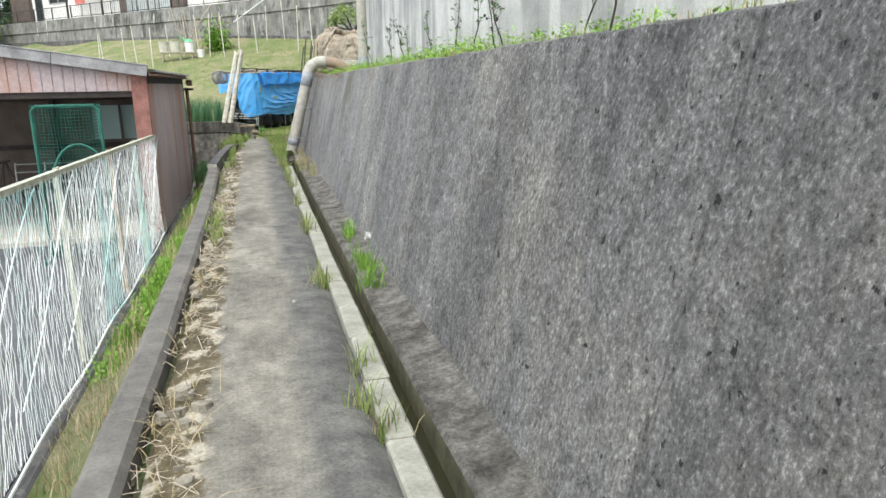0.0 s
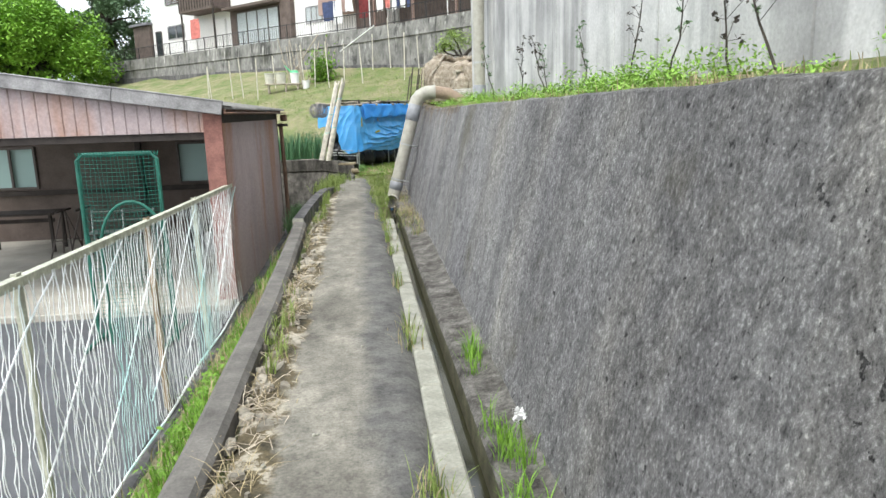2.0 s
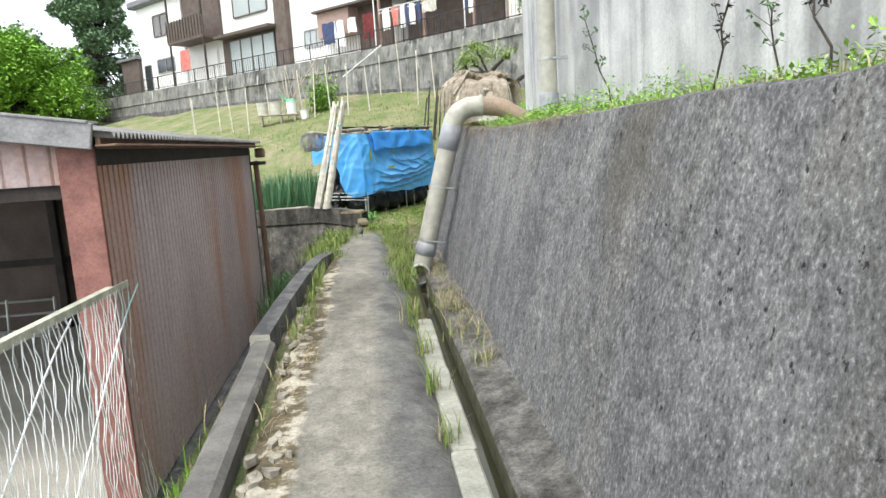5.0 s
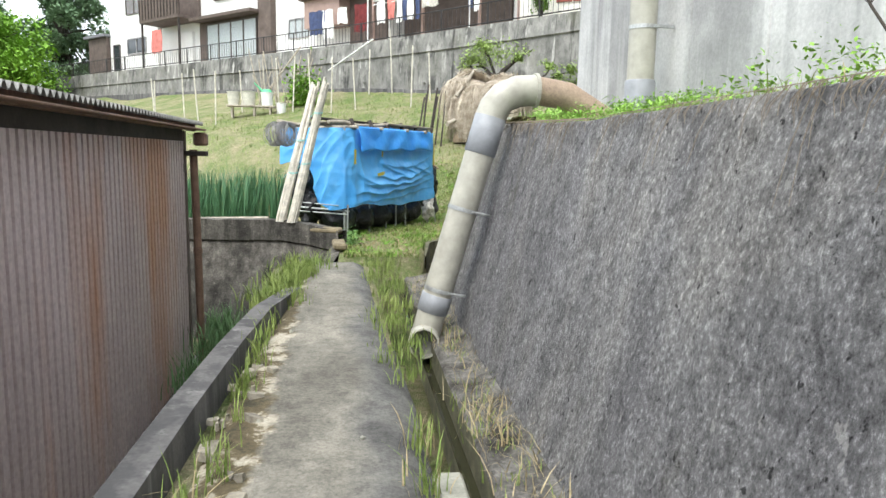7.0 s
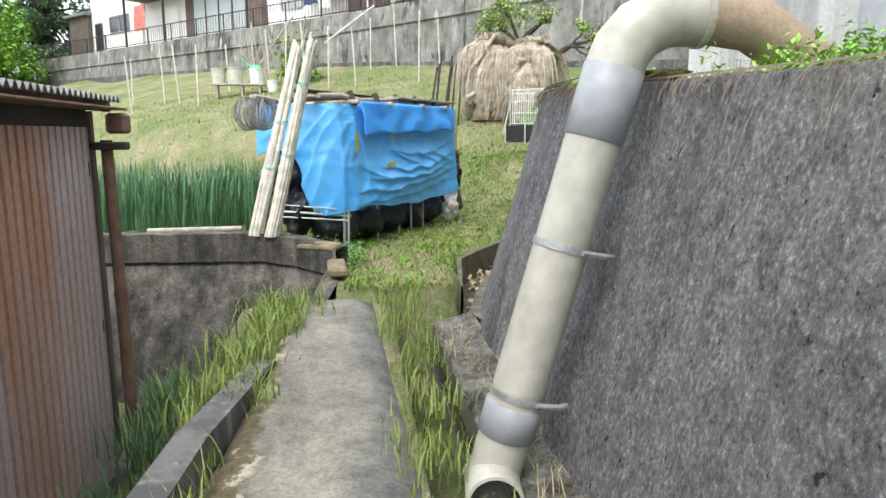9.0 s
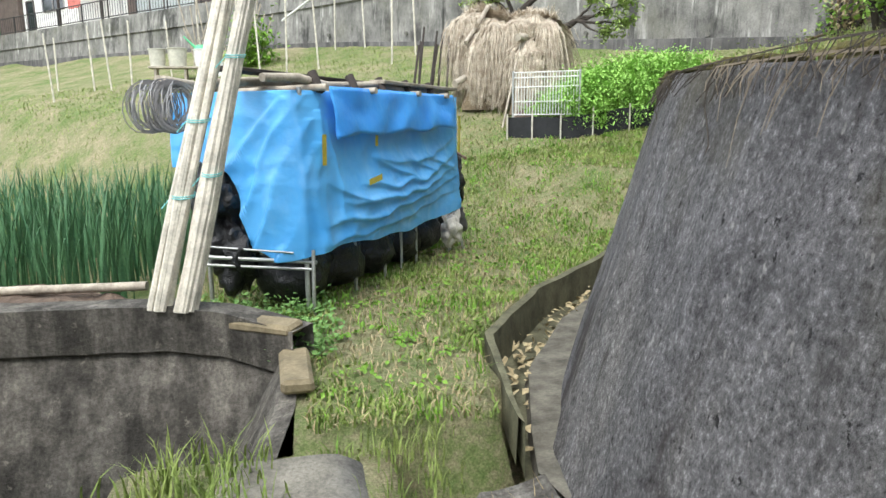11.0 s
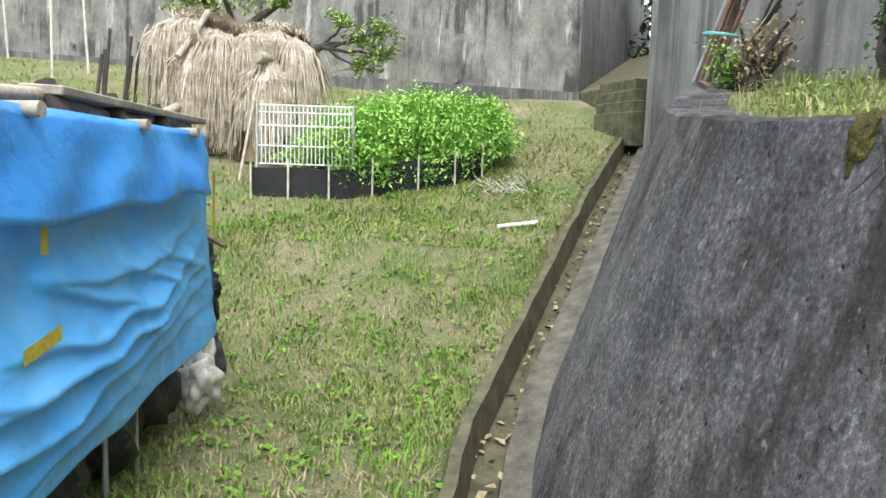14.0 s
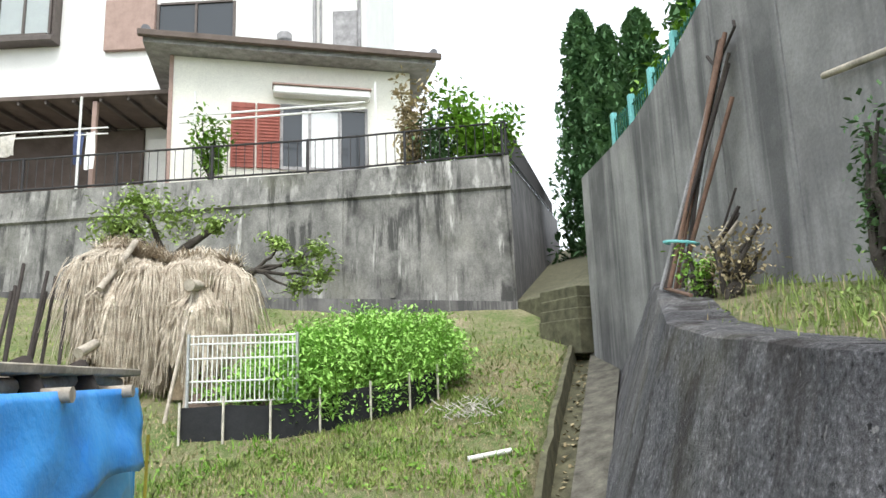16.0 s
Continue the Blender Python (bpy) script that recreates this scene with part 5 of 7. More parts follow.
        ob_from("tape", P, [(0, 1, 2, 3)], M["tape"], par)
    strip(0.04, 1.0, 0.2)
    strip(RL - 0.1, 0.98, 0.34)
    strip(0.62, 0.82, 0.18, True, 0.045)
    strip(0.75, 1.1, 0.12, False, 0.04)
    # black bags under the cloth
    for i in range(9):
        bm = bmesh.new()
        bmesh.ops.create_icosphere(bm, subdivisions=3, radius=0.26)
        u, n = 0.18 + i * 0.24, -0.2 - 0.1 * (i % 2)
        for v in bm.verts:
            q = v.co.copy()
            v.co += q.normalized() * (0.06 * noise.noise(q * 7 + Vector((i * 3, 0, 0))) + 0.03 * noise.noise(q * 19))
            v.co.z = max(-0.2, v.co.z * 0.85)
            v.co += rk(u, n, 0.24)
        ob_bm("black_sack", bm, M["blackbag"], par, True)
    for i, (u, n, z, s, mt) in enumerate(((RL + 0.17, -0.02, 0.72, 0.18, "blackbag"), (RL + 0.16, -0.1, 0.52, 0.17, "blackbag"), (RL + 0.06, -0.05, 0.98, 0.1, "whitebag"), (RL - 0.12, 0.1, 0.22, 0.12, "whitebag"), (RL - 0.02, 0.06, 0.32, 0.1, "whitebag"), (RL + 0.12, 0.0, 0.3, 0.14, "lowconc"), (-0.1, -0.62, 0.72, 0.2, "blackbag"), (-0.05, -0.5, 0.42, 0.2, "blackbag"))):
        bm = bmesh.new()
        bmesh.ops.create_icosphere(bm, subdivisions=4, radius=s)
        for v in bm.verts:
            q = v.co.copy()
            v.co += q.normalized() * s * (0.55 * noise.noise(q * 8 + Vector((i * 5, 0, 0))) + 0.4 * noise.noise(q * 21 + Vector((0, i, 0))))
            v.co.x *= 0.75
            v.co.z *= 1.2
            v.co += rk(u, n, z)
        ob_bm("bundle", bm, M[mt], par, True)
    # white tubes low at the end and the cord
    for p, q, rr in ((rk(0.02, 0.1, 0.36), rk(-0.35, -0.6, 0.42), 0.014), (rk(-0.02, 0.08, 0.32), rk(-0.32, -0.58, 0.36), 0.01), (rk(-0.1, 0.0, 0.44), rk(-0.3, -0.55, 0.48), 0.007), (rk(RL + 0.1, 0.15, -0.1), rk(RL + 0.02, -0.1, 1.45), 0.012)):
        tube("thin_tube", [p, q], rr, M["metal"], par, 7)
    tube("stick", [rk(RL, 0.2, 0.92), rk(RL + 0.28, -0.05, 0.98)], 0.014, M["rustpipe"], par, 6)
    ob = box("plank", Matrix.Translation(rk(RL * 0.5, -D / 2, zt - 0.04)) @ pose(0, 0, 0, 0, 0, math.degrees(math.atan2(RU.y, RU.x))), RL, D, 0.012, M["darkwood"], par)
    # wire coil at the back corner
    V, F = [], []
    for k in range(60):
        r = random.uniform(0.1, 0.165)
        off = random.uniform(-0.22, 0.22)
        ti, tj = random.uniform(-0.2, 0.2), random.uniform(-0.2, 0.2)
        pts = [rk(-0.5 + r * math.cos(a) * 0.8 + ti * math.sin(a) * 0.2, -0.62 + off * 0.7 + tj * math.cos(a) * 0.3, zt - 0.12 + r * math.sin(a)) for a in np.linspace(0, 2 * math.pi, 18)]
        tube_into(V, F, pts, 0.004, 3, False)
    ob_from("wire_coil", V, F, M["fascia"], par)


tarp_rack()


def bamboo_bundles():
    for gi, (foot, top, n, wid) in enumerate((((-0.72, 18.08, 0.56), (-0.31, 18.32, 2.23), 12, 0.1), ((-0.59, 18.06, 0.55), (-0.17, 18.28, 2.28), 10, 0.085))):
        e = empty("bamboo_bundle", foot, label="bundle of bleached bamboo poles leaning on the rack", category="bamboo poles", group="leaning bamboo bundles")
        f, t = Vector(foot), Vector(top)
        for k in range(n):
            o = Vector((random.uniform(-wid, wid) * 0.5, random.uniform(-0.05, 0.05), 0))
            l = random.uniform(0.9, 1.04)
            a, b = f + o * 1.0, f + o * 0.9 + (t - f) * l
            V, F = [], []
            pts = [a.lerp(b, s) + Vector((0.008 * math.sin(s * 5 + k), 0, 0)) for s in np.linspace(0, 1, 7)]
            tube_into(V, F, pts, [0.021, 0.019, 0.021, 0.019, 0.02, 0.018, 0.018], 7)
            ob_from("pole", V, F, M["bamboo"], e)
        for s in (0.36, 0.6) if gi == 0 else (0.42, 0.78):
            c = f.lerp(t, s)
            V, F = [], []
            ax = (t - f).normalized()
            sx = Vector((1, 0, 0))
            for kk in range(2):
                pts = [c + sx * (wid * 0.6) * math.cos(a) + Vector((0, 1, 0)) * 0.07 * math.sin(a) + ax * (0.012 * kk + 0.01 * math.sin(a)) for a in np.linspace(0, 2 * math.pi, 16)]
                tube_into(V, F, pts, 0.0035, 5, False)
            tube_into(V, F, [c - sx * wid * 0.6, c - sx * (wid * 0.6 + 0.05) + Vector((0, -0.03, -0.06))], 0.003, 5)
            ob_from("cord", V, F, M["turq"], e)


bamboo_bundles()


# ---- onion bed and other plants of the garden ----
def scatter(n, x0, x1, y0, y1, keep=None):
    out = []
    while len(out) < n:
        x, y = rng.uniform(x0, x1), rng.uniform(y0, y1)
        if keep is None or keep(x, y):
            out.append((x, y, land(x, y)))
    return out


def onion_rows():
    pts = []
    for x0 in np.arange(-5.4, -0.75, 0.34):
        for y in np.arange(19.2, 22.6, 0.16):
            if x0 > -1.2 and y < 19.8:
                continue
            for _ in range(9):
                x, yy = x0 + rng.normal(0, 0.06), y + rng.normal(0, 0.06)
                pts.append((x, yy, 0.3))
    ob = blades("onion_rows", pts, 0.58, 0.95, 0.02, 0.35, M["onion"], 3)
    tagged(ob, "dense rows of tall blue-green spring onion leaves", "onion plants", kind="stuff")
    bm = bmesh.new()
    bmesh.ops.create_grid(bm, x_segments=40, y_segments=16, size=1)
    for v in bm.verts:
        x, y = -1.75 + v.co.x * 0.95, 18.78 + v.co.y * 0.5
        e = (1 - abs(v.co.x)) * (1 - abs(v.co.y))
        v.co = Vector((x, y, 0.2 + 0.28 * min(1, 3 * e) + 0.06 * noise.noise((x * 5, y * 5, 0)) * min(1, 4 * e)))
    tagged(ob_bm("soil_mound", bm, M["soil"], smooth=True), "dug brown soil behind the low wall", "soil", kind="structure")
    tube_ob = tube("soil_board", [(-1.9, 18.98, 0.5), (-0.95, 18.8, 0.53)], 0.03, M["log"], None, 7)
    tagged(tube_ob, "bleached timber edging on the dug soil", "timber")


onion_rows()


def veg_bed():
    e = empty("vegetable_bed", (4, 23.3, 1.3), label="raised bed edged with black plastic sheet on pegs", category="vegetable bed")
    line = [(2.85, 23.75), (3.3, 23.45), (3.9, 23.2), (4.6, 23.0), (5.2, 23.05), (5.7, 23.4), (6.1, 24.0), (5.9, 24.7)]
    P = []
    for a, b in zip(line[:-1], line[1:]):
        for t in np.linspace(0, 1, 6, endpoint=False):
            P.append((lerp(a[0], b[0], t), lerp(a[1], b[1], t)))
    P.append(line[-1])
    lo = [Vector((x, y, land(x, y) - 0.08)) for x, y in P]
    hi = [Vector((x + 0.02 * noise.noise((x * 3, y * 3, 0)), y, land(x, y) + 0.3 + 0.03 * noise.noise((x * 2, y, 5)))) for x, y in P]
    sh = loft("edging_sheet", [lo, hi], plain("dull_black_sheet", (0.02, 0.021, 0.023), 0.6, var=0.4, scale=6), e)
    sh.modifiers.new("thickness", "SOLIDIFY").thickness = 0.01
    for k in range(0, len(P), 4):
        x, y = P[k]
        tube("peg", [(x - 0.02, y - 0.03, land(x, y) - 0.1), (x - 0.02, y - 0.03, land(x, y) + 0.36 + random.uniform(-0.03, 0.05))], 0.012, M["bamboo"], e, 6)
    # soil of the bed
    V = [(x + 0.03, y + 0.03, land(x, y) + 0.2) for x, y in line] + [(4.3, 24.6, land(4.3, 24.6) + 0.15), (3.2, 24.3, land(3.2, 24.3) + 0.2)]
    ob_from("bed_soil", V, [tuple(range(len(V)))], M["soil"], e)
    # leafy crop
    pts = []
    def inside(x, y):
        s, d = sd_of(x, y)
        return ((x - 4.75) / 1.35) ** 2 + ((y - 23.75) / 0.72) ** 2 < 1
    stems = scatter(420, 3.2, 6.2, 22.9, 24.7, inside)
    Vs, Fs = [], []
    for x, y, z in stems:
        ed = 1 - (((x - 4.75) / 1.35) ** 2 + ((y - 23.75) / 0.72) ** 2)
        h = (0.26 + 0.42 * math.sqrt(max(0.0, ed))) * rng.uniform(0.7, 1.18) + 0.1
        tx, ty = x + rng.normal(0, 0.1), y + rng.normal(0, 0.1)
        tube_into(Vs, Fs, [(x, y, z + 0.1), ((x + tx) / 2, (y + ty) / 2, z + h * 0.6), (tx, ty, z + h)], [0.008, 0.007, 0.004], 4)
        for k in range(105):
            t = rng.uniform(0.25, 1.08)
            pts.append((lerp(x, tx, t) + rng.normal(0, 0.07), lerp(y, ty, t) + rng.normal(0, 0.07), z + h * t + rng.normal(0, 0.04)))
    pl_ = new("potato_plants")
    tagged(pl_, "thick bright green leafy vegetable plants in the raised bed", "vegetable plants", kind="stuff")
    ob_from("stems", Vs, Fs, M["lush"], pl_)
    leaves("leaves", pts, 0.027, M["potato"], pl_, 0.3, 2.2)
    # young crop at the left end, behind the rack panel
    pts = [(x + rng.normal(0, 0.06), y + rng.normal(0, 0.06), z + 0.18 + abs(rng.normal(0, 0.07))) for x, y, z in scatter(40, 3.2, 3.9, 23.75, 24.3) for _ in range(16)]
    tagged(leaves("seedlings", pts, 0.036, M["potato"], None, 0.1), "young leafy plants behind the wire rack", "vegetable plants", kind="stuff")
    # wire rack panel
    r = empty("wire_rack", (3.3, 23.6, 1.4), label="white wire shelf panel standing as a small fence", category="wire rack")
    a, b = Vector((2.95, 23.86, 0)), Vector((3.74, 23.33, 0))
    za, zb = 1.62, 2.2
    V, F = [], []
    for k in range(24):
        p = a.lerp(b, k / 23)
        tube_into(V, F, [p + Vector((0, 0, za)), p + Vector((0, 0, zb))], 0.006, 5)
    for z in (zb, zb - 0.07, zb - 0.2, zb - 0.4, za):
        tube_into(V, F, [a + Vector((0, 0, z)), b + Vector((0, 0, z))], 0.008, 6)
    ob_from("wires", V, F, M["white"], r)
    for p in (a, b):
        tube("stake", [p + Vector((0, 0, 1.1)), p + Vector((0, 0, zb + 0.02))], 0.016, M["metal"], r, 7)


veg_bed()


def straw_stack(cx, cy, rx, ry, h, seed):
    e = empty("straw_stack", (cx, cy, land(cx, cy)), label="stooked sheaf of pale dry straw draped over poles", category="straw stack", group="straw stacks in the garden")
    z0 = land(cx, cy)
    r2 = np.random.default_rng(seed)
    n = 5200
    V, faces = [], []
    knot = Vector((cx, cy, z0 + h * 0.84))
    for k in range(n):
        a = r2.uniform(0, 2 * np.pi)
        # strands hang in locks
        a += 0.16 * math.sin(a * 9 + seed)
        ca, sa = math.cos(a), math.sin(a)
        out = Vector((ca * rx, sa * ry, 0))
        fan = r2.uniform(0.35, 1.0) ** 0.7
        tip = r2.uniform(0.02, 0.22) * (1 if k % 4 == 0 else 0.4)
        top = knot + out * (0.22 + tip * 1.1) * r2.uniform(0.2, 1.0) + Vector((r2.normal(0, 0.05), r2.normal(0, 0.05), h * tip * r2.uniform(0.5, 1.1)))
        neck = knot + out * 0.38 * fan * r2.uniform(0.8, 1.1) + Vector((0, 0, r2.normal(0, 0.03)))
        l = r2.uniform(0.4, 0.95) * (0.9 + 0.16 * math.sin(a * 4 + seed))
        m2 = knot + out * (0.5 + 0.45 * fan) * r2.uniform(0.88, 1.08) + Vector((r2.normal(0, 0.02), r2.normal(0, 0.02), -h * l * 0.36))
        bot = knot + out * (0.45 + 0.6 * fan) * r2.uniform(0.85, 1.12) + Vector((r2.normal(0, 0.03), r2.normal(0, 0.03), -h * l * 0.84))
        w = Vector((-sa + r2.normal(0, 0.4), ca + r2.normal(0, 0.4), 0)) * r2.uniform(0.003, 0.008)
        b = len(V)
        V += [top - w * 0.6, top + w * 0.6, neck - w, neck + w, m2 - w, m2 + w, bot - w * 0.5, bot + w * 0.5]
        faces += [(b, b + 1, b + 3, b + 2), (b + 2, b + 3, b + 5, b + 4), (b + 4, b + 5, b + 7, b + 6)]
    tagged(ob_from("straw", V, faces, M["straw"], e), kind="stuff")
    # inner core, coloured darker for the shade between the strands
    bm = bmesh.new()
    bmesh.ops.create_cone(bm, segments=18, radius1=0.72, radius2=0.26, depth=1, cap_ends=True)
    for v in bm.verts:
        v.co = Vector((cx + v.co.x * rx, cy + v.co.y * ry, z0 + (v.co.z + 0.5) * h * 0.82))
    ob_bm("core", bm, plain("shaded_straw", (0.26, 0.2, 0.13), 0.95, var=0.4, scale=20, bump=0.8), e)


for k, (x, y, rx, ry, h) in enumerate(((2.8, 25.4, 0.38, 0.36, 1.36), (3.44, 24.78, 0.38, 0.36, 1.3))):
    straw_stack(x, y, rx, ry, h, 40 + k)


def straw_ridge():
    """Long heap of straw combed down over a ridge pole."""
    a, b = Vector((2.78, 25.82, 0)), Vector((3.88, 25.03, 0))
    d = (b - a).normalized()
    nr = Vector((d.y, -d.x, 0))
    z0 = [land(a.x, a.y), land(b.x, b.y)]
    e = empty("straw_stack", a + Vector((0, 0, z0[0])), label="long heap of pale dry straw hung over a ridge pole", category="straw stack", group="straw stacks in the garden")
    r2 = np.random.default_rng(91)
    V, faces = [], []
    L = (b - a).length
    locks = r2.uniform(-1, 1, (64, 4))
    for k in range(13000):
        t = r2.uniform(-0.04, 1.04)
        side = 1 if k % 3 else -1
        lk = locks[(int((t + 0.1) * 17) + (31 if side < 0 else 0)) % 64]
        zr = lerp(z0[0], z0[1], t) + 1.36 - 0.1 * t + 0.05 * math.sin(t * 9) + 0.09 * lk[0]
        base = a + d * (L * t)
        sl = r2.uniform(0.25, 1.0)
        spread = (0.24 + 0.17 * sl) * (1 + 0.4 * lk[1]) + r2.normal(0, 0.05)
        ln = r2.uniform(0.35, 1.2) * (1 + 0.25 * lk[2])
        drift = d * (0.24 * lk[3] + r2.normal(0, 0.12) + 1.4 * (t - 0.5) ** 3 * sl)
        up = r2.uniform(0, 0.2) if k % 4 == 0 else r2.uniform(0, 0.04)
        p0 = base - nr * side * r2.uniform(0.02, 0.2) + d * r2.normal(0, 0.09) + Vector((0, 0, zr + up))
        p1 = base + nr * side * (0.1 + 0.1 * sl) + drift * 0.3 + Vector((0, 0, zr - 0.03 + 0.03 * sl))
        p2 = base + nr * side * (0.12 + spread * 0.72) + drift * 0.7 + Vector((0, 0, zr - 0.3 * ln))
        p3 = base + nr * side * (0.1 + spread) + drift + Vector((r2.normal(0, 0.03), r2.normal(0, 0.03), zr - ln))
        w = (d + nr * r2.normal(0, 0.5)) * r2.uniform(0.0025, 0.006)
        q = len(V)
        V += [p0 - w * 0.6, p0 + w * 0.6, p1 - w, p1 + w, p2 - w, p2 + w, p3 - w * 0.4, p3 + w * 0.4]
        faces += [(q, q + 1, q + 3, q + 2), (q + 2, q + 3, q + 5, q + 4), (q + 4, q + 5, q + 7, q + 6)]
    tagged(ob_from("straw", V, faces, M["straw"], e), kind="stuff")
    # core darkened further in colour, so gaps in the straw look shaded
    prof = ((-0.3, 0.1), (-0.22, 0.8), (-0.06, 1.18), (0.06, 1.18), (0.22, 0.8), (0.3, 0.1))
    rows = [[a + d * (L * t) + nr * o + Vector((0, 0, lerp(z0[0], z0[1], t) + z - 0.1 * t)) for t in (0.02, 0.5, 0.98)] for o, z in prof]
    core = loft("core", rows, plain("shaded_inner_straw", (0.13, 0.1, 0.065), 0.95, var=0.4, scale=20, bump=0.8), e)
    tube("ridge_pole", [a - d * 0.25 + Vector((0, 0, z0[0] + 1.27)), b + d * 0.2 + Vector((0, 0, z0[1] + 1.2))], 0.035, M["log"], e, 8)


straw_ridge()


def straw_poles():
    e = empty("straw_poles", (3.0, 25.0, 1.7), label="weathered poles propping the straw stacks", category="wooden poles")
    tube("prop", [(2.55, 25.15, 2.75), (2.75, 25.3, 3.0), (3.0, 25.5, 3.35)], 0.035, M["log"], e, 8)
    tube("prop", [(3.2, 24.5, 2.76), (3.55, 24.85, 2.8)], 0.06, M["log"], e, 9)
    tube("prop", [(3.1, 24.3, 1.4), (3.35, 24.65, 2.8)], 0.022, M["log"], e, 7)
    tube("prop", [(2.9, 24.25, 1.4), (3.3, 24.62, 2.75)], 0.018, M["log"], e, 7)
    tube("prop", [(2.5, 25.0, 2.2), (2.3, 24.8, 2.1)], 0.05, M["log"], e, 9)
    for k in range(7):
        x, y = 1.7 + 0.09 * k + random.uniform(-0.05, 0.05), 25.2 + 0.12 * (k % 3)
        z = land(x, y)
        o = tube("bean_pole", [(x - 0.05, y, z), (x + 0.12 + random.uniform(-0.1, 0.1), y + 0.3, z + random.uniform(1.1, 1.45))], 0.02, M["darkwood"], None, 6)
        tagged(o, "dark upright wooden stake beside the straw", "stake", group="stakes by the straw")


straw_poles()


def limb(V, F, a, b, r0, r1, wob, n=6):
    pts = [a.lerp(b, t) + Vector((random.uniform(-wob, wob), random.uniform(-wob, wob), random.uniform(-wob, wob))) * (0 if t in (0, 1) else 1) for t in np.linspace(0, 1, n)]
    tube_into(V, F, pts, [lerp(r0, r1, t) for t in np.linspace(0, 1, n)], 8)
    return pts


def plum_tree():
    e = empty("plum_tree", (4.1, 26.3, 2.2), label="old low fruit tree with dark crooked limbs and fresh leaves", category="fruit tree")
    V, F = [], []
    base = Vector((4.2, 26.2, land(4.2, 26.2) - 0.05))
    fork = Vector((3.75, 26.6, 3.35))
    limb(V, F, base, fork, 0.13, 0.1, 0.04)
    ends = []
    for tgt, r in (((3.35, 26.85, 3.8), 0.05), ((4.25, 26.25, 3.8), 0.085), ((3.5, 26.9, 4.15), 0.04), ((3.15, 26.85, 3.65), 0.035)):
        limb(V, F, fork, Vector(tgt), r, 0.03, 0.05)
        ends.append(Vector(tgt))
    f2 = Vector((4.4, 26.1, 3.0))
    limb(V, F, base + Vector((0.1, -0.1, 0.3)), f2, 0.1, 0.085, 0.04)
    f3 = Vector((4.68, 26.0, 3.22))
    limb(V, F, f2, f3, 0.085, 0.055, 0.02)
    for tgt in ((5.1, 25.55, 3.3), (5.35, 25.5, 3.42), (4.95, 25.8, 3.55), (5.35, 25.4, 3.12), (5.05, 25.6, 2.95)):
        limb(V, F, f3, Vector(tgt), 0.03, 0.01, 0.03)
        ends.append(Vector(tgt))
    pts = []
    for c in ends:
        for _ in range(14):
            tw = c + Vector((rng.normal(0, 0.14), rng.normal(0, 0.14), rng.normal(0.05, 0.1)))
            tube_into(V, F, [c + (tw - c) * 0.2, tw], [0.007, 0.003], 4)
            for _ in range(18):
                p = c.lerp(tw, rng.uniform(0.3, 1.15))
                pts.append((p.x + rng.normal(0, 0.035), p.y + rng.normal(0, 0.035), p.z + rng.normal(0, 0.03)))
    for c in ((3.35, 26.85, 4.0), (3.2, 26.9, 3.8), (3.6, 26.75, 4.1), (3.75, 26.6, 3.85), (4.05, 26.4, 3.95)):
        for _ in range(230):
            pts.append(tuple(np.array(c) + rng.normal(0, 1, 3) * (0.2, 0.2, 0.12)))
    ob_from("limbs", V, F, M["bark"], e, True)
    leaves("leaves", pts, 0.04, M["plumleaf"], e, 0.2, 2.0)


plum_tree()


# poles leaning on the dark wall, and timber on it
def leaning_poles():
    e = empty("leaning_poles", (5.14, 20.34, 2.36), label="bundle of rusty and grey poles leaning on the concrete wall", category="poles")
    mats = [M["metal"], M["rustpipe"], M["darkwood"], M["bark"], M["rustpipe"], M["fascia"], M["rustpipe"], M["darkwood"]]
    for k in range(11):
        a = Vector((5.14 + random.uniform(-0.09, 0.09), 20.34 + random.uniform(-0.09, 0.09), 2.36))
        b = Vector((5.15, 19.76, 4.1)) + Vector((0.64, 0.765, 0)) * random.uniform(-0.06, 0.1) + Vector((0, 0, random.uniform(-0.45, 0.12)))
        tube("pole", [a, a.lerp(b, 0.5) + Vector((random.uniform(-0.012, 0.012), 0, 0)), b], random.uniform(0.011, 0.02), mats[k % 8], e, 7)
    for a, b in (((5.16, 19.8, 4.0), (5.05, 19.63, 4.14)), ((5.16, 19.82, 3.9), (5.3, 19.96, 4.12)), ((5.05, 19.63, 4.14), (5.07, 19.64, 4.2))):
        tube("stick", [a, b], 0.012, M["darkwood"], e, 6)
    for k in range(12):
        a = Vector((5.09 + random.uniform(-0.1, 0.1), 20.2 + random.uniform(-0.12, 0.08), 2.34))
        b = Vector((5.12, 19.85, 2.85)) + Vector((0.64, 0.765, 0)) * random.uniform(-0.2, 0.12) + Vector((0, 0, random.uniform(-0.3, 0.15)))
        tube("stick", [a, b], random.uniform(0.008, 0.015), M["log"] if k % 3 else M["darkwood"], e, 6)
    V, F = [], []
    c = Vector((5.14, 20.24, 2.69))
    tube_into(V, F, [c + Vector((0.12 * math.cos(a), 0.12 * math.sin(a), 0.02 * math.sin(a))) for a in np.linspace(0, 6.28, 12)], 0.012, 5)
    ob_from("blue_tie", V, F, M["turq"], e)
    t = tube("timber_batten", [(4.5, 18.96, 3.37), (3.95, 18.3, 3.2)], 0.02, M["log"], None, 6)
    tagged(t, "weathered timber batten fixed to the concrete wall", "timber")
    t = tube("ground_pole", [(5.2, 20.44, 2.38), (4.45, 19.85, 2.22)], 0.014, M["rustpipe"], None, 6)
    tagged(t, "rusty pole lying on the wall top", "pole")


leaning_poles()


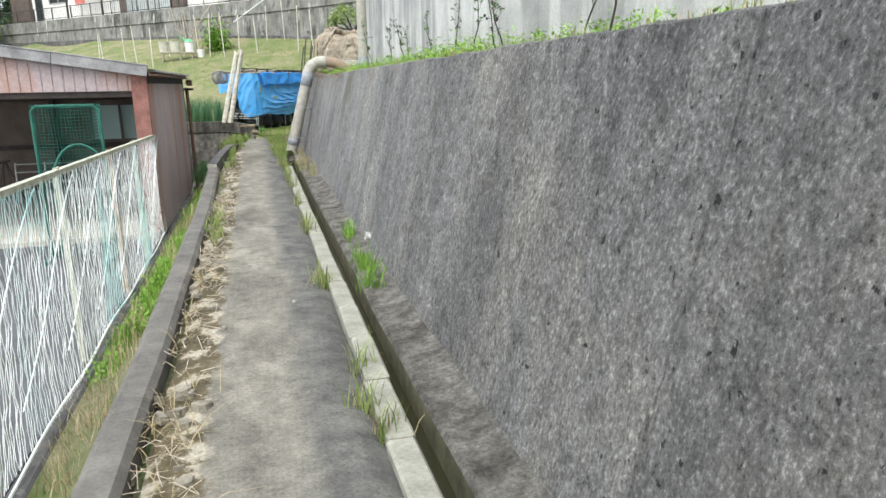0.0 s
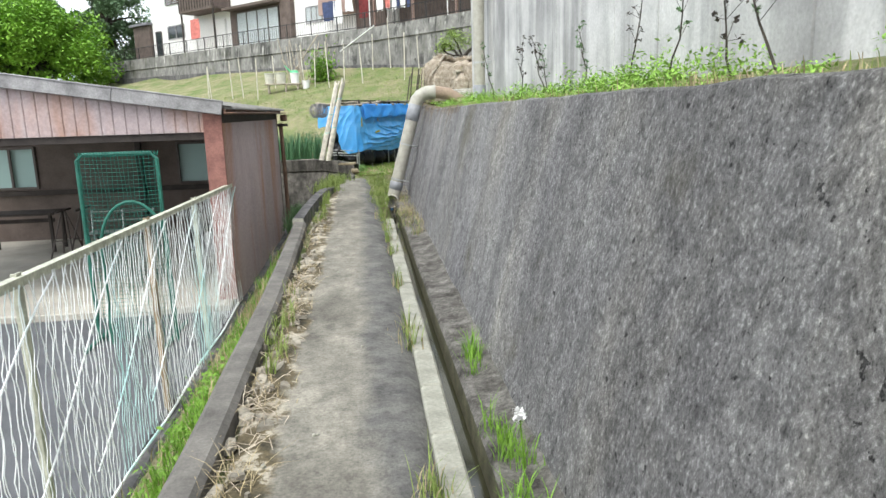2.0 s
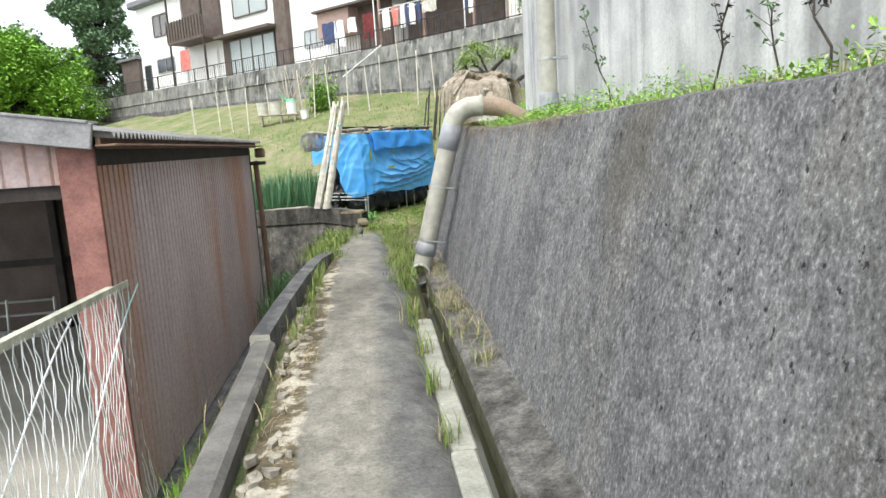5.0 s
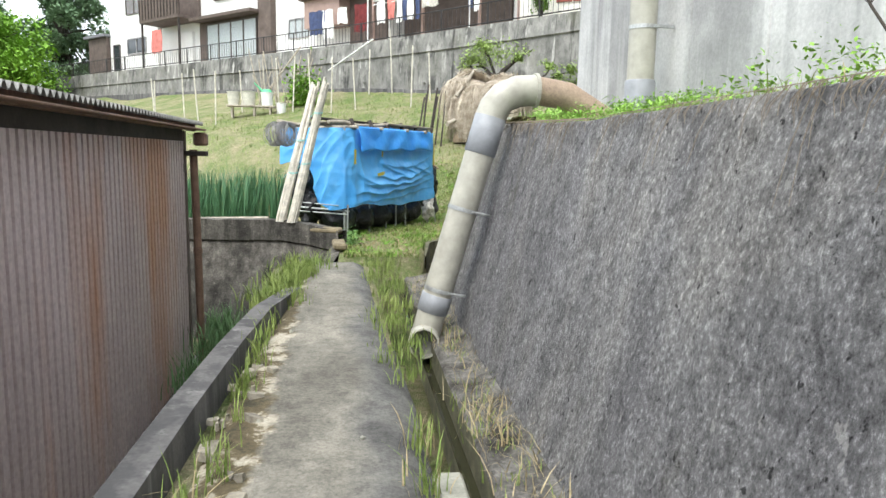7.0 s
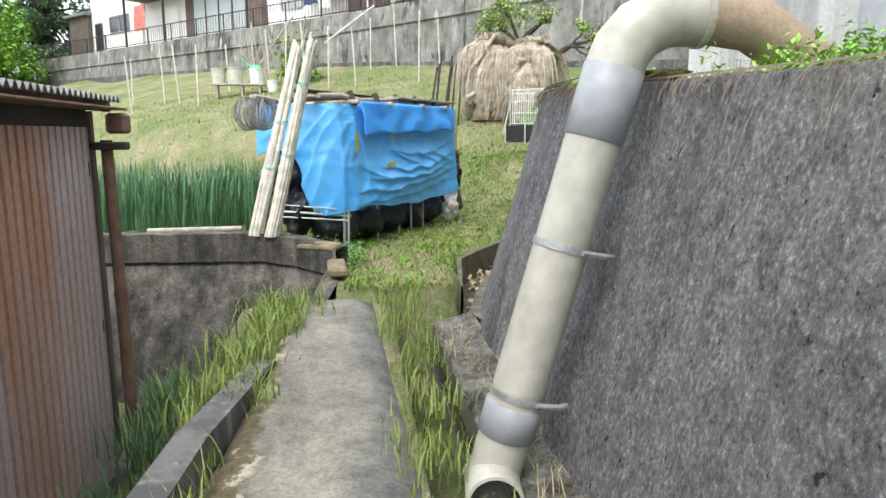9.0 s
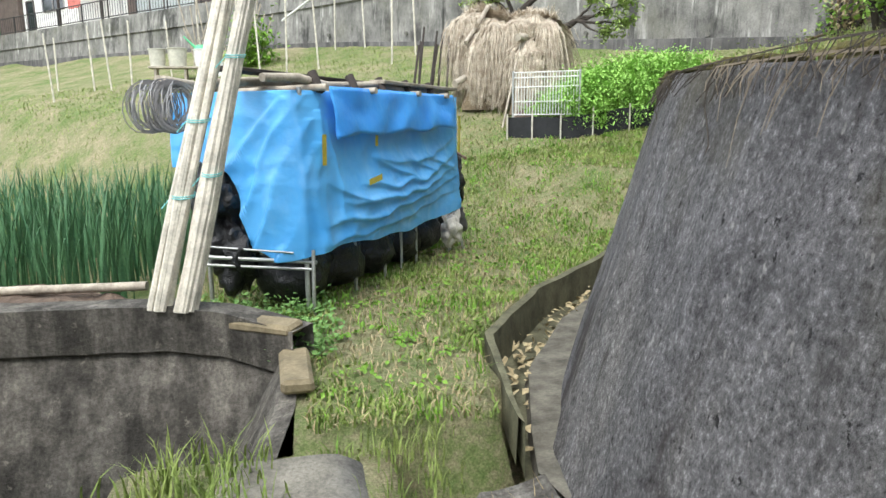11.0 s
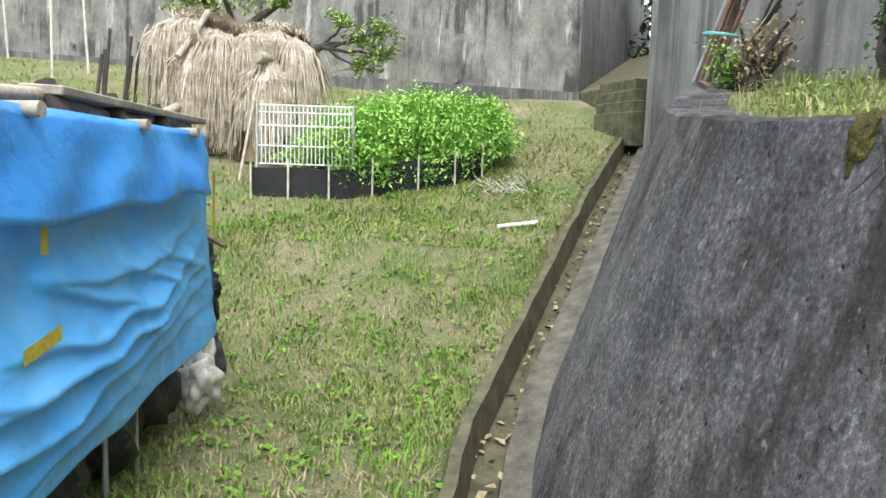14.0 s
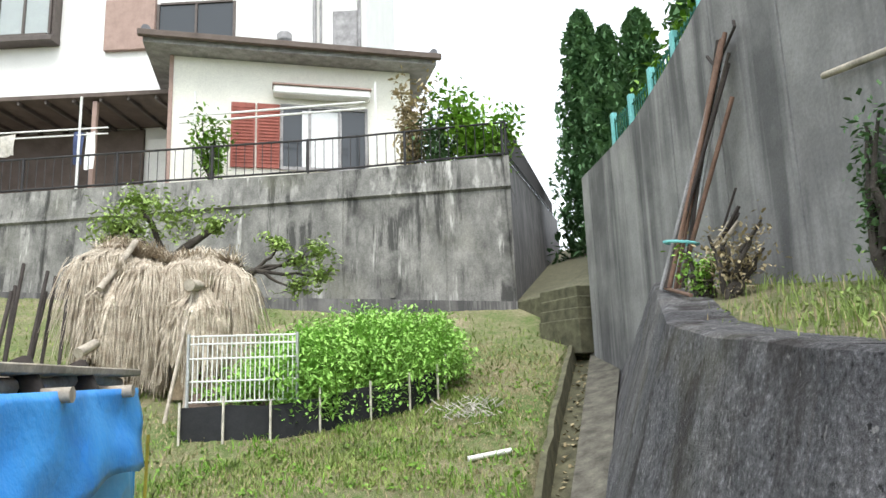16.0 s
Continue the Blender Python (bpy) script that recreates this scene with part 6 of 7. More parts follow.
# ---- bean poles, buckets ----
def far_garden():
    t = empty("bucket_stand", (-3.3, 32.6, land(-3.3, 32.6)), label="low rough bench carrying old plastic buckets", category="bench")
    bx, by = -3.0, 32.6
    z = land(bx, by)
    box("top", pose(bx, by, z + 0.3), 1.5, 0.4, 0.05, M["log"], t, 0.006)
    for dx in (-0.6, 0.1, 0.6):
        box("leg", pose(bx + dx, by, z - 0.05), 0.06, 0.3, 0.36, M["log"], t, 0.005)
    for k, (dx, r, h, mt) in enumerate(((-0.55, 0.2, 0.42, "bucket"), (-0.08, 0.23, 0.44, "bucket"), (0.5, 0.2, 0.42, "white"), (0.95, 0.16, 0.35, "white"))):
        p = (bx + dx, by, z + (0.35 if k < 3 else 0.1))
        b = empty("bucket", p, label="old pale plastic bucket on the bench", category="bucket", group="buckets on the bench")
        tube("body", [(p[0], p[1], p[2]), (p[0], p[1], p[2] + h)], [r * 0.85, r], M[mt], b, 20)
        tube("rim", [(p[0], p[1], p[2] + h - 0.02), (p[0], p[1], p[2] + h)], [r * 1.08, r * 1.08], M[mt], b, 20)
        if k == 2:
            tube("lid", [(p[0], p[1], p[2] + h), (p[0], p[1], p[2] + h + 0.1)], [r * 0.9, r * 0.6], M["greenplastic"], b, 16)
            tube("spout", [(p[0] - 0.1, p[1], p[2] + h), (p[0] - 0.4, p[1], p[2] + h + 0.3)], [0.04, 0.02], M["greenplastic"], b, 8)
    for k in range(16):
        x = -6.5 + k * 0.62 + random.uniform(-0.2, 0.2)
        y = 33.2 + random.uniform(-1.5, 1.8) - 0.12 * k
        z = land(x, y)
        h = random.uniform(1.3, 2.1)
        o = tube("bean_pole", [(x, y, z - 0.05), (x + random.uniform(-0.12, 0.12), y, z + h)], 0.022, M["bamboo"], None, 6)
        tagged(o, "thin upright bamboo garden pole", "garden pole", group="garden poles on the terrace")
    e = empty("bean_trellis", (-1.9, 34.3, 3), label="tangled trellis of bamboo and branches with climbing leaves", category="trellis")
    V, F = [], []
    for k in range(26):
        x, y = -2.3 + random.uniform(-0.9, 1.3), 33.9 + random.uniform(-0.5, 0.5)
        tube_into(V, F, [(x, y, land(x, y) - 0.05), (x + random.uniform(-0.5, 0.7), y, land(x, y) + random.uniform(1.0, 2.0))], 0.02, 5)
    tube_into(V, F, [(-2.9, 33.9, 3.1), (-1.5, 33.9, 5.0)], 0.03, 6)
    ob_from("sticks", V, F, M["log"], e)
    pts = []
    for _ in range(1500):
        a = rng.normal(0, 1, 3)
        pts.append((-1.35 + a[0] * 0.28, 33.6 + a[1] * 0.28, 3.35 + a[2] * 0.42))
    leaves("leaves", pts, 0.09, M["lush"], e)
    o = tube("rail_pipe", [far_point(13.6, -0.4, 4.35), far_point(11.6, -0.2, 5.3)], 0.03, M["white"], None, 8)
    tagged(o, "white tube leaning on the retaining wall", "tube")


far_garden()


# ---- houses on the terrace ----
def fbox(name, s0, s1, o0, o1, z0, z1, mat, parent, bevel=0.01):
    """A box laid along the far wall: from s0 to s1, off o0 to o1, z0 to z1."""
    c = far_point((s0 + s1) / 2, (o0 + o1) / 2)
    return box(name, pose(c.x, c.y, z0, 0, 0, 135), abs(s1 - s0), abs(o1 - o0), z1 - z0, mat, parent, bevel)


def fwindow(par, s0, s1, z0, z1, off, panes=2, curtain="curtain", frame_mat="frame", glass="glass"):
    w = new("window")
    attach(w, par)
    n = panes
    for k in range(n + 1):
        s = lerp(s0, s1, k / n)
        fbox("frame", s - 0.03, s + 0.03, off - 0.05, off + 0.03, z0, z1, M[frame_mat], w, 0.004)
    for z in (z0 - 0.03, z1 - 0.03):
        fbox("frame", s0 - 0.05, s1 + 0.05, off - 0.055, off + 0.03, z, z + 0.06, M[frame_mat], w, 0.004)
    p = [far_point(s0, off - 0.015, z0), far_point(s1, off - 0.015, z0), far_point(s1, off - 0.015, z1), far_point(s0, off - 0.015, z1)]
    ob_from("pane", p, [(0, 1, 2, 3)], M[glass], w)
    if curtain:
        us = np.linspace(s0, s1, 40)
        lo = [far_point(s, off - 0.003 + 0.002 * math.sin(s * 40), z0) for s in us]
        hi = [far_point(s, off - 0.003 + 0.002 * math.sin(s * 40), z1) for s in us]
        loft("curtain", [lo, hi], M[curtain], w)
    return w


def tiled_roof(par, s0, s1, o0, o1, z0, z1, mat):
    """A lean-to roof rising from o0 to o1 with tile courses and rolls."""
    n = int(abs(s1 - s0) / 0.26)
    V, F = [], []
    rows = 9
    cols = n * 4
    for r in range(rows + 1):
        for c in range(cols + 1):
            t = r / rows
            s = lerp(s0, s1, c / cols)
            w = 0.035 * abs(math.sin(math.pi * c / 4))
            V.append(far_point(s, lerp(o0, o1, t), lerp(z0, z1, t) + w))
    m = cols + 1
    for r in range(rows):
        for c in range(cols):
            F.append((r * m + c, r * m + c + 1, (r + 1) * m + c + 1, (r + 1) * m + c))
    return ob_from("roof", V, F, mat, par)


def corner_house():
    h = empty("corner_house", far_point(5, 3.5, 5.35), label="two-storey white rendered house with a tiled lean-to wing", category="house")
    fbox("wall", 2.95, 13.3, 3.5, 10.5, 5.3, 16.6, M["plaster"], h)
    c = far_point(8.1, 7.0)
    box("roof", pose(c.x, c.y, 16.6, 0, 0, 135), 11.6, 8.2, 0.5, M["tile"], h, 0.1)
    # upper windows
    fwindow(h, 8.1, 6.2, 9.9, 11.05, 3.5, 2, None, "frame", "darkglass")
    fbox("shutter_box", 8.15, 9.4, 3.38, 3.5, 9.85, 11.2, M["tanshutter"], h)
    fwindow(h, 12.6, 10.65, 10.25, 11.6, 3.2, 3, "curtain")
    fbox("bay", 10.55, 12.7, 3.12, 3.5, 10.08, 10.22, M["frame"], h)
    fbox("bay", 10.55, 12.7, 3.1, 3.5, 11.6, 11.75, M["frame"], h)
    fbox("bay_side", 10.56, 10.62, 3.2, 3.5, 10.2, 11.6, M["frame"], h)
    # wing
    A = far_point(6.62, 1.1)
    B = far_point(1.84, 2.5)
    u = (B - A).normalized()
    nb = Vector((-u.y, u.x, 0))
    L = (B - A).length
    yaw = math.degrees(math.atan2(u.y, u.x))
    def wb(name, x0, x1, y0, y1, z0, z1, mat, bevel=0.006):
        p = A + u * ((x0 + x1) / 2) + nb * ((y0 + y1) / 2)
        return box(name, pose(p.x, p.y, z0, 0, 0, yaw), x1 - x0, y1 - y0, z1 - z0, mat, h, bevel)
    wb("wing_wall", 0, L, 0, 2.8, 5.3, 8.45, M["beige"])
    wb("corner_post", -0.05, 0.03, -0.03, 0.06, 5.3, 8.45, M["tanshutter"])
    V, F = [], []
    rows, cols = 6, 96
    for r in range(rows + 1):
        for k in range(cols + 1):
            t = r / rows
            p = A + u * lerp(-0.55, L + 0.55, k / cols) + nb * lerp(-0.55, 2.9, t)
            V.append(p + Vector((0, 0, lerp(8.66, 9.5, t) + 0.04 * abs(math.sin(math.pi * k / 4)) + (0.02 if r else 0))))
    m = cols + 1
    F = [(r * m + k, r * m + k + 1, (r + 1) * m + k + 1, (r + 1) * m + k) for r in range(rows) for k in range(cols)]
    ob_from("wing_roof", V, F, M["tile"], h)
    wb("soffit", -0.5, L + 0.5, -0.5, 2.8, 8.46, 8.6, M["fascia"])
    wb("gutter", -0.58, L + 0.58, -0.66, -0.54, 8.54, 8.66, M["brownclad"])
    for k in range(4):
        p = A + u * (-0.45 + 0.02 * k) + nb * (-0.5 + k * 0.7)
        tube("ridge_tile", [p + Vector((0, 0, 8.74 + 0.2 * k)), p + nb * 0.3 + Vector((0, 0, 8.82 + 0.2 * k))], 0.09, M["tile"], h, 10)
        q = A + u * (L + 0.45) + nb * (-0.5 + k * 0.7)
        tube("ridge_tile", [q + Vector((0, 0, 8.74 + 0.2 * k)), q + nb * 0.3 + Vector((0, 0, 8.82 + 0.2 * k))], 0.09, M["tile"], h, 10)
    w = new("window")
    attach(w, h)
    def wp(name, x0, x1, y0, y1, z0, z1, mat):
        o = wb(name, x0, x1, y0, y1, z0, z1, mat, 0.004)
        attach(o, w)
        return o
    for x in (2.2, 2.78, 3.4, 3.98):
        wp("frame", x - 0.03, x + 0.03, -0.05, 0.02, 6.1, 7.5, M["fascia"])
    for z in (6.08, 7.45):
        wp("frame", 2.17, 4.01, -0.055, 0.02, z, z + 0.07, M["fascia"])
    wp("pane", 2.2, 3.98, -0.012, -0.006, 6.15, 7.45, M["darkglass"])
    wp("curtain", 2.62, 3.45, -0.02, -0.014, 6.15, 7.4, M["curtain"])
    wb("awning", 2.02, 4.05, -0.3, 0.0, 7.66, 7.84, M["white"], 0.03)
    wb("awning_edge", 2.0, 4.07, -0.33, 0.0, 7.84, 7.88, M["tanshutter"])
    for k in range(2):
        wb("shutter", 1.18 + k * 0.52, 1.66 + k * 0.5, -0.06, 0.0, 6.1, 7.5, M["shutter"])
        V, F = [], []
        for z in np.arange(6.2, 7.4, 0.07):
            p = A + u * (1.22 + k * 0.52) - nb * 0.065 + Vector((0, 0, z))
            tube_into(V, F, [p, p + u * 0.4], 0.012, 4)
        ob_from("slats", V, F, M["shutter"], h)
    # porch left of the wing
    fbox("porch_roof", 6.9, 13.6, 1.6, 3.55, 7.85, 7.95, M["brownclad"], h)
    fbox("porch_back", 8.3, 13.3, 3.42, 3.52, 5.3, 7.8, M["brownclad"], h)
    for s in np.arange(7.2, 13.4, 0.6):
        fbox("porch_rafter", s - 0.03, s + 0.03, 1.65, 3.45, 7.76, 7.85, M["frame"], h)
    for s in (8.55, 11.0, 13.4):
        fbox("porch_post", s - 0.05, s + 0.05, 1.7, 1.8, 5.3, 7.8, M["tanshutter"], h)
    fbox("porch_panel", 7.1, 8.15, 3.3, 3.42, 5.4, 7.5, M["plaster"], h)
    V, F = [], []
    tube_into(V, F, [far_point(4.2, 3.44, 9.3), far_point(4.2, 3.44, 12.3)], 0.05, 8)
    tube_into(V, F, [far_point(4.05, 3.44, 9.3), far_point(4.05, 3.44, 12.3)], 0.03, 8)
    tube_into(V, F, [far_point(3.1, 3.4, 9.3), far_point(3.1, 3.4, 11.0), far_point(3.3, 3.4, 11.25), far_point(3.7, 3.4, 11.3)], 0.045, 8)
    ob_from("wall_pipes", V, F, M["fascia"], h)
    fbox("small_window", 3.15, 3.75, 3.42, 3.5, 9.4, 10.6, M["fascia"], h)
    fbox("vent_hood", 4.75, 5.1, 3.25, 3.5, 9.8, 10.1, M["fascia"], h, 0.08)


corner_house()


def row_houses():
    a = empty("row_house", far_point(17, 2.2, 5.2), label="white rendered terraced house with dark shutters and awnings", category="house")
    fbox("wall", 13.35, 20.3, 2.6, 9, 5.1, 11.4, M["plaster"], a)
    fbox("dark_panel", 13.4, 15.4, 2.5, 2.62, 5.2, 7.9, M["brownclad"], a)
    fbox("awning", 15.4, 17.45, 1.9, 2.6, 6.5, 7.6, M["tanshutter"], a)
    fbox("porch_roof", 13.3, 17.6, 1.7, 2.65, 7.6, 7.7, M["brownclad"], a)
    fwindow(a, 19.2, 17.95, 6.35, 7.15, 2.6, 3, "curtain", "fascia")
    fwindow(a, 19.2, 17.6, 9.0, 10.2, 2.6, 2, None, "frame", "darkglass")
    fbox("dark_edge", 20.1, 21.0, 2.3, 2.8, 5.1, 11.0, M["brownclad"], a)
    c = far_point(17, 5.8)
    box("roof", pose(c.x, c.y, 11.4, 0, 0, 135), 7.6, 7.5, 0.45, M["tile"], a, 0.1)
    b = empty("row_house", far_point(25, 2.2, 5.2), label="brown and white terraced house with a timber balcony", category="house")
    fbox("wall", 21.0, 29.3, 2.6, 9, 5.1, 11.4, M["plaster"], b)
    fbox("dark_bay", 20.95, 25.7, 2.45, 2.62, 5.15, 7.6, M["brownclad"], b)
    fbox("dark_bay", 25.75, 29.3, 2.45, 2.62, 7.9, 11.0, M["brownclad"], b)
    fwindow(b, 25.0, 21.2, 5.4, 7.45, 2.4, 4, "curtain")
    fbox("canopy", 20.9, 25.6, 1.8, 2.6, 7.6, 7.75, M["brownclad"], b)
    fbox("white_panel", 26.3, 29.2, 2.42, 2.62, 5.2, 7.3, M["plaster"], b)
    fbox("balcony_floor", 25.7, 29.2, 1.3, 2.6, 7.75, 7.9, M["brownclad"], b)
    fbox("balcony_front", 25.7, 29.2, 1.3, 1.38, 7.9, 8.9, M["brownclad"], b)
    V, F = [], []
    for s in np.arange(25.75, 29.2, 0.28):
        tube_into(V, F, [far_point(s, 1.28, 7.9), far_point(s, 1.28, 8.95)], 0.03, 4)
    for s in (25.8, 29.1):
        tube_into(V, F, [far_point(s, 1.4, 5.2), far_point(s, 1.4, 10.5)], 0.06, 6)
    ob_from("balcony_posts", V, F, M["darkwood"], b)
    fwindow(b, 24.6, 21.8, 8.6, 10.3, 2.55, 2, "curtain")
    c = far_point(25.2, 5.8)
    box("roof", pose(c.x, c.y, 11.4, 0, 0, 135), 9.2, 7.5, 0.45, M["tile"], b, 0.1)
    d = empty("row_house", far_point(32, 2.2, 5.2), label="white rendered end house with a brown lean-to", category="house")
    fbox("wall", 29.35, 34.3, 2.4, 9, 5.1, 10.6, M["plaster"], d)
    fwindow(d, 32.4, 30.5, 6.6, 7.4, 2.4, 2, None, "fascia", "darkglass")
    fwindow(d, 33.9, 33.2, 5.4, 7.2, 2.4, 1, None, "frame", "darkglass")
    fwindow(d, 32.4, 30.8, 8.7, 9.9, 2.4, 2, "maroon")
    fbox("lean_to", 34.35, 36.4, 2.2, 7, 5.0, 7.7, M["brownclad"], d)
    fbox("lean_to_roof", 34.2, 36.6, 2.0, 7.2, 7.7, 7.85, M["tile"], d)
    c = far_point(31.8, 5.8)
    box("roof", pose(c.x, c.y, 10.6, 0, 0, 135), 5.8, 7.5, 0.45, M["tile"], d, 0.1)


row_houses()


def railing():
    par = empty("terrace_railing", far_point(0, 0.22, 5.5), label="dark metal railing along the top of the retaining wall", category="railing")
    top = lambda s: float(np.interp(s, [0, 3, 12, 36], [5.66, 5.5, 5.3, 5.3]))
    V, F = [], []
    for s in np.arange(0.0, 36, 0.165):
        tube_into(V, F, [far_point(s, 0.24, top(s) + 0.08), far_point(s, 0.24, top(s) + 0.66)], 0.009, 4, False)
    tagged(ob_from("balusters", V, F, M["railing"], par), kind="stuff")
    V, F = [], []
    for dz in (0.08, 0.68):
        tube_into(V, F, [far_point(s, 0.24, top(s) + dz) for s in np.linspace(-0.05, 36, 40)], 0.02, 6)
    ob_from("rails", V, F, M["railing"], par)
    for s in np.arange(0, 36.1, 1.8):
        tube("post", [far_point(s, 0.24, top(s) - 0.02), far_point(s, 0.24, top(s) + 0.7)], 0.026, M["railing"], par, 6)
    d = Vector((0.81, 0.588, 0.19))
    c = far_point(-0.05, 0.2, 5.66)
    V, F = [], []
    for t in np.arange(0, 30, 0.07):
        tube_into(V, F, [c + d * t, c + d * t + Vector((0, 0, 0.68))], 0.012, 4, False)
    for dz in (0.08, 0.68):
        tube_into(V, F, [c + Vector((0, 0, dz)), c + d * 30 + Vector((0, 0, dz))], 0.025, 6)
    ob_from("side_railing", V, F, M["railing"], par)
    # laundry poles and washing
    lp = empty("washing_poles", far_point(5, 0.9, 5.4), label="white laundry poles on the terrace", category="laundry pole")
    V, F = [], []
    for z in (6.85, 6.98):
        tube_into(V, F, [far_point(2.6, 0.75, z + 0.1), far_point(6.3, 0.8, z)], 0.022, 6)
        tube_into(V, F, [far_point(8.0, 1.3, z + 0.05), far_point(13, 1.3, z)], 0.018, 6)
    for s in (2.4, 6.0, 8.3, 12.8):
        tube_into(V, F, [far_point(s, 0.8, 5.35), far_point(s, 0.8, 7.5)], 0.025, 6)
    ob_from("poles", V, F, M["white"], lp)
    cl = [("whitebag", 10.3, 0.7, 0.45), ("white", 11.2, 0.3, 0.8), ("navy", 10.85, 0.2, 0.8), ("white", 11.7, 0.25, 0.85), ("navy", 11.45, 0.18, 0.8), ("pink", 12.1, 0.35, 0.7), ("navy", 8.6, 0.2, 0.7), ("white", 8.35, 0.2, 0.8), ("white", 12.6, 0.4, 0.8), ("maroon", 13.6, 0.7, 1.0), ("white", 14.6, 0.5, 0.6), ("pink", 27.6, 0.9, 1.1), ("navy", 16.0, 0.9, 0.9), ("white", 15.4, 0.6, 1.1)]
    for i, (mt, s, w, hgt) in enumerate(cl):
        us = np.linspace(s - w / 2, s + w / 2, 14)
        ztop = 6.95 if s < 20 else 7.3
        rows = []
        for t in np.linspace(0, 1, 8):
            rows.append([far_point(u, 1.28 + 0.03 * math.sin(u * 30 + i) * t + 0.02 * math.sin(t * 5 + u * 9), ztop - hgt * t + 0.02 * math.sin(u * 14 + i)) for u in us])
        o = loft("washing", rows, M[mt])
        o.modifiers.new("thickness", "SOLIDIFY").thickness = 0.01
        tagged(o, "piece of washing hung out on the terrace line", "laundry", group="washing on the line")


railing()


def shrub(name, c, r, n, size, mat, label, stems=5, cat="shrub"):
    e = empty(name, c, label=label, category=cat)
    V, F = [], []
    c = Vector(c)
    pts = []
    tips = []
    for k in range(stems):
        t = c + Vector((rng.normal(0, r[0] * 0.5), rng.normal(0, r[1] * 0.5), r[2] * rng.uniform(0.9, 1.9)))
        limb(V, F, c, t, 0.03, 0.008, 0.04)
        tips.append(t)
    for k in range(n):
        t = tips[k % stems]
        q = c.lerp(t, rng.uniform(0.35, 1.05))
        pts.append((q.x + rng.normal(0, r[0] * 0.3), q.y + rng.normal(0, r[1] * 0.3), q.z + rng.normal(0, r[2] * 0.2)))
    ob_from("stems", V, F, M["bark"], e)
    leaves("leaves", pts, size, mat, e, 0.2, 1.8)
    return e


shrub("garden_shrub", far_point(1.7, 0.9, 5.35), (0.35, 0.35, 1.1), 1500, 0.07, M["drygrass"], "tall thin olive shrub behind the railing", 6)
shrub("garden_shrub", far_point(1.2, 0.8, 5.35), (0.5, 0.4, 0.8), 1800, 0.06, M["treedark"], "dark green garden shrub behind the railing", 8)
shrub("garden_shrub", far_point(0.4, 0.8, 5.35), (0.7, 0.5, 0.95), 2600, 0.08, M["treelight"], "leafy green garden shrub behind the railing", 9)
shrub("garden_shrub", far_point(5.55, 0.6, 5.4), (0.3, 0.2, 0.75), 700, 0.07, M["lush"], "small green potted shrub behind the railing", 5)


# ---- trees ----
def tree(c, h, r, n, size, mat, label, seed, trunk=0.25):
    e = empty("tree", c, label=label, category="tree", group="trees at the edge of the garden")
    r2 = random.Random(seed)
    V, F = [], []
    c = Vector(c)
    crown = c + Vector((0, 0, h * 0.4))
    tube_into(V, F, [c, c + Vector((0.1, 0, h * 0.25)), crown, c + Vector((0, 0.1, h * 0.7))], [trunk, trunk * 0.8, trunk * 0.55, trunk * 0.2], 8)
    blobs = []
    for k in range(80):
        a, el = r2.uniform(0, 6.28), r2.uniform(-0.8, 1.3)
        rad = r2.uniform(0.45, 1.0)
        p = c + Vector((math.cos(a) * math.cos(el) * r * rad, math.sin(a) * math.cos(el) * r * rad, h * 0.42 + math.sin(el) * h * 0.55 * rad))
        tube_into(V, F, [crown, crown.lerp(p, 0.6) + Vector((0, 0, 0.2)), p], [trunk * 0.35, trunk * 0.18, 0.02], 5)
        blobs.append((p, r * r2.uniform(0.24, 0.42)))
    ob_from("trunk_and_limbs", V, F, M["bark"], e, True)
    pts = []
    for k in range(n):
        p, br = blobs[k % len(blobs)]
        v = rng.normal(0, 1, 3)
        v *= br * rng.uniform(0.3, 1.0) ** 0.5 / np.linalg.norm(v)
        pts.append((p.x + v[0], p.y + v[1], p.z + v[2] * 0.75))
    leaves("leaves", pts, size, mat, e, 0.1, 1.5)


tree((-19.2, 47.5, 2.9), 5.9, 3.7, 34000, 0.15, M["treelight"], "broad round tree with fresh yellow-green leaves", 1)
tree((-25.0, 46.0, 2.9), 5.8, 4.5, 30000, 0.16, M["treelight"], "broad round tree with fresh yellow-green leaves", 2)
tree((-23.5, 57.0, 3.5), 7.6, 3.2, 26000, 0.18, M["fartree"], "tall dark evergreen tree behind the garden", 3, 0.3)
tree((-30.0, 60.0, 3.5), 7.2, 3.6, 24000, 0.19, M["fartree"], "tall dark evergreen tree behind the garden", 4, 0.3)
tree((-18.2, 58.0, 3.5), 13.0, 2.9, 34000, 0.17, M["fartree"], "tall dark evergreen tree behind the garden", 5, 0.35)
tree((-39.0, 58.0, 3.5), 7.0, 5.0, 24000, 0.2, M["fartree"], "tall dark evergreen tree behind the garden", 6, 0.35)


def conifer(c, h, r, seed):
    e = empty("conifer", c, label="dense dark conifer behind the wall-top fence", category="conifer", group="conifers above the wall")
    c = Vector(c)
    tube("trunk", [c, c + Vector((0, 0, h * 0.95))], [0.12, 0.02], M["bark"], e, 7)
    pts = []
    for k in range(9000):
        t = rng.uniform(0.02, 1) ** 0.8
        a = rng.uniform(0, 6.28)
        rr = r * (1 - t) ** 0.45 * rng.uniform(0.3, 1.0) * (0.85 + 0.22 * math.sin(a * 5 + t * 23 + seed))
        pts.append((c.x + math.cos(a) * rr, c.y + math.sin(a) * rr, c.z + h * t))
    leaves("needle_sprays", pts, 0.05 + 0.011 * h, M["conifer"], e, -0.5, 2.2)


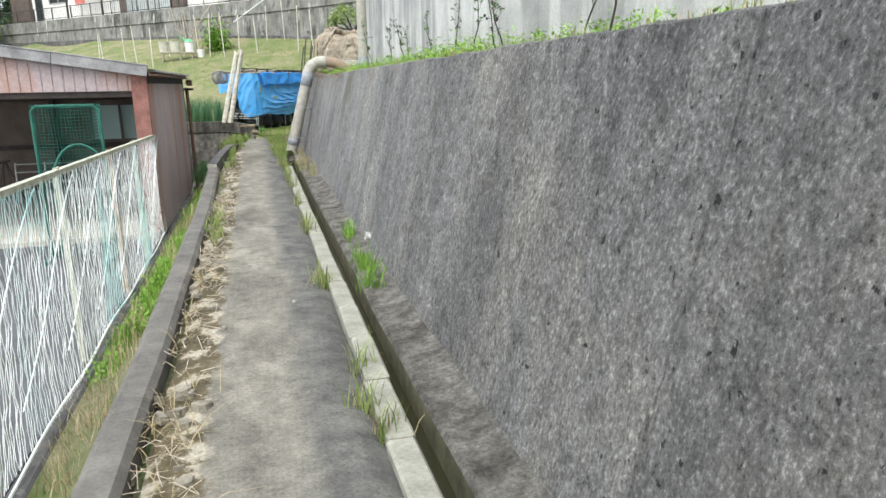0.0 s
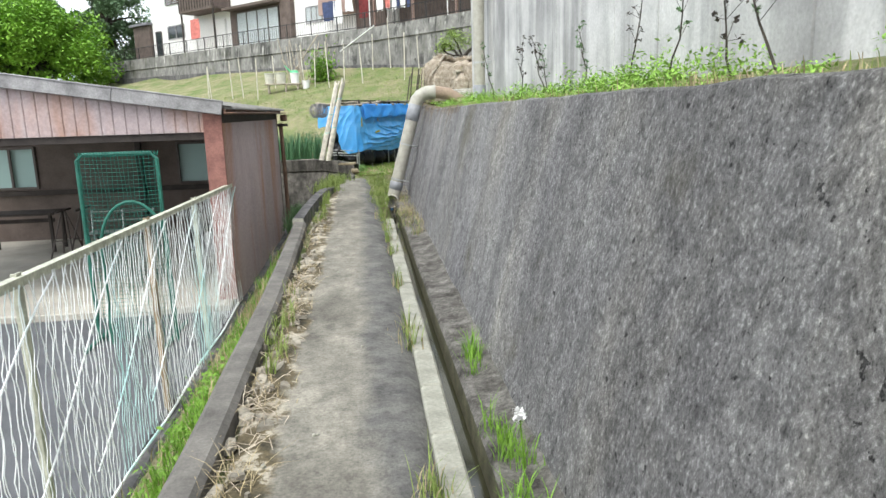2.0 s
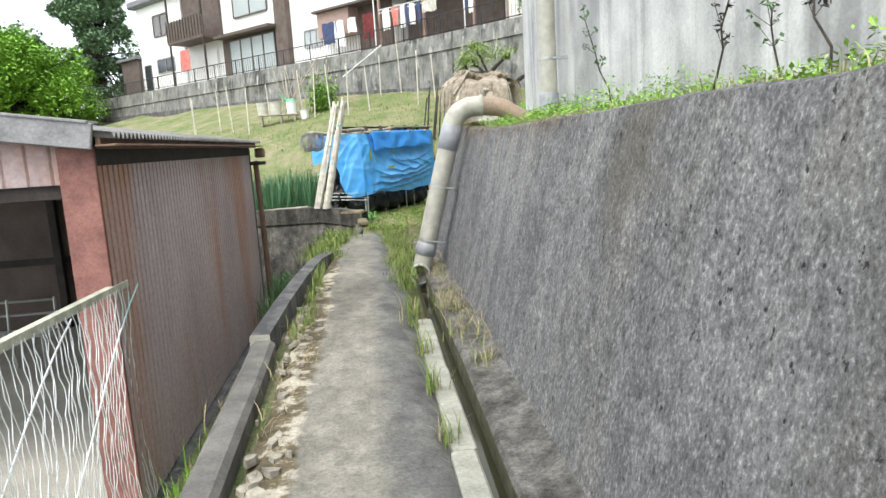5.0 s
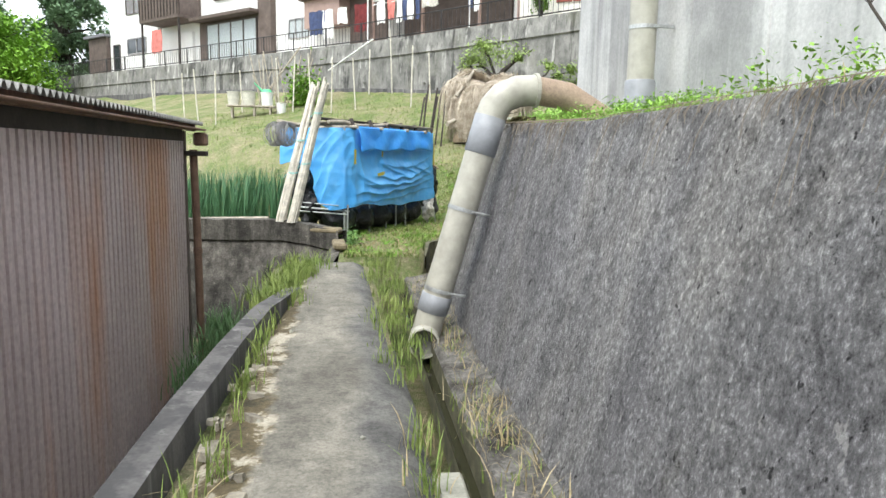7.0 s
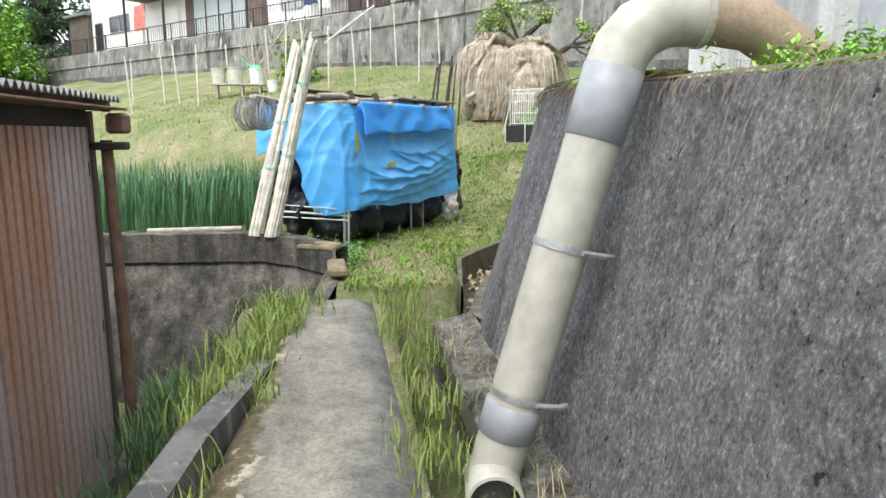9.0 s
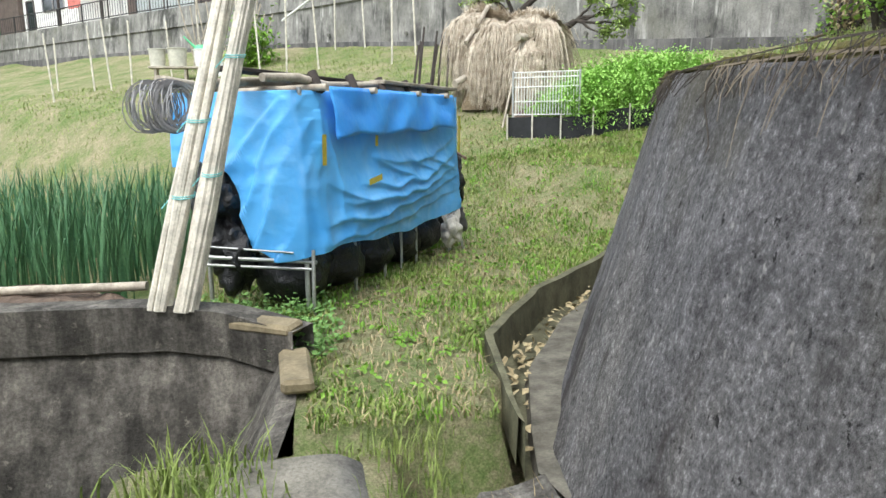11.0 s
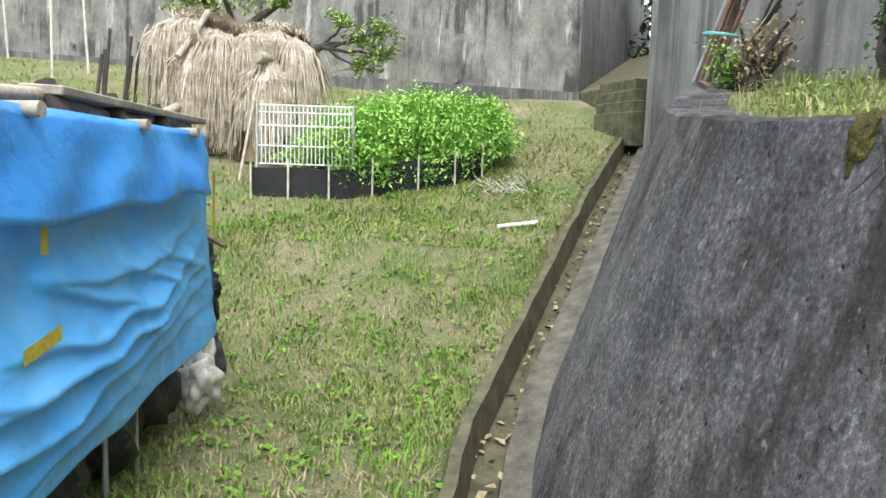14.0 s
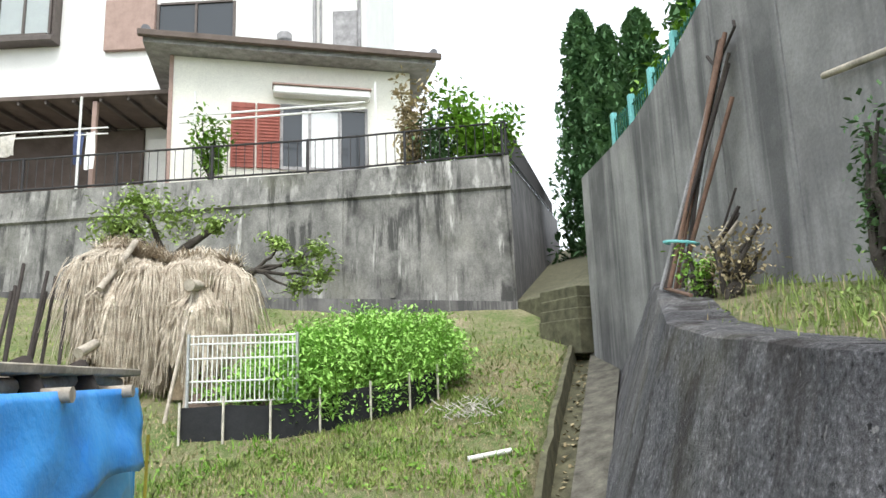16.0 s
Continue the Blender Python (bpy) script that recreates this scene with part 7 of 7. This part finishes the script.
def wall_top_fence():
    par = empty("wall_top_fence", (7.5, 22.3, 4.4), label="turquoise fence posts with thin bars on the wall top", category="fence")
    A, B = Vector((7.75, 22.35, 0)), Vector((5.4, 19.38, 0))
    L = (B - A).length
    pt = lambda t: A.lerp(B, t)
    for k in range(7):
        p = pt(k * 0.167 + 0.01)
        z = upper_top(p)
        box("post", pose(p.x, p.y, z - 0.05, 0, 0, 52), 0.07, 0.07, 0.68, M["turq"], par, 0.006)
    V, F = [], []
    for t in np.arange(0, 1.0, 0.02):
        p = pt(t)
        tube_into(V, F, [p + Vector((0, 0, upper_top(p))), p + Vector((0, 0, upper_top(p) + 0.55))], 0.008, 4, False)
    for dz in (0.06, 0.5):
        tube_into(V, F, [pt(t) + Vector((0, 0, upper_top(pt(t)) + dz)) for t in np.linspace(0, 1, 14)], 0.012, 5)
    tagged(ob_from("bars", V, F, M["greenframe"], par), kind="stuff")


wall_top_fence()
conifer((22.8, 32.9, 5.0), 11.5, 1.9, 1)
conifer((20.6, 30.4, 5.0), 9.0, 1.6, 5)
conifer((17.2, 27.2, 4.5), 7.5, 1.3, 6)
conifer((9.0, 21.0, 3.9), 4.2, 1.5, 2)
conifer((8.1, 19.6, 4.2), 4.6, 1.6, 3)
conifer((7.3, 18.2, 4.5), 4.6, 1.6, 4)
pts = [(lerp(8.0, 5.6, t) + 0.25 + rng.normal(0, 0.15), lerp(22.2, 19.2, t) - 0.2 + rng.normal(0, 0.15), float(np.interp(lerp(22.2, 19.2, t), [19, 20.4, 21.6], [5.6, 5.0, 4.4])) + abs(rng.normal(0.4, 0.35))) for t in rng.uniform(0, 1, 3500)]
tagged(leaves("hedge", pts, 0.08, M["lush"], None, 0.1), "light green climbing hedge behind the fence bars", "hedge", kind="stuff")


# ---- grass and weeds ----
def lawn():
    def ok(x, y):
        s, d = sd_of(x, y)
        if d < 0.25 or s < -1.2:
            return False
        if x < 0.05 and y < 17.45:
            return False
        dl, _ = side_of(LIP, x, y)
        if y > 16.9 and x > 0.5 and dl > -0.06:
            return False
        return True
    near = scatter(60000, -0.9, 5.5, 16.9, 23.2, ok)
    g = [p for p in near if noise.noise((p[0] * 0.9, p[1] * 0.9, 2)) + 0.7 * noise.noise((p[0] * 3.5, p[1] * 3.5, 7)) + rng.normal(0, 0.22) > 0.0]
    tagged(blades("lawn_grass", g, 0.02, 0.075, 0.011, 1.1, M["grass"], 2), "short patchy green grass", "grass", kind="stuff")
    dry = scatter(26000, -0.9, 7.5, 17.0, 24.5, ok)
    tagged(blades("dry_grass", dry, 0.015, 0.06, 0.009, 1.6, M["drygrass"], 2), "short withered grass among the green", "grass", kind="stuff")
    lush = [p for p in scatter(16000, -0.6, 5.5, 16.9, 23.4, ok) if noise.noise((p[0] * 2.3, p[1] * 2.3, 5)) + rng.normal(0, 0.1) > 0.16]
    tagged(blades("green_grass", lush, 0.03, 0.1, 0.012, 0.9, M["lush"], 2), "brighter green grass tussocks in the lawn", "grass", kind="stuff")
    far = scatter(26000, -12, 8.5, 22.5, 34, ok)
    tagged(blades("bank_grass", far, 0.03, 0.1, 0.02, 1.1, M["grass"], 1), "grass of the sloping bank", "grass", kind="stuff")
    weeds = []
    for x, y, z in scatter(900, -0.4, 6.5, 17.2, 24.0, ok):
        k = rng.integers(4, 10)
        for _ in range(k):
            weeds.append((x + rng.normal(0, 0.035), y + rng.normal(0, 0.035), z + abs(rng.normal(0.02, 0.012))))
    tagged(leaves("lawn_weeds", weeds, 0.028, M["lush"], None, -0.1, 1.4), "low broad-leaved weeds in the grass", "weeds", kind="stuff")
    cl = [(x + rng.normal(0, 0.05), y + rng.normal(0, 0.05), z + abs(rng.normal(0.05, 0.05))) for x, y, z in scatter(120, -0.75, 0.2, 17.9, 19.1) for _ in range(24)]
    tagged(leaves("leafy_weeds", cl, 0.027, M["weedgreen"], None, 0.0, 1.3), "dark leafy weeds growing under the rack", "weeds", kind="stuff")


lawn()


def tufts(name, spots, n, hlo, hhi, mat, label, spread=0.05, width=0.008, lean=0.7):
    pts = []
    for x, y, z in spots:
        for _ in range(n):
            pts.append((x + rng.normal(0, spread), y + rng.normal(0, spread), z))
    tagged(blades(name, pts, hlo, hhi, width, lean, mat, 3), label, "grass", kind="stuff")


def path_plants():
    # slope under the beam
    sp = [(x, y, land(x, y)) for x, y in zip(rng.uniform(-1.32, -0.76, 420), rng.uniform(0, 11.4, 700)) if 5.4 < y < 8.4 or 9.8 < y < 10.6]
    tufts("slope_grass", sp, 16, 0.06, 0.2, M["lush"], "green grass on the slope below the beam", 0.05)
    sp = [(x, y, land(x, y)) for x, y in zip(rng.uniform(-1.32, -0.76, 160), rng.uniform(-2, 11.4, 160))]
    tufts("slope_dry_grass", sp, 10, 0.08, 0.22, M["drygrass"], "withered grass on the slope below the beam", 0.06)
    cl = []
    for y in rng.uniform(5.2, 8.4, 70):
        x = rng.uniform(-1.3, -0.8)
        cl += [(x + rng.normal(0, 0.06), y + rng.normal(0, 0.06), land(x, y) + abs(rng.normal(0.05, 0.04))) for _ in range(26)]
    tagged(leaves("slope_weeds", cl, 0.022, M["lush"], None, 0.1, 1.7), "low leafy weeds on the slope below the beam", "weeds", kind="stuff")
    # between beam and path
    sp = [(rng.uniform(-0.53, -0.36), y, path_z(y) - 0.02) for y in rng.uniform(0, 12, 80)]
    tufts("edge_straw", sp, 8, 0.05, 0.16, M["drygrass"], "dead stalks lying along the path edge", 0.06, 0.006, 2.2)
    sp = [(rng.uniform(-0.5, -0.4), y, path_z(y)) for y in np.r_[rng.uniform(6.5, 8.5, 12), rng.uniform(11.5, 14.5, 22)]]
    tufts("edge_grass", sp, 12, 0.06, 0.2, M["grass"], "small grass tufts in the path edge", 0.03)
    # by the kerb stones
    sp = [(rng.uniform(0.4, 0.47), y, path_z(y) - 0.05) for y in (2.7, 2.95, 3.4, 5.0, 5.1, 6.9, 7.2, 8.5, 9.9, 10.6, 11.3, 12.0, 12.4)]
    tufts("kerb_grass", sp, 26, 0.1, 0.27, M["grass"], "grass tufts at the drain kerb", 0.035)
    tufts("kerb_dry_grass", sp, 12, 0.08, 0.2, M["drygrass"], "withered tufts at the drain kerb", 0.05)
    # at the wall foot
    sp = [(rng.uniform(0.72, 0.86), y, -0.05) for y in np.r_[rng.normal(5.2, 0.22, 10), rng.normal(6.6, 0.2, 6)]]
    tufts("wall_foot_grass", sp, 20, 0.08, 0.26, M["lush"], "green tuft with seed heads at the wall foot", 0.03)
    sp = [(rng.uniform(0.76, 0.95), y, 0.02) for y in rng.uniform(10.8, 16.5, 80)]
    tufts("drain_grass", sp, 8, 0.04, 0.14, M["grass"], "grass growing in the drain", 0.05)
    tufts("drain_dry_grass", sp, 9, 0.08, 0.22, M["drygrass"], "dead grass in the drain", 0.06, 0.007, 1.2)
    sp = [(rng.uniform(0.3, 0.62), y, path_z(y) - 0.04) for y in rng.uniform(13.2, 17.2, 100)]
    tufts("path_end_grass", sp, 10, 0.04, 0.14, M["grass"], "long grass over the end of the path", 0.05)
    sp = [(lerp(-0.62, -0.3, (y - 14) / 3) + rng.normal(0, 0.1), y, path_z(y) - 0.02) for y in rng.uniform(14.9, 16.9, 80)]
    tufts("mound_grass", sp, 14, 0.06, 0.22, M["grass"], "tall grass clump beside the path", 0.05, 0.01, 0.8)
    sp = [(rng.uniform(-1.3, -0.9), y, land(-1.1, y) + 0.05) for y in rng.uniform(14.6, 17.0, 60)]
    tufts("ditch_grass", sp, 14, 0.12, 0.34, M["treedark"], "tall green weeds in the ditch beside the shed", 0.06, 0.012, 0.6)
    # dandelion clock
    e = empty("dandelion", (0.82, 5.1, -0.05), label="white dandelion clock on a thin stalk", category="flower")
    tube("stalk", [(0.82, 5.1, -0.05), (0.79, 5.08, 0.3)], 0.004, M["lush"], e, 5)
    hd = np.array((0.79, 5.08, 0.32)) + rng.normal(0, 1, (160, 3)) * 0.012
    leaves("seed_head", hd, 0.012, M["white"], e)


path_plants()


def edge_rubble():
    """Broken pale crust, pebbles and dead stalks between the path and its edging."""
    V, F = [], []
    for k in range(230):
        y = rng.uniform(0.8, 13.6)
        if noise.noise((y * 0.9, 4, 4)) + rng.normal(0, 0.25) < -0.12:
            continue
        x = rng.uniform(-0.54, -0.3)
        r = rng.uniform(0.012, 0.055)
        n = int(rng.integers(5, 8))
        z = path_z(y) + rng.uniform(-0.006, 0.006)
        hgt = rng.uniform(0.008, 0.028)
        q = len(V)
        rad = r * rng.uniform(0.6, 1.2, n)
        ph = rng.uniform(0, 6.28)
        tilt = rng.normal(0, 0.18, 2)
        for f, zz in ((1.0, -0.012), (0.86, hgt)):
            for i in range(n):
                a = ph + 6.283 * i / n
                dx, dy = math.cos(a) * rad[i] * f, math.sin(a) * rad[i] * f * 1.3
                V.append((x + dx, y + dy, z + zz + dx * tilt[0] + dy * tilt[1]))
        F += [(q + i, q + (i + 1) % n, q + n + (i + 1) % n, q + n + i) for i in range(n)] + [tuple(range(q + n, q + 2 * n))]
    tagged(ob_from("edge_rubble", V, F, plain("broken_pale_crust", (0.33, 0.3, 0.24), 0.95, var=0.55, scale=9, bump=0.6, dist=0.02)), "broken pale concrete crumbs along the path edge", "rubble", kind="stuff")
    V, F = [], []
    for k in range(420):
        y = rng.uniform(0.8, 9.5)
        if noise.noise((y * 1.1, 7, 2)) + rng.normal(0, 0.2) < -0.05:
            continue
        x, a, l = rng.uniform(-0.53, -0.32), rng.uniform(0, 6.28), rng.uniform(0.06, 0.2)
        z = path_z(y) + 0.015
        m1 = (x + math.cos(a) * l * 0.5 + rng.normal(0, 0.02), y + math.sin(a) * l * 0.5, z + rng.uniform(0.01, 0.06))
        tube_into(V, F, [(x, y, z), m1, (min(-0.27, x + math.cos(a) * l), y + math.sin(a) * l, z + rng.uniform(0, 0.03))], 0.0022, 3, False)
    tagged(ob_from("dead_stalks", V, F, M["straw"]), "bleached dead stalks lying in a tangle on the path edge", "dead stalks", kind="stuff")


edge_rubble()


def bank_weeds():
    """Weeds on the strip between the two walls."""
    pts = []
    for y0, sp_, h0, n in ((2.2, 0.5, 0.04, 14), (3.9, 0.3, 0.09, 30), (6.4, 0.5, 0.12, 60), (7.4, 0.5, 0.1, 66), (8.6, 0.5, 0.07, 44), (10.6, 0.6, 0.05, 50), (11.4, 0.3, 0.14, 40), (13.9, 0.45, 0.09, 130), (5.2, 0.5, 0.04, 16), (12.6, 0.6, 0.035, 40)):
        for _ in range(n):
            x, y = rng.uniform(1.5, 2.4), rng.normal(y0, sp_)
            z, h = land(x, y), abs(rng.normal(h0, h0 * 0.4)) + 0.02
            lx, ly = rng.normal(0, 0.06), rng.normal(0, 0.08)
            for _ in range(46):
                t = rng.uniform(0, 1)
                pts.append((x + lx * t + rng.normal(0, 0.028), y + ly * t + rng.normal(0, 0.028), z + h * t + rng.normal(0, 0.012)))
    tagged(leaves("bank_weeds", pts, 0.0135, M["weed"], None, 0.0, 2.2), "bright green weeds on the strip above the wall", "weeds", kind="stuff")
    sp = [(rng.uniform(1.42, 2.4), y, land(1.8, y)) for y in rng.uniform(0.5, 16, 420)]
    tufts("bank_strip_grass", sp[::2], 12, 0.02, 0.09, M["grass"], "grass on the strip above the wall", 0.06, 0.005)
    tufts("bank_dry_grass", sp[1::2], 10, 0.02, 0.08, M["drygrass"], "withered grass on the strip above the wall", 0.07, 0.005, 1.4)
    V, F = [], []
    for _ in range(520):
        y = rng.uniform(10.2, 16.2)
        if noise.noise((y * 1.6, 3, 3)) + rng.normal(0, 0.2) < 0.0:
            continue
        z = float(np.interp(y, [9.6, 13.0, 15.9], [1.615, 1.59, 1.69]))
        ln = rng.uniform(0.02, 0.08) + (rng.uniform(0, 0.24) if rng.uniform(0, 1) < 0.15 else 0)
        wob = rng.normal(0, 0.03)
        tube_into(V, F, [(1.4, y, z + 0.03), (1.315, y + wob * 0.3, z + 0.015), (1.3 - 0.25 * ln * 0.5, y + wob + 0.01, z - ln * 0.5), (1.3 - 0.25 * ln, y + wob * 1.6, z - ln)], [0.0018, 0.0018, 0.0015, 0.0008], 3, False)
    tagged(ob_from("hanging_stalks", V, F, plain("grey_dry_stalk", (0.24, 0.2, 0.15), 0.9)), "dry stalks and roots hanging over the wall edge", "roots", kind="stuff")
    for k, y in enumerate((3.6, 4.3, 5.3, 6.0, 6.9, 7.6, 8.3, 9.3, 10.0, 10.2, 11.6)):
        e = empty("dry_weed", (2.2, y, land(2.2, y)), label="tall dark seeded weed stalk against the pale wall", category="weed", group="weed stalks above the wall")
        V, F = [], []
        a = Vector((random.uniform(1.95, 2.3), y, land(2.2, y)))
        b = a + Vector((random.uniform(-0.1, 0.06), random.uniform(-0.35, 0.35), random.uniform(0.45, 0.85)))
        p = limb(V, F, a, b, 0.007, 0.003, 0.02)
        pts = []
        for q in p[2:]:
            for _ in range(3):
                t = q + Vector((random.uniform(-0.05, 0.03), random.uniform(-0.12, 0.12), random.uniform(0, 0.12)))
                tube_into(V, F, [q, t], 0.002, 3)
                pts += [tuple(t + Vector((random.uniform(-0.02, 0.02), random.uniform(-0.02, 0.02), random.uniform(-0.02, 0.02)))) for _ in range(6)]
        ob_from("stalk", V, F, M["bark"], e)
        leaves("seed_leaves", pts, 0.022, M["bark"] if k % 2 else M["treedark"], e)
    # around the upper strip to the poles
    pts, sp = [], []
    for t in rng.uniform(0, 1, 260):
        k = t * 4
        i = min(int(k), 3)
        a, b = TOP[5 + i], TOP[6 + i]
        f = k - i
        x, y = lerp(a[0], b[0], f), lerp(a[1], b[1], f)
        ox = rng.uniform(0.35, 1.15)
        x, y = x + ox * 0.75, y - ox * 0.6
        z = land(x, y)
        sp.append((x, y, z))
        if rng.uniform(0, 1) < 0.22:
            for _ in range(20):
                pts.append((x + rng.normal(0, 0.07), y + rng.normal(0, 0.07), z + abs(rng.normal(0.05, 0.06))))
    tufts("upper_strip_grass", sp[::2], 10, 0.03, 0.13, M["grass"], "grass on the wall-top strip", 0.07)
    tufts("upper_strip_dry_grass", sp[1::2], 4, 0.04, 0.14, M["drygrass"], "withered grass on the wall-top strip", 0.08, 0.006, 1.0)
    tagged(leaves("upper_strip_weeds", pts, 0.015, M["grass"], None), "weeds on the wall-top strip", "weeds", kind="stuff")
    # moss and roots hanging over the wall top at the bend
    V, F = [], []
    for k in range(130):
        y = rng.uniform(14.7, 17.9)
        x = float(np.interp(y, [14, 15.9, 16.75, 17.62, 18.37], [1.33, 1.33, 1.52, 1.93, 2.34]))
        z = 1.72
        l = rng.uniform(0.02, 0.12)
        tube_into(V, F, [(x + 0.08, y, z + 0.03), (x - 0.02, y + rng.normal(0, 0.02), z + 0.01), (x - 0.05 - 0.25 * l, y + rng.normal(0, 0.04), z - l)], 0.0018, 3, False)
    for y in (16.3, 17.35):
        x = float(np.interp(y, [15.9, 16.75, 17.62], [1.33, 1.52, 1.93]))
        tube_into(V, F, [(x - 0.03 - 0.3 * 0.26 * t, y + 0.04 * math.sin(t * 9), 1.72 - 0.5 * t) for t in np.linspace(0, 1, 9)], 0.003, 4, False)
    tagged(ob_from("hanging_roots", V, F, M["bark"]), "dry roots and creepers hanging over the wall edge", "roots", kind="stuff")
    for k, (x, y, z, sx, sy) in enumerate(((1.42, 15.9, 1.71, 0.16, 0.3), (1.5, 16.55, 1.73, 0.13, 0.35), (1.75, 17.2, 1.75, 0.12, 0.3), (2.2, 17.95, 1.79, 0.1, 0.25), (1.38, 15.1, 1.7, 0.12, 0.4))):
        bm = bmesh.new()
        bmesh.ops.create_icosphere(bm, subdivisions=4, radius=1)
        for v in bm.verts:
            q = v.co.copy()
            r = 1 + 0.6 * noise.noise(q * 2.5 + Vector((k * 4, 0, 0))) + 0.12 * noise.noise(q * 7)
            v.co = Vector((x + 0.13 + q.x * sx * 0.7 * r, y + q.y * sy * r, z - 0.01 + q.z * 0.04 * r))
        tagged(ob_bm("moss_cushion", bm, M["mosspad"], smooth=True), "olive moss cushion on the wall top", "moss", group="moss on the wall top")


bank_weeds()
shrub("wall_weed", (4.3, 18.75, land(4.3, 18.75)), (0.16, 0.16, 0.45), 480, 0.028, M["treedark"], "tall dark green weed against the concrete wall", 7, "weed")
shrub("wall_weed", (3.75, 18.2, land(3.75, 18.2)), (0.25, 0.2, 0.35), 900, 0.03, M["weed"], "bushy green weed against the concrete wall", 7, "weed")
shrub("wall_weed", (4.7, 19.72, land(4.7, 19.72)), (0.2, 0.2, 0.26), 700, 0.022, M["drygrass"], "yellowing bushy weed at the foot of the poles", 8, "weed")
shrub("wall_weed", (4.85, 19.95, land(4.85, 19.95)), (0.14, 0.14, 0.2), 600, 0.022, M["weed"], "small green weed at the foot of the poles", 6, "weed")


def moss_drape(t, along_w, drop, seed):
    """Moss grown over the wall edge and down its face, t: place along the wall's lines."""
    k = int(t)
    f = t - k
    a = Vector(FOOT[k]).lerp(Vector(FOOT[k + 1]), f)
    b = Vector(TOP[k]).lerp(Vector(TOP[k + 1]), f)
    tg = (Vector(TOP[k + 1]) - Vector(TOP[k])).normalized()
    dn = (a - b).normalized()
    nr = dn.cross(tg).normalized()
    if nr.z < 0:
        nr = -nr
    bm = bmesh.new()
    bmesh.ops.create_icosphere(bm, subdivisions=4, radius=1)
    for v in bm.verts:
        q = v.co.copy()
        r = 1 + 0.7 * noise.noise(q * 2.2 + Vector((seed, 0, 0))) + 0.2 * noise.noise(q * 7)
        v.co = b + dn * drop * 0.6 + tg * q.x * along_w * r * (1 - 0.35 * q.y) + dn * q.y * drop * r + nr * q.z * 0.018 * r
    tagged(ob_bm("moss_patch", bm, M["mosspad"], smooth=True), "brown-green moss grown over the wall edge", "moss", group="moss on the wall top")


for k, (t, w, d) in enumerate(((4.4, 0.05, 0.035), (5.25, 0.06, 0.05), (5.4, 0.035, 0.07))):
    moss_drape(t, w, d, 11 * k)


def odds():
    o = tube("white_stick", [(4.35, 21.78, land(4.35, 21.78) + 0.03), (4.68, 21.62, land(4.68, 21.62) + 0.03)], 0.022, M["white"], None, 7)
    tagged(o, "short white stick lying on the grass", "stick")
    V, F = [], []
    for k in range(90):
        x, y = 5.1 + rng.normal(0, 0.16), 22.5 + rng.normal(0, 0.12)
        z = land(x, y) + 0.03
        a = rng.uniform(0, 6.28)
        tube_into(V, F, [(x, y, z), (x + 0.09 * math.cos(a), y + 0.09 * math.sin(a), z + rng.uniform(0.0, 0.08))], 0.005, 3)
    tagged(ob_from("weed_heap", V, F, M["whitebag"]), "small heap of pulled pale stalks on the grass", "weed heap", kind="stuff")
    r = empty("wire_grid", (8.35, 23.35, 2.1), label="small pale wire grid standing over the drain", category="wire grid")
    V, F = [], []
    a, b = Vector((8.2, 23.45, 2.1)), Vector((8.5, 23.1, 2.1))
    for k in range(9):
        p = a.lerp(b, k / 8)
        tube_into(V, F, [p, p + Vector((0, 0, 0.5))], 0.008, 5)
    for z in (0.05, 0.3, 0.5):
        tube_into(V, F, [a + Vector((0, 0, z)), b + Vector((0, 0, z))], 0.008, 5)
    ob_from("wires", V, F, M["metal"], r)
    for k in range(14):
        y = rng.uniform(1, 16)
        x = rng.uniform(-0.45, 0.3)
        bm = bmesh.new()
        bmesh.ops.create_icosphere(bm, subdivisions=1, radius=rng.uniform(0.008, 0.02))
        for v in bm.verts:
            v.co += v.co * 0.3 * noise.noise(v.co * 60 + Vector((k, 0, 0)))
            v.co += Vector((x, y, path_z(y) + 0.004 - 0.5 * max(0, x - 0.2) ** 2))
        tagged(ob_bm("pebble", bm, M["kerb"]), "small loose stone on the path", "stone", group="loose stones on the path")


odds()
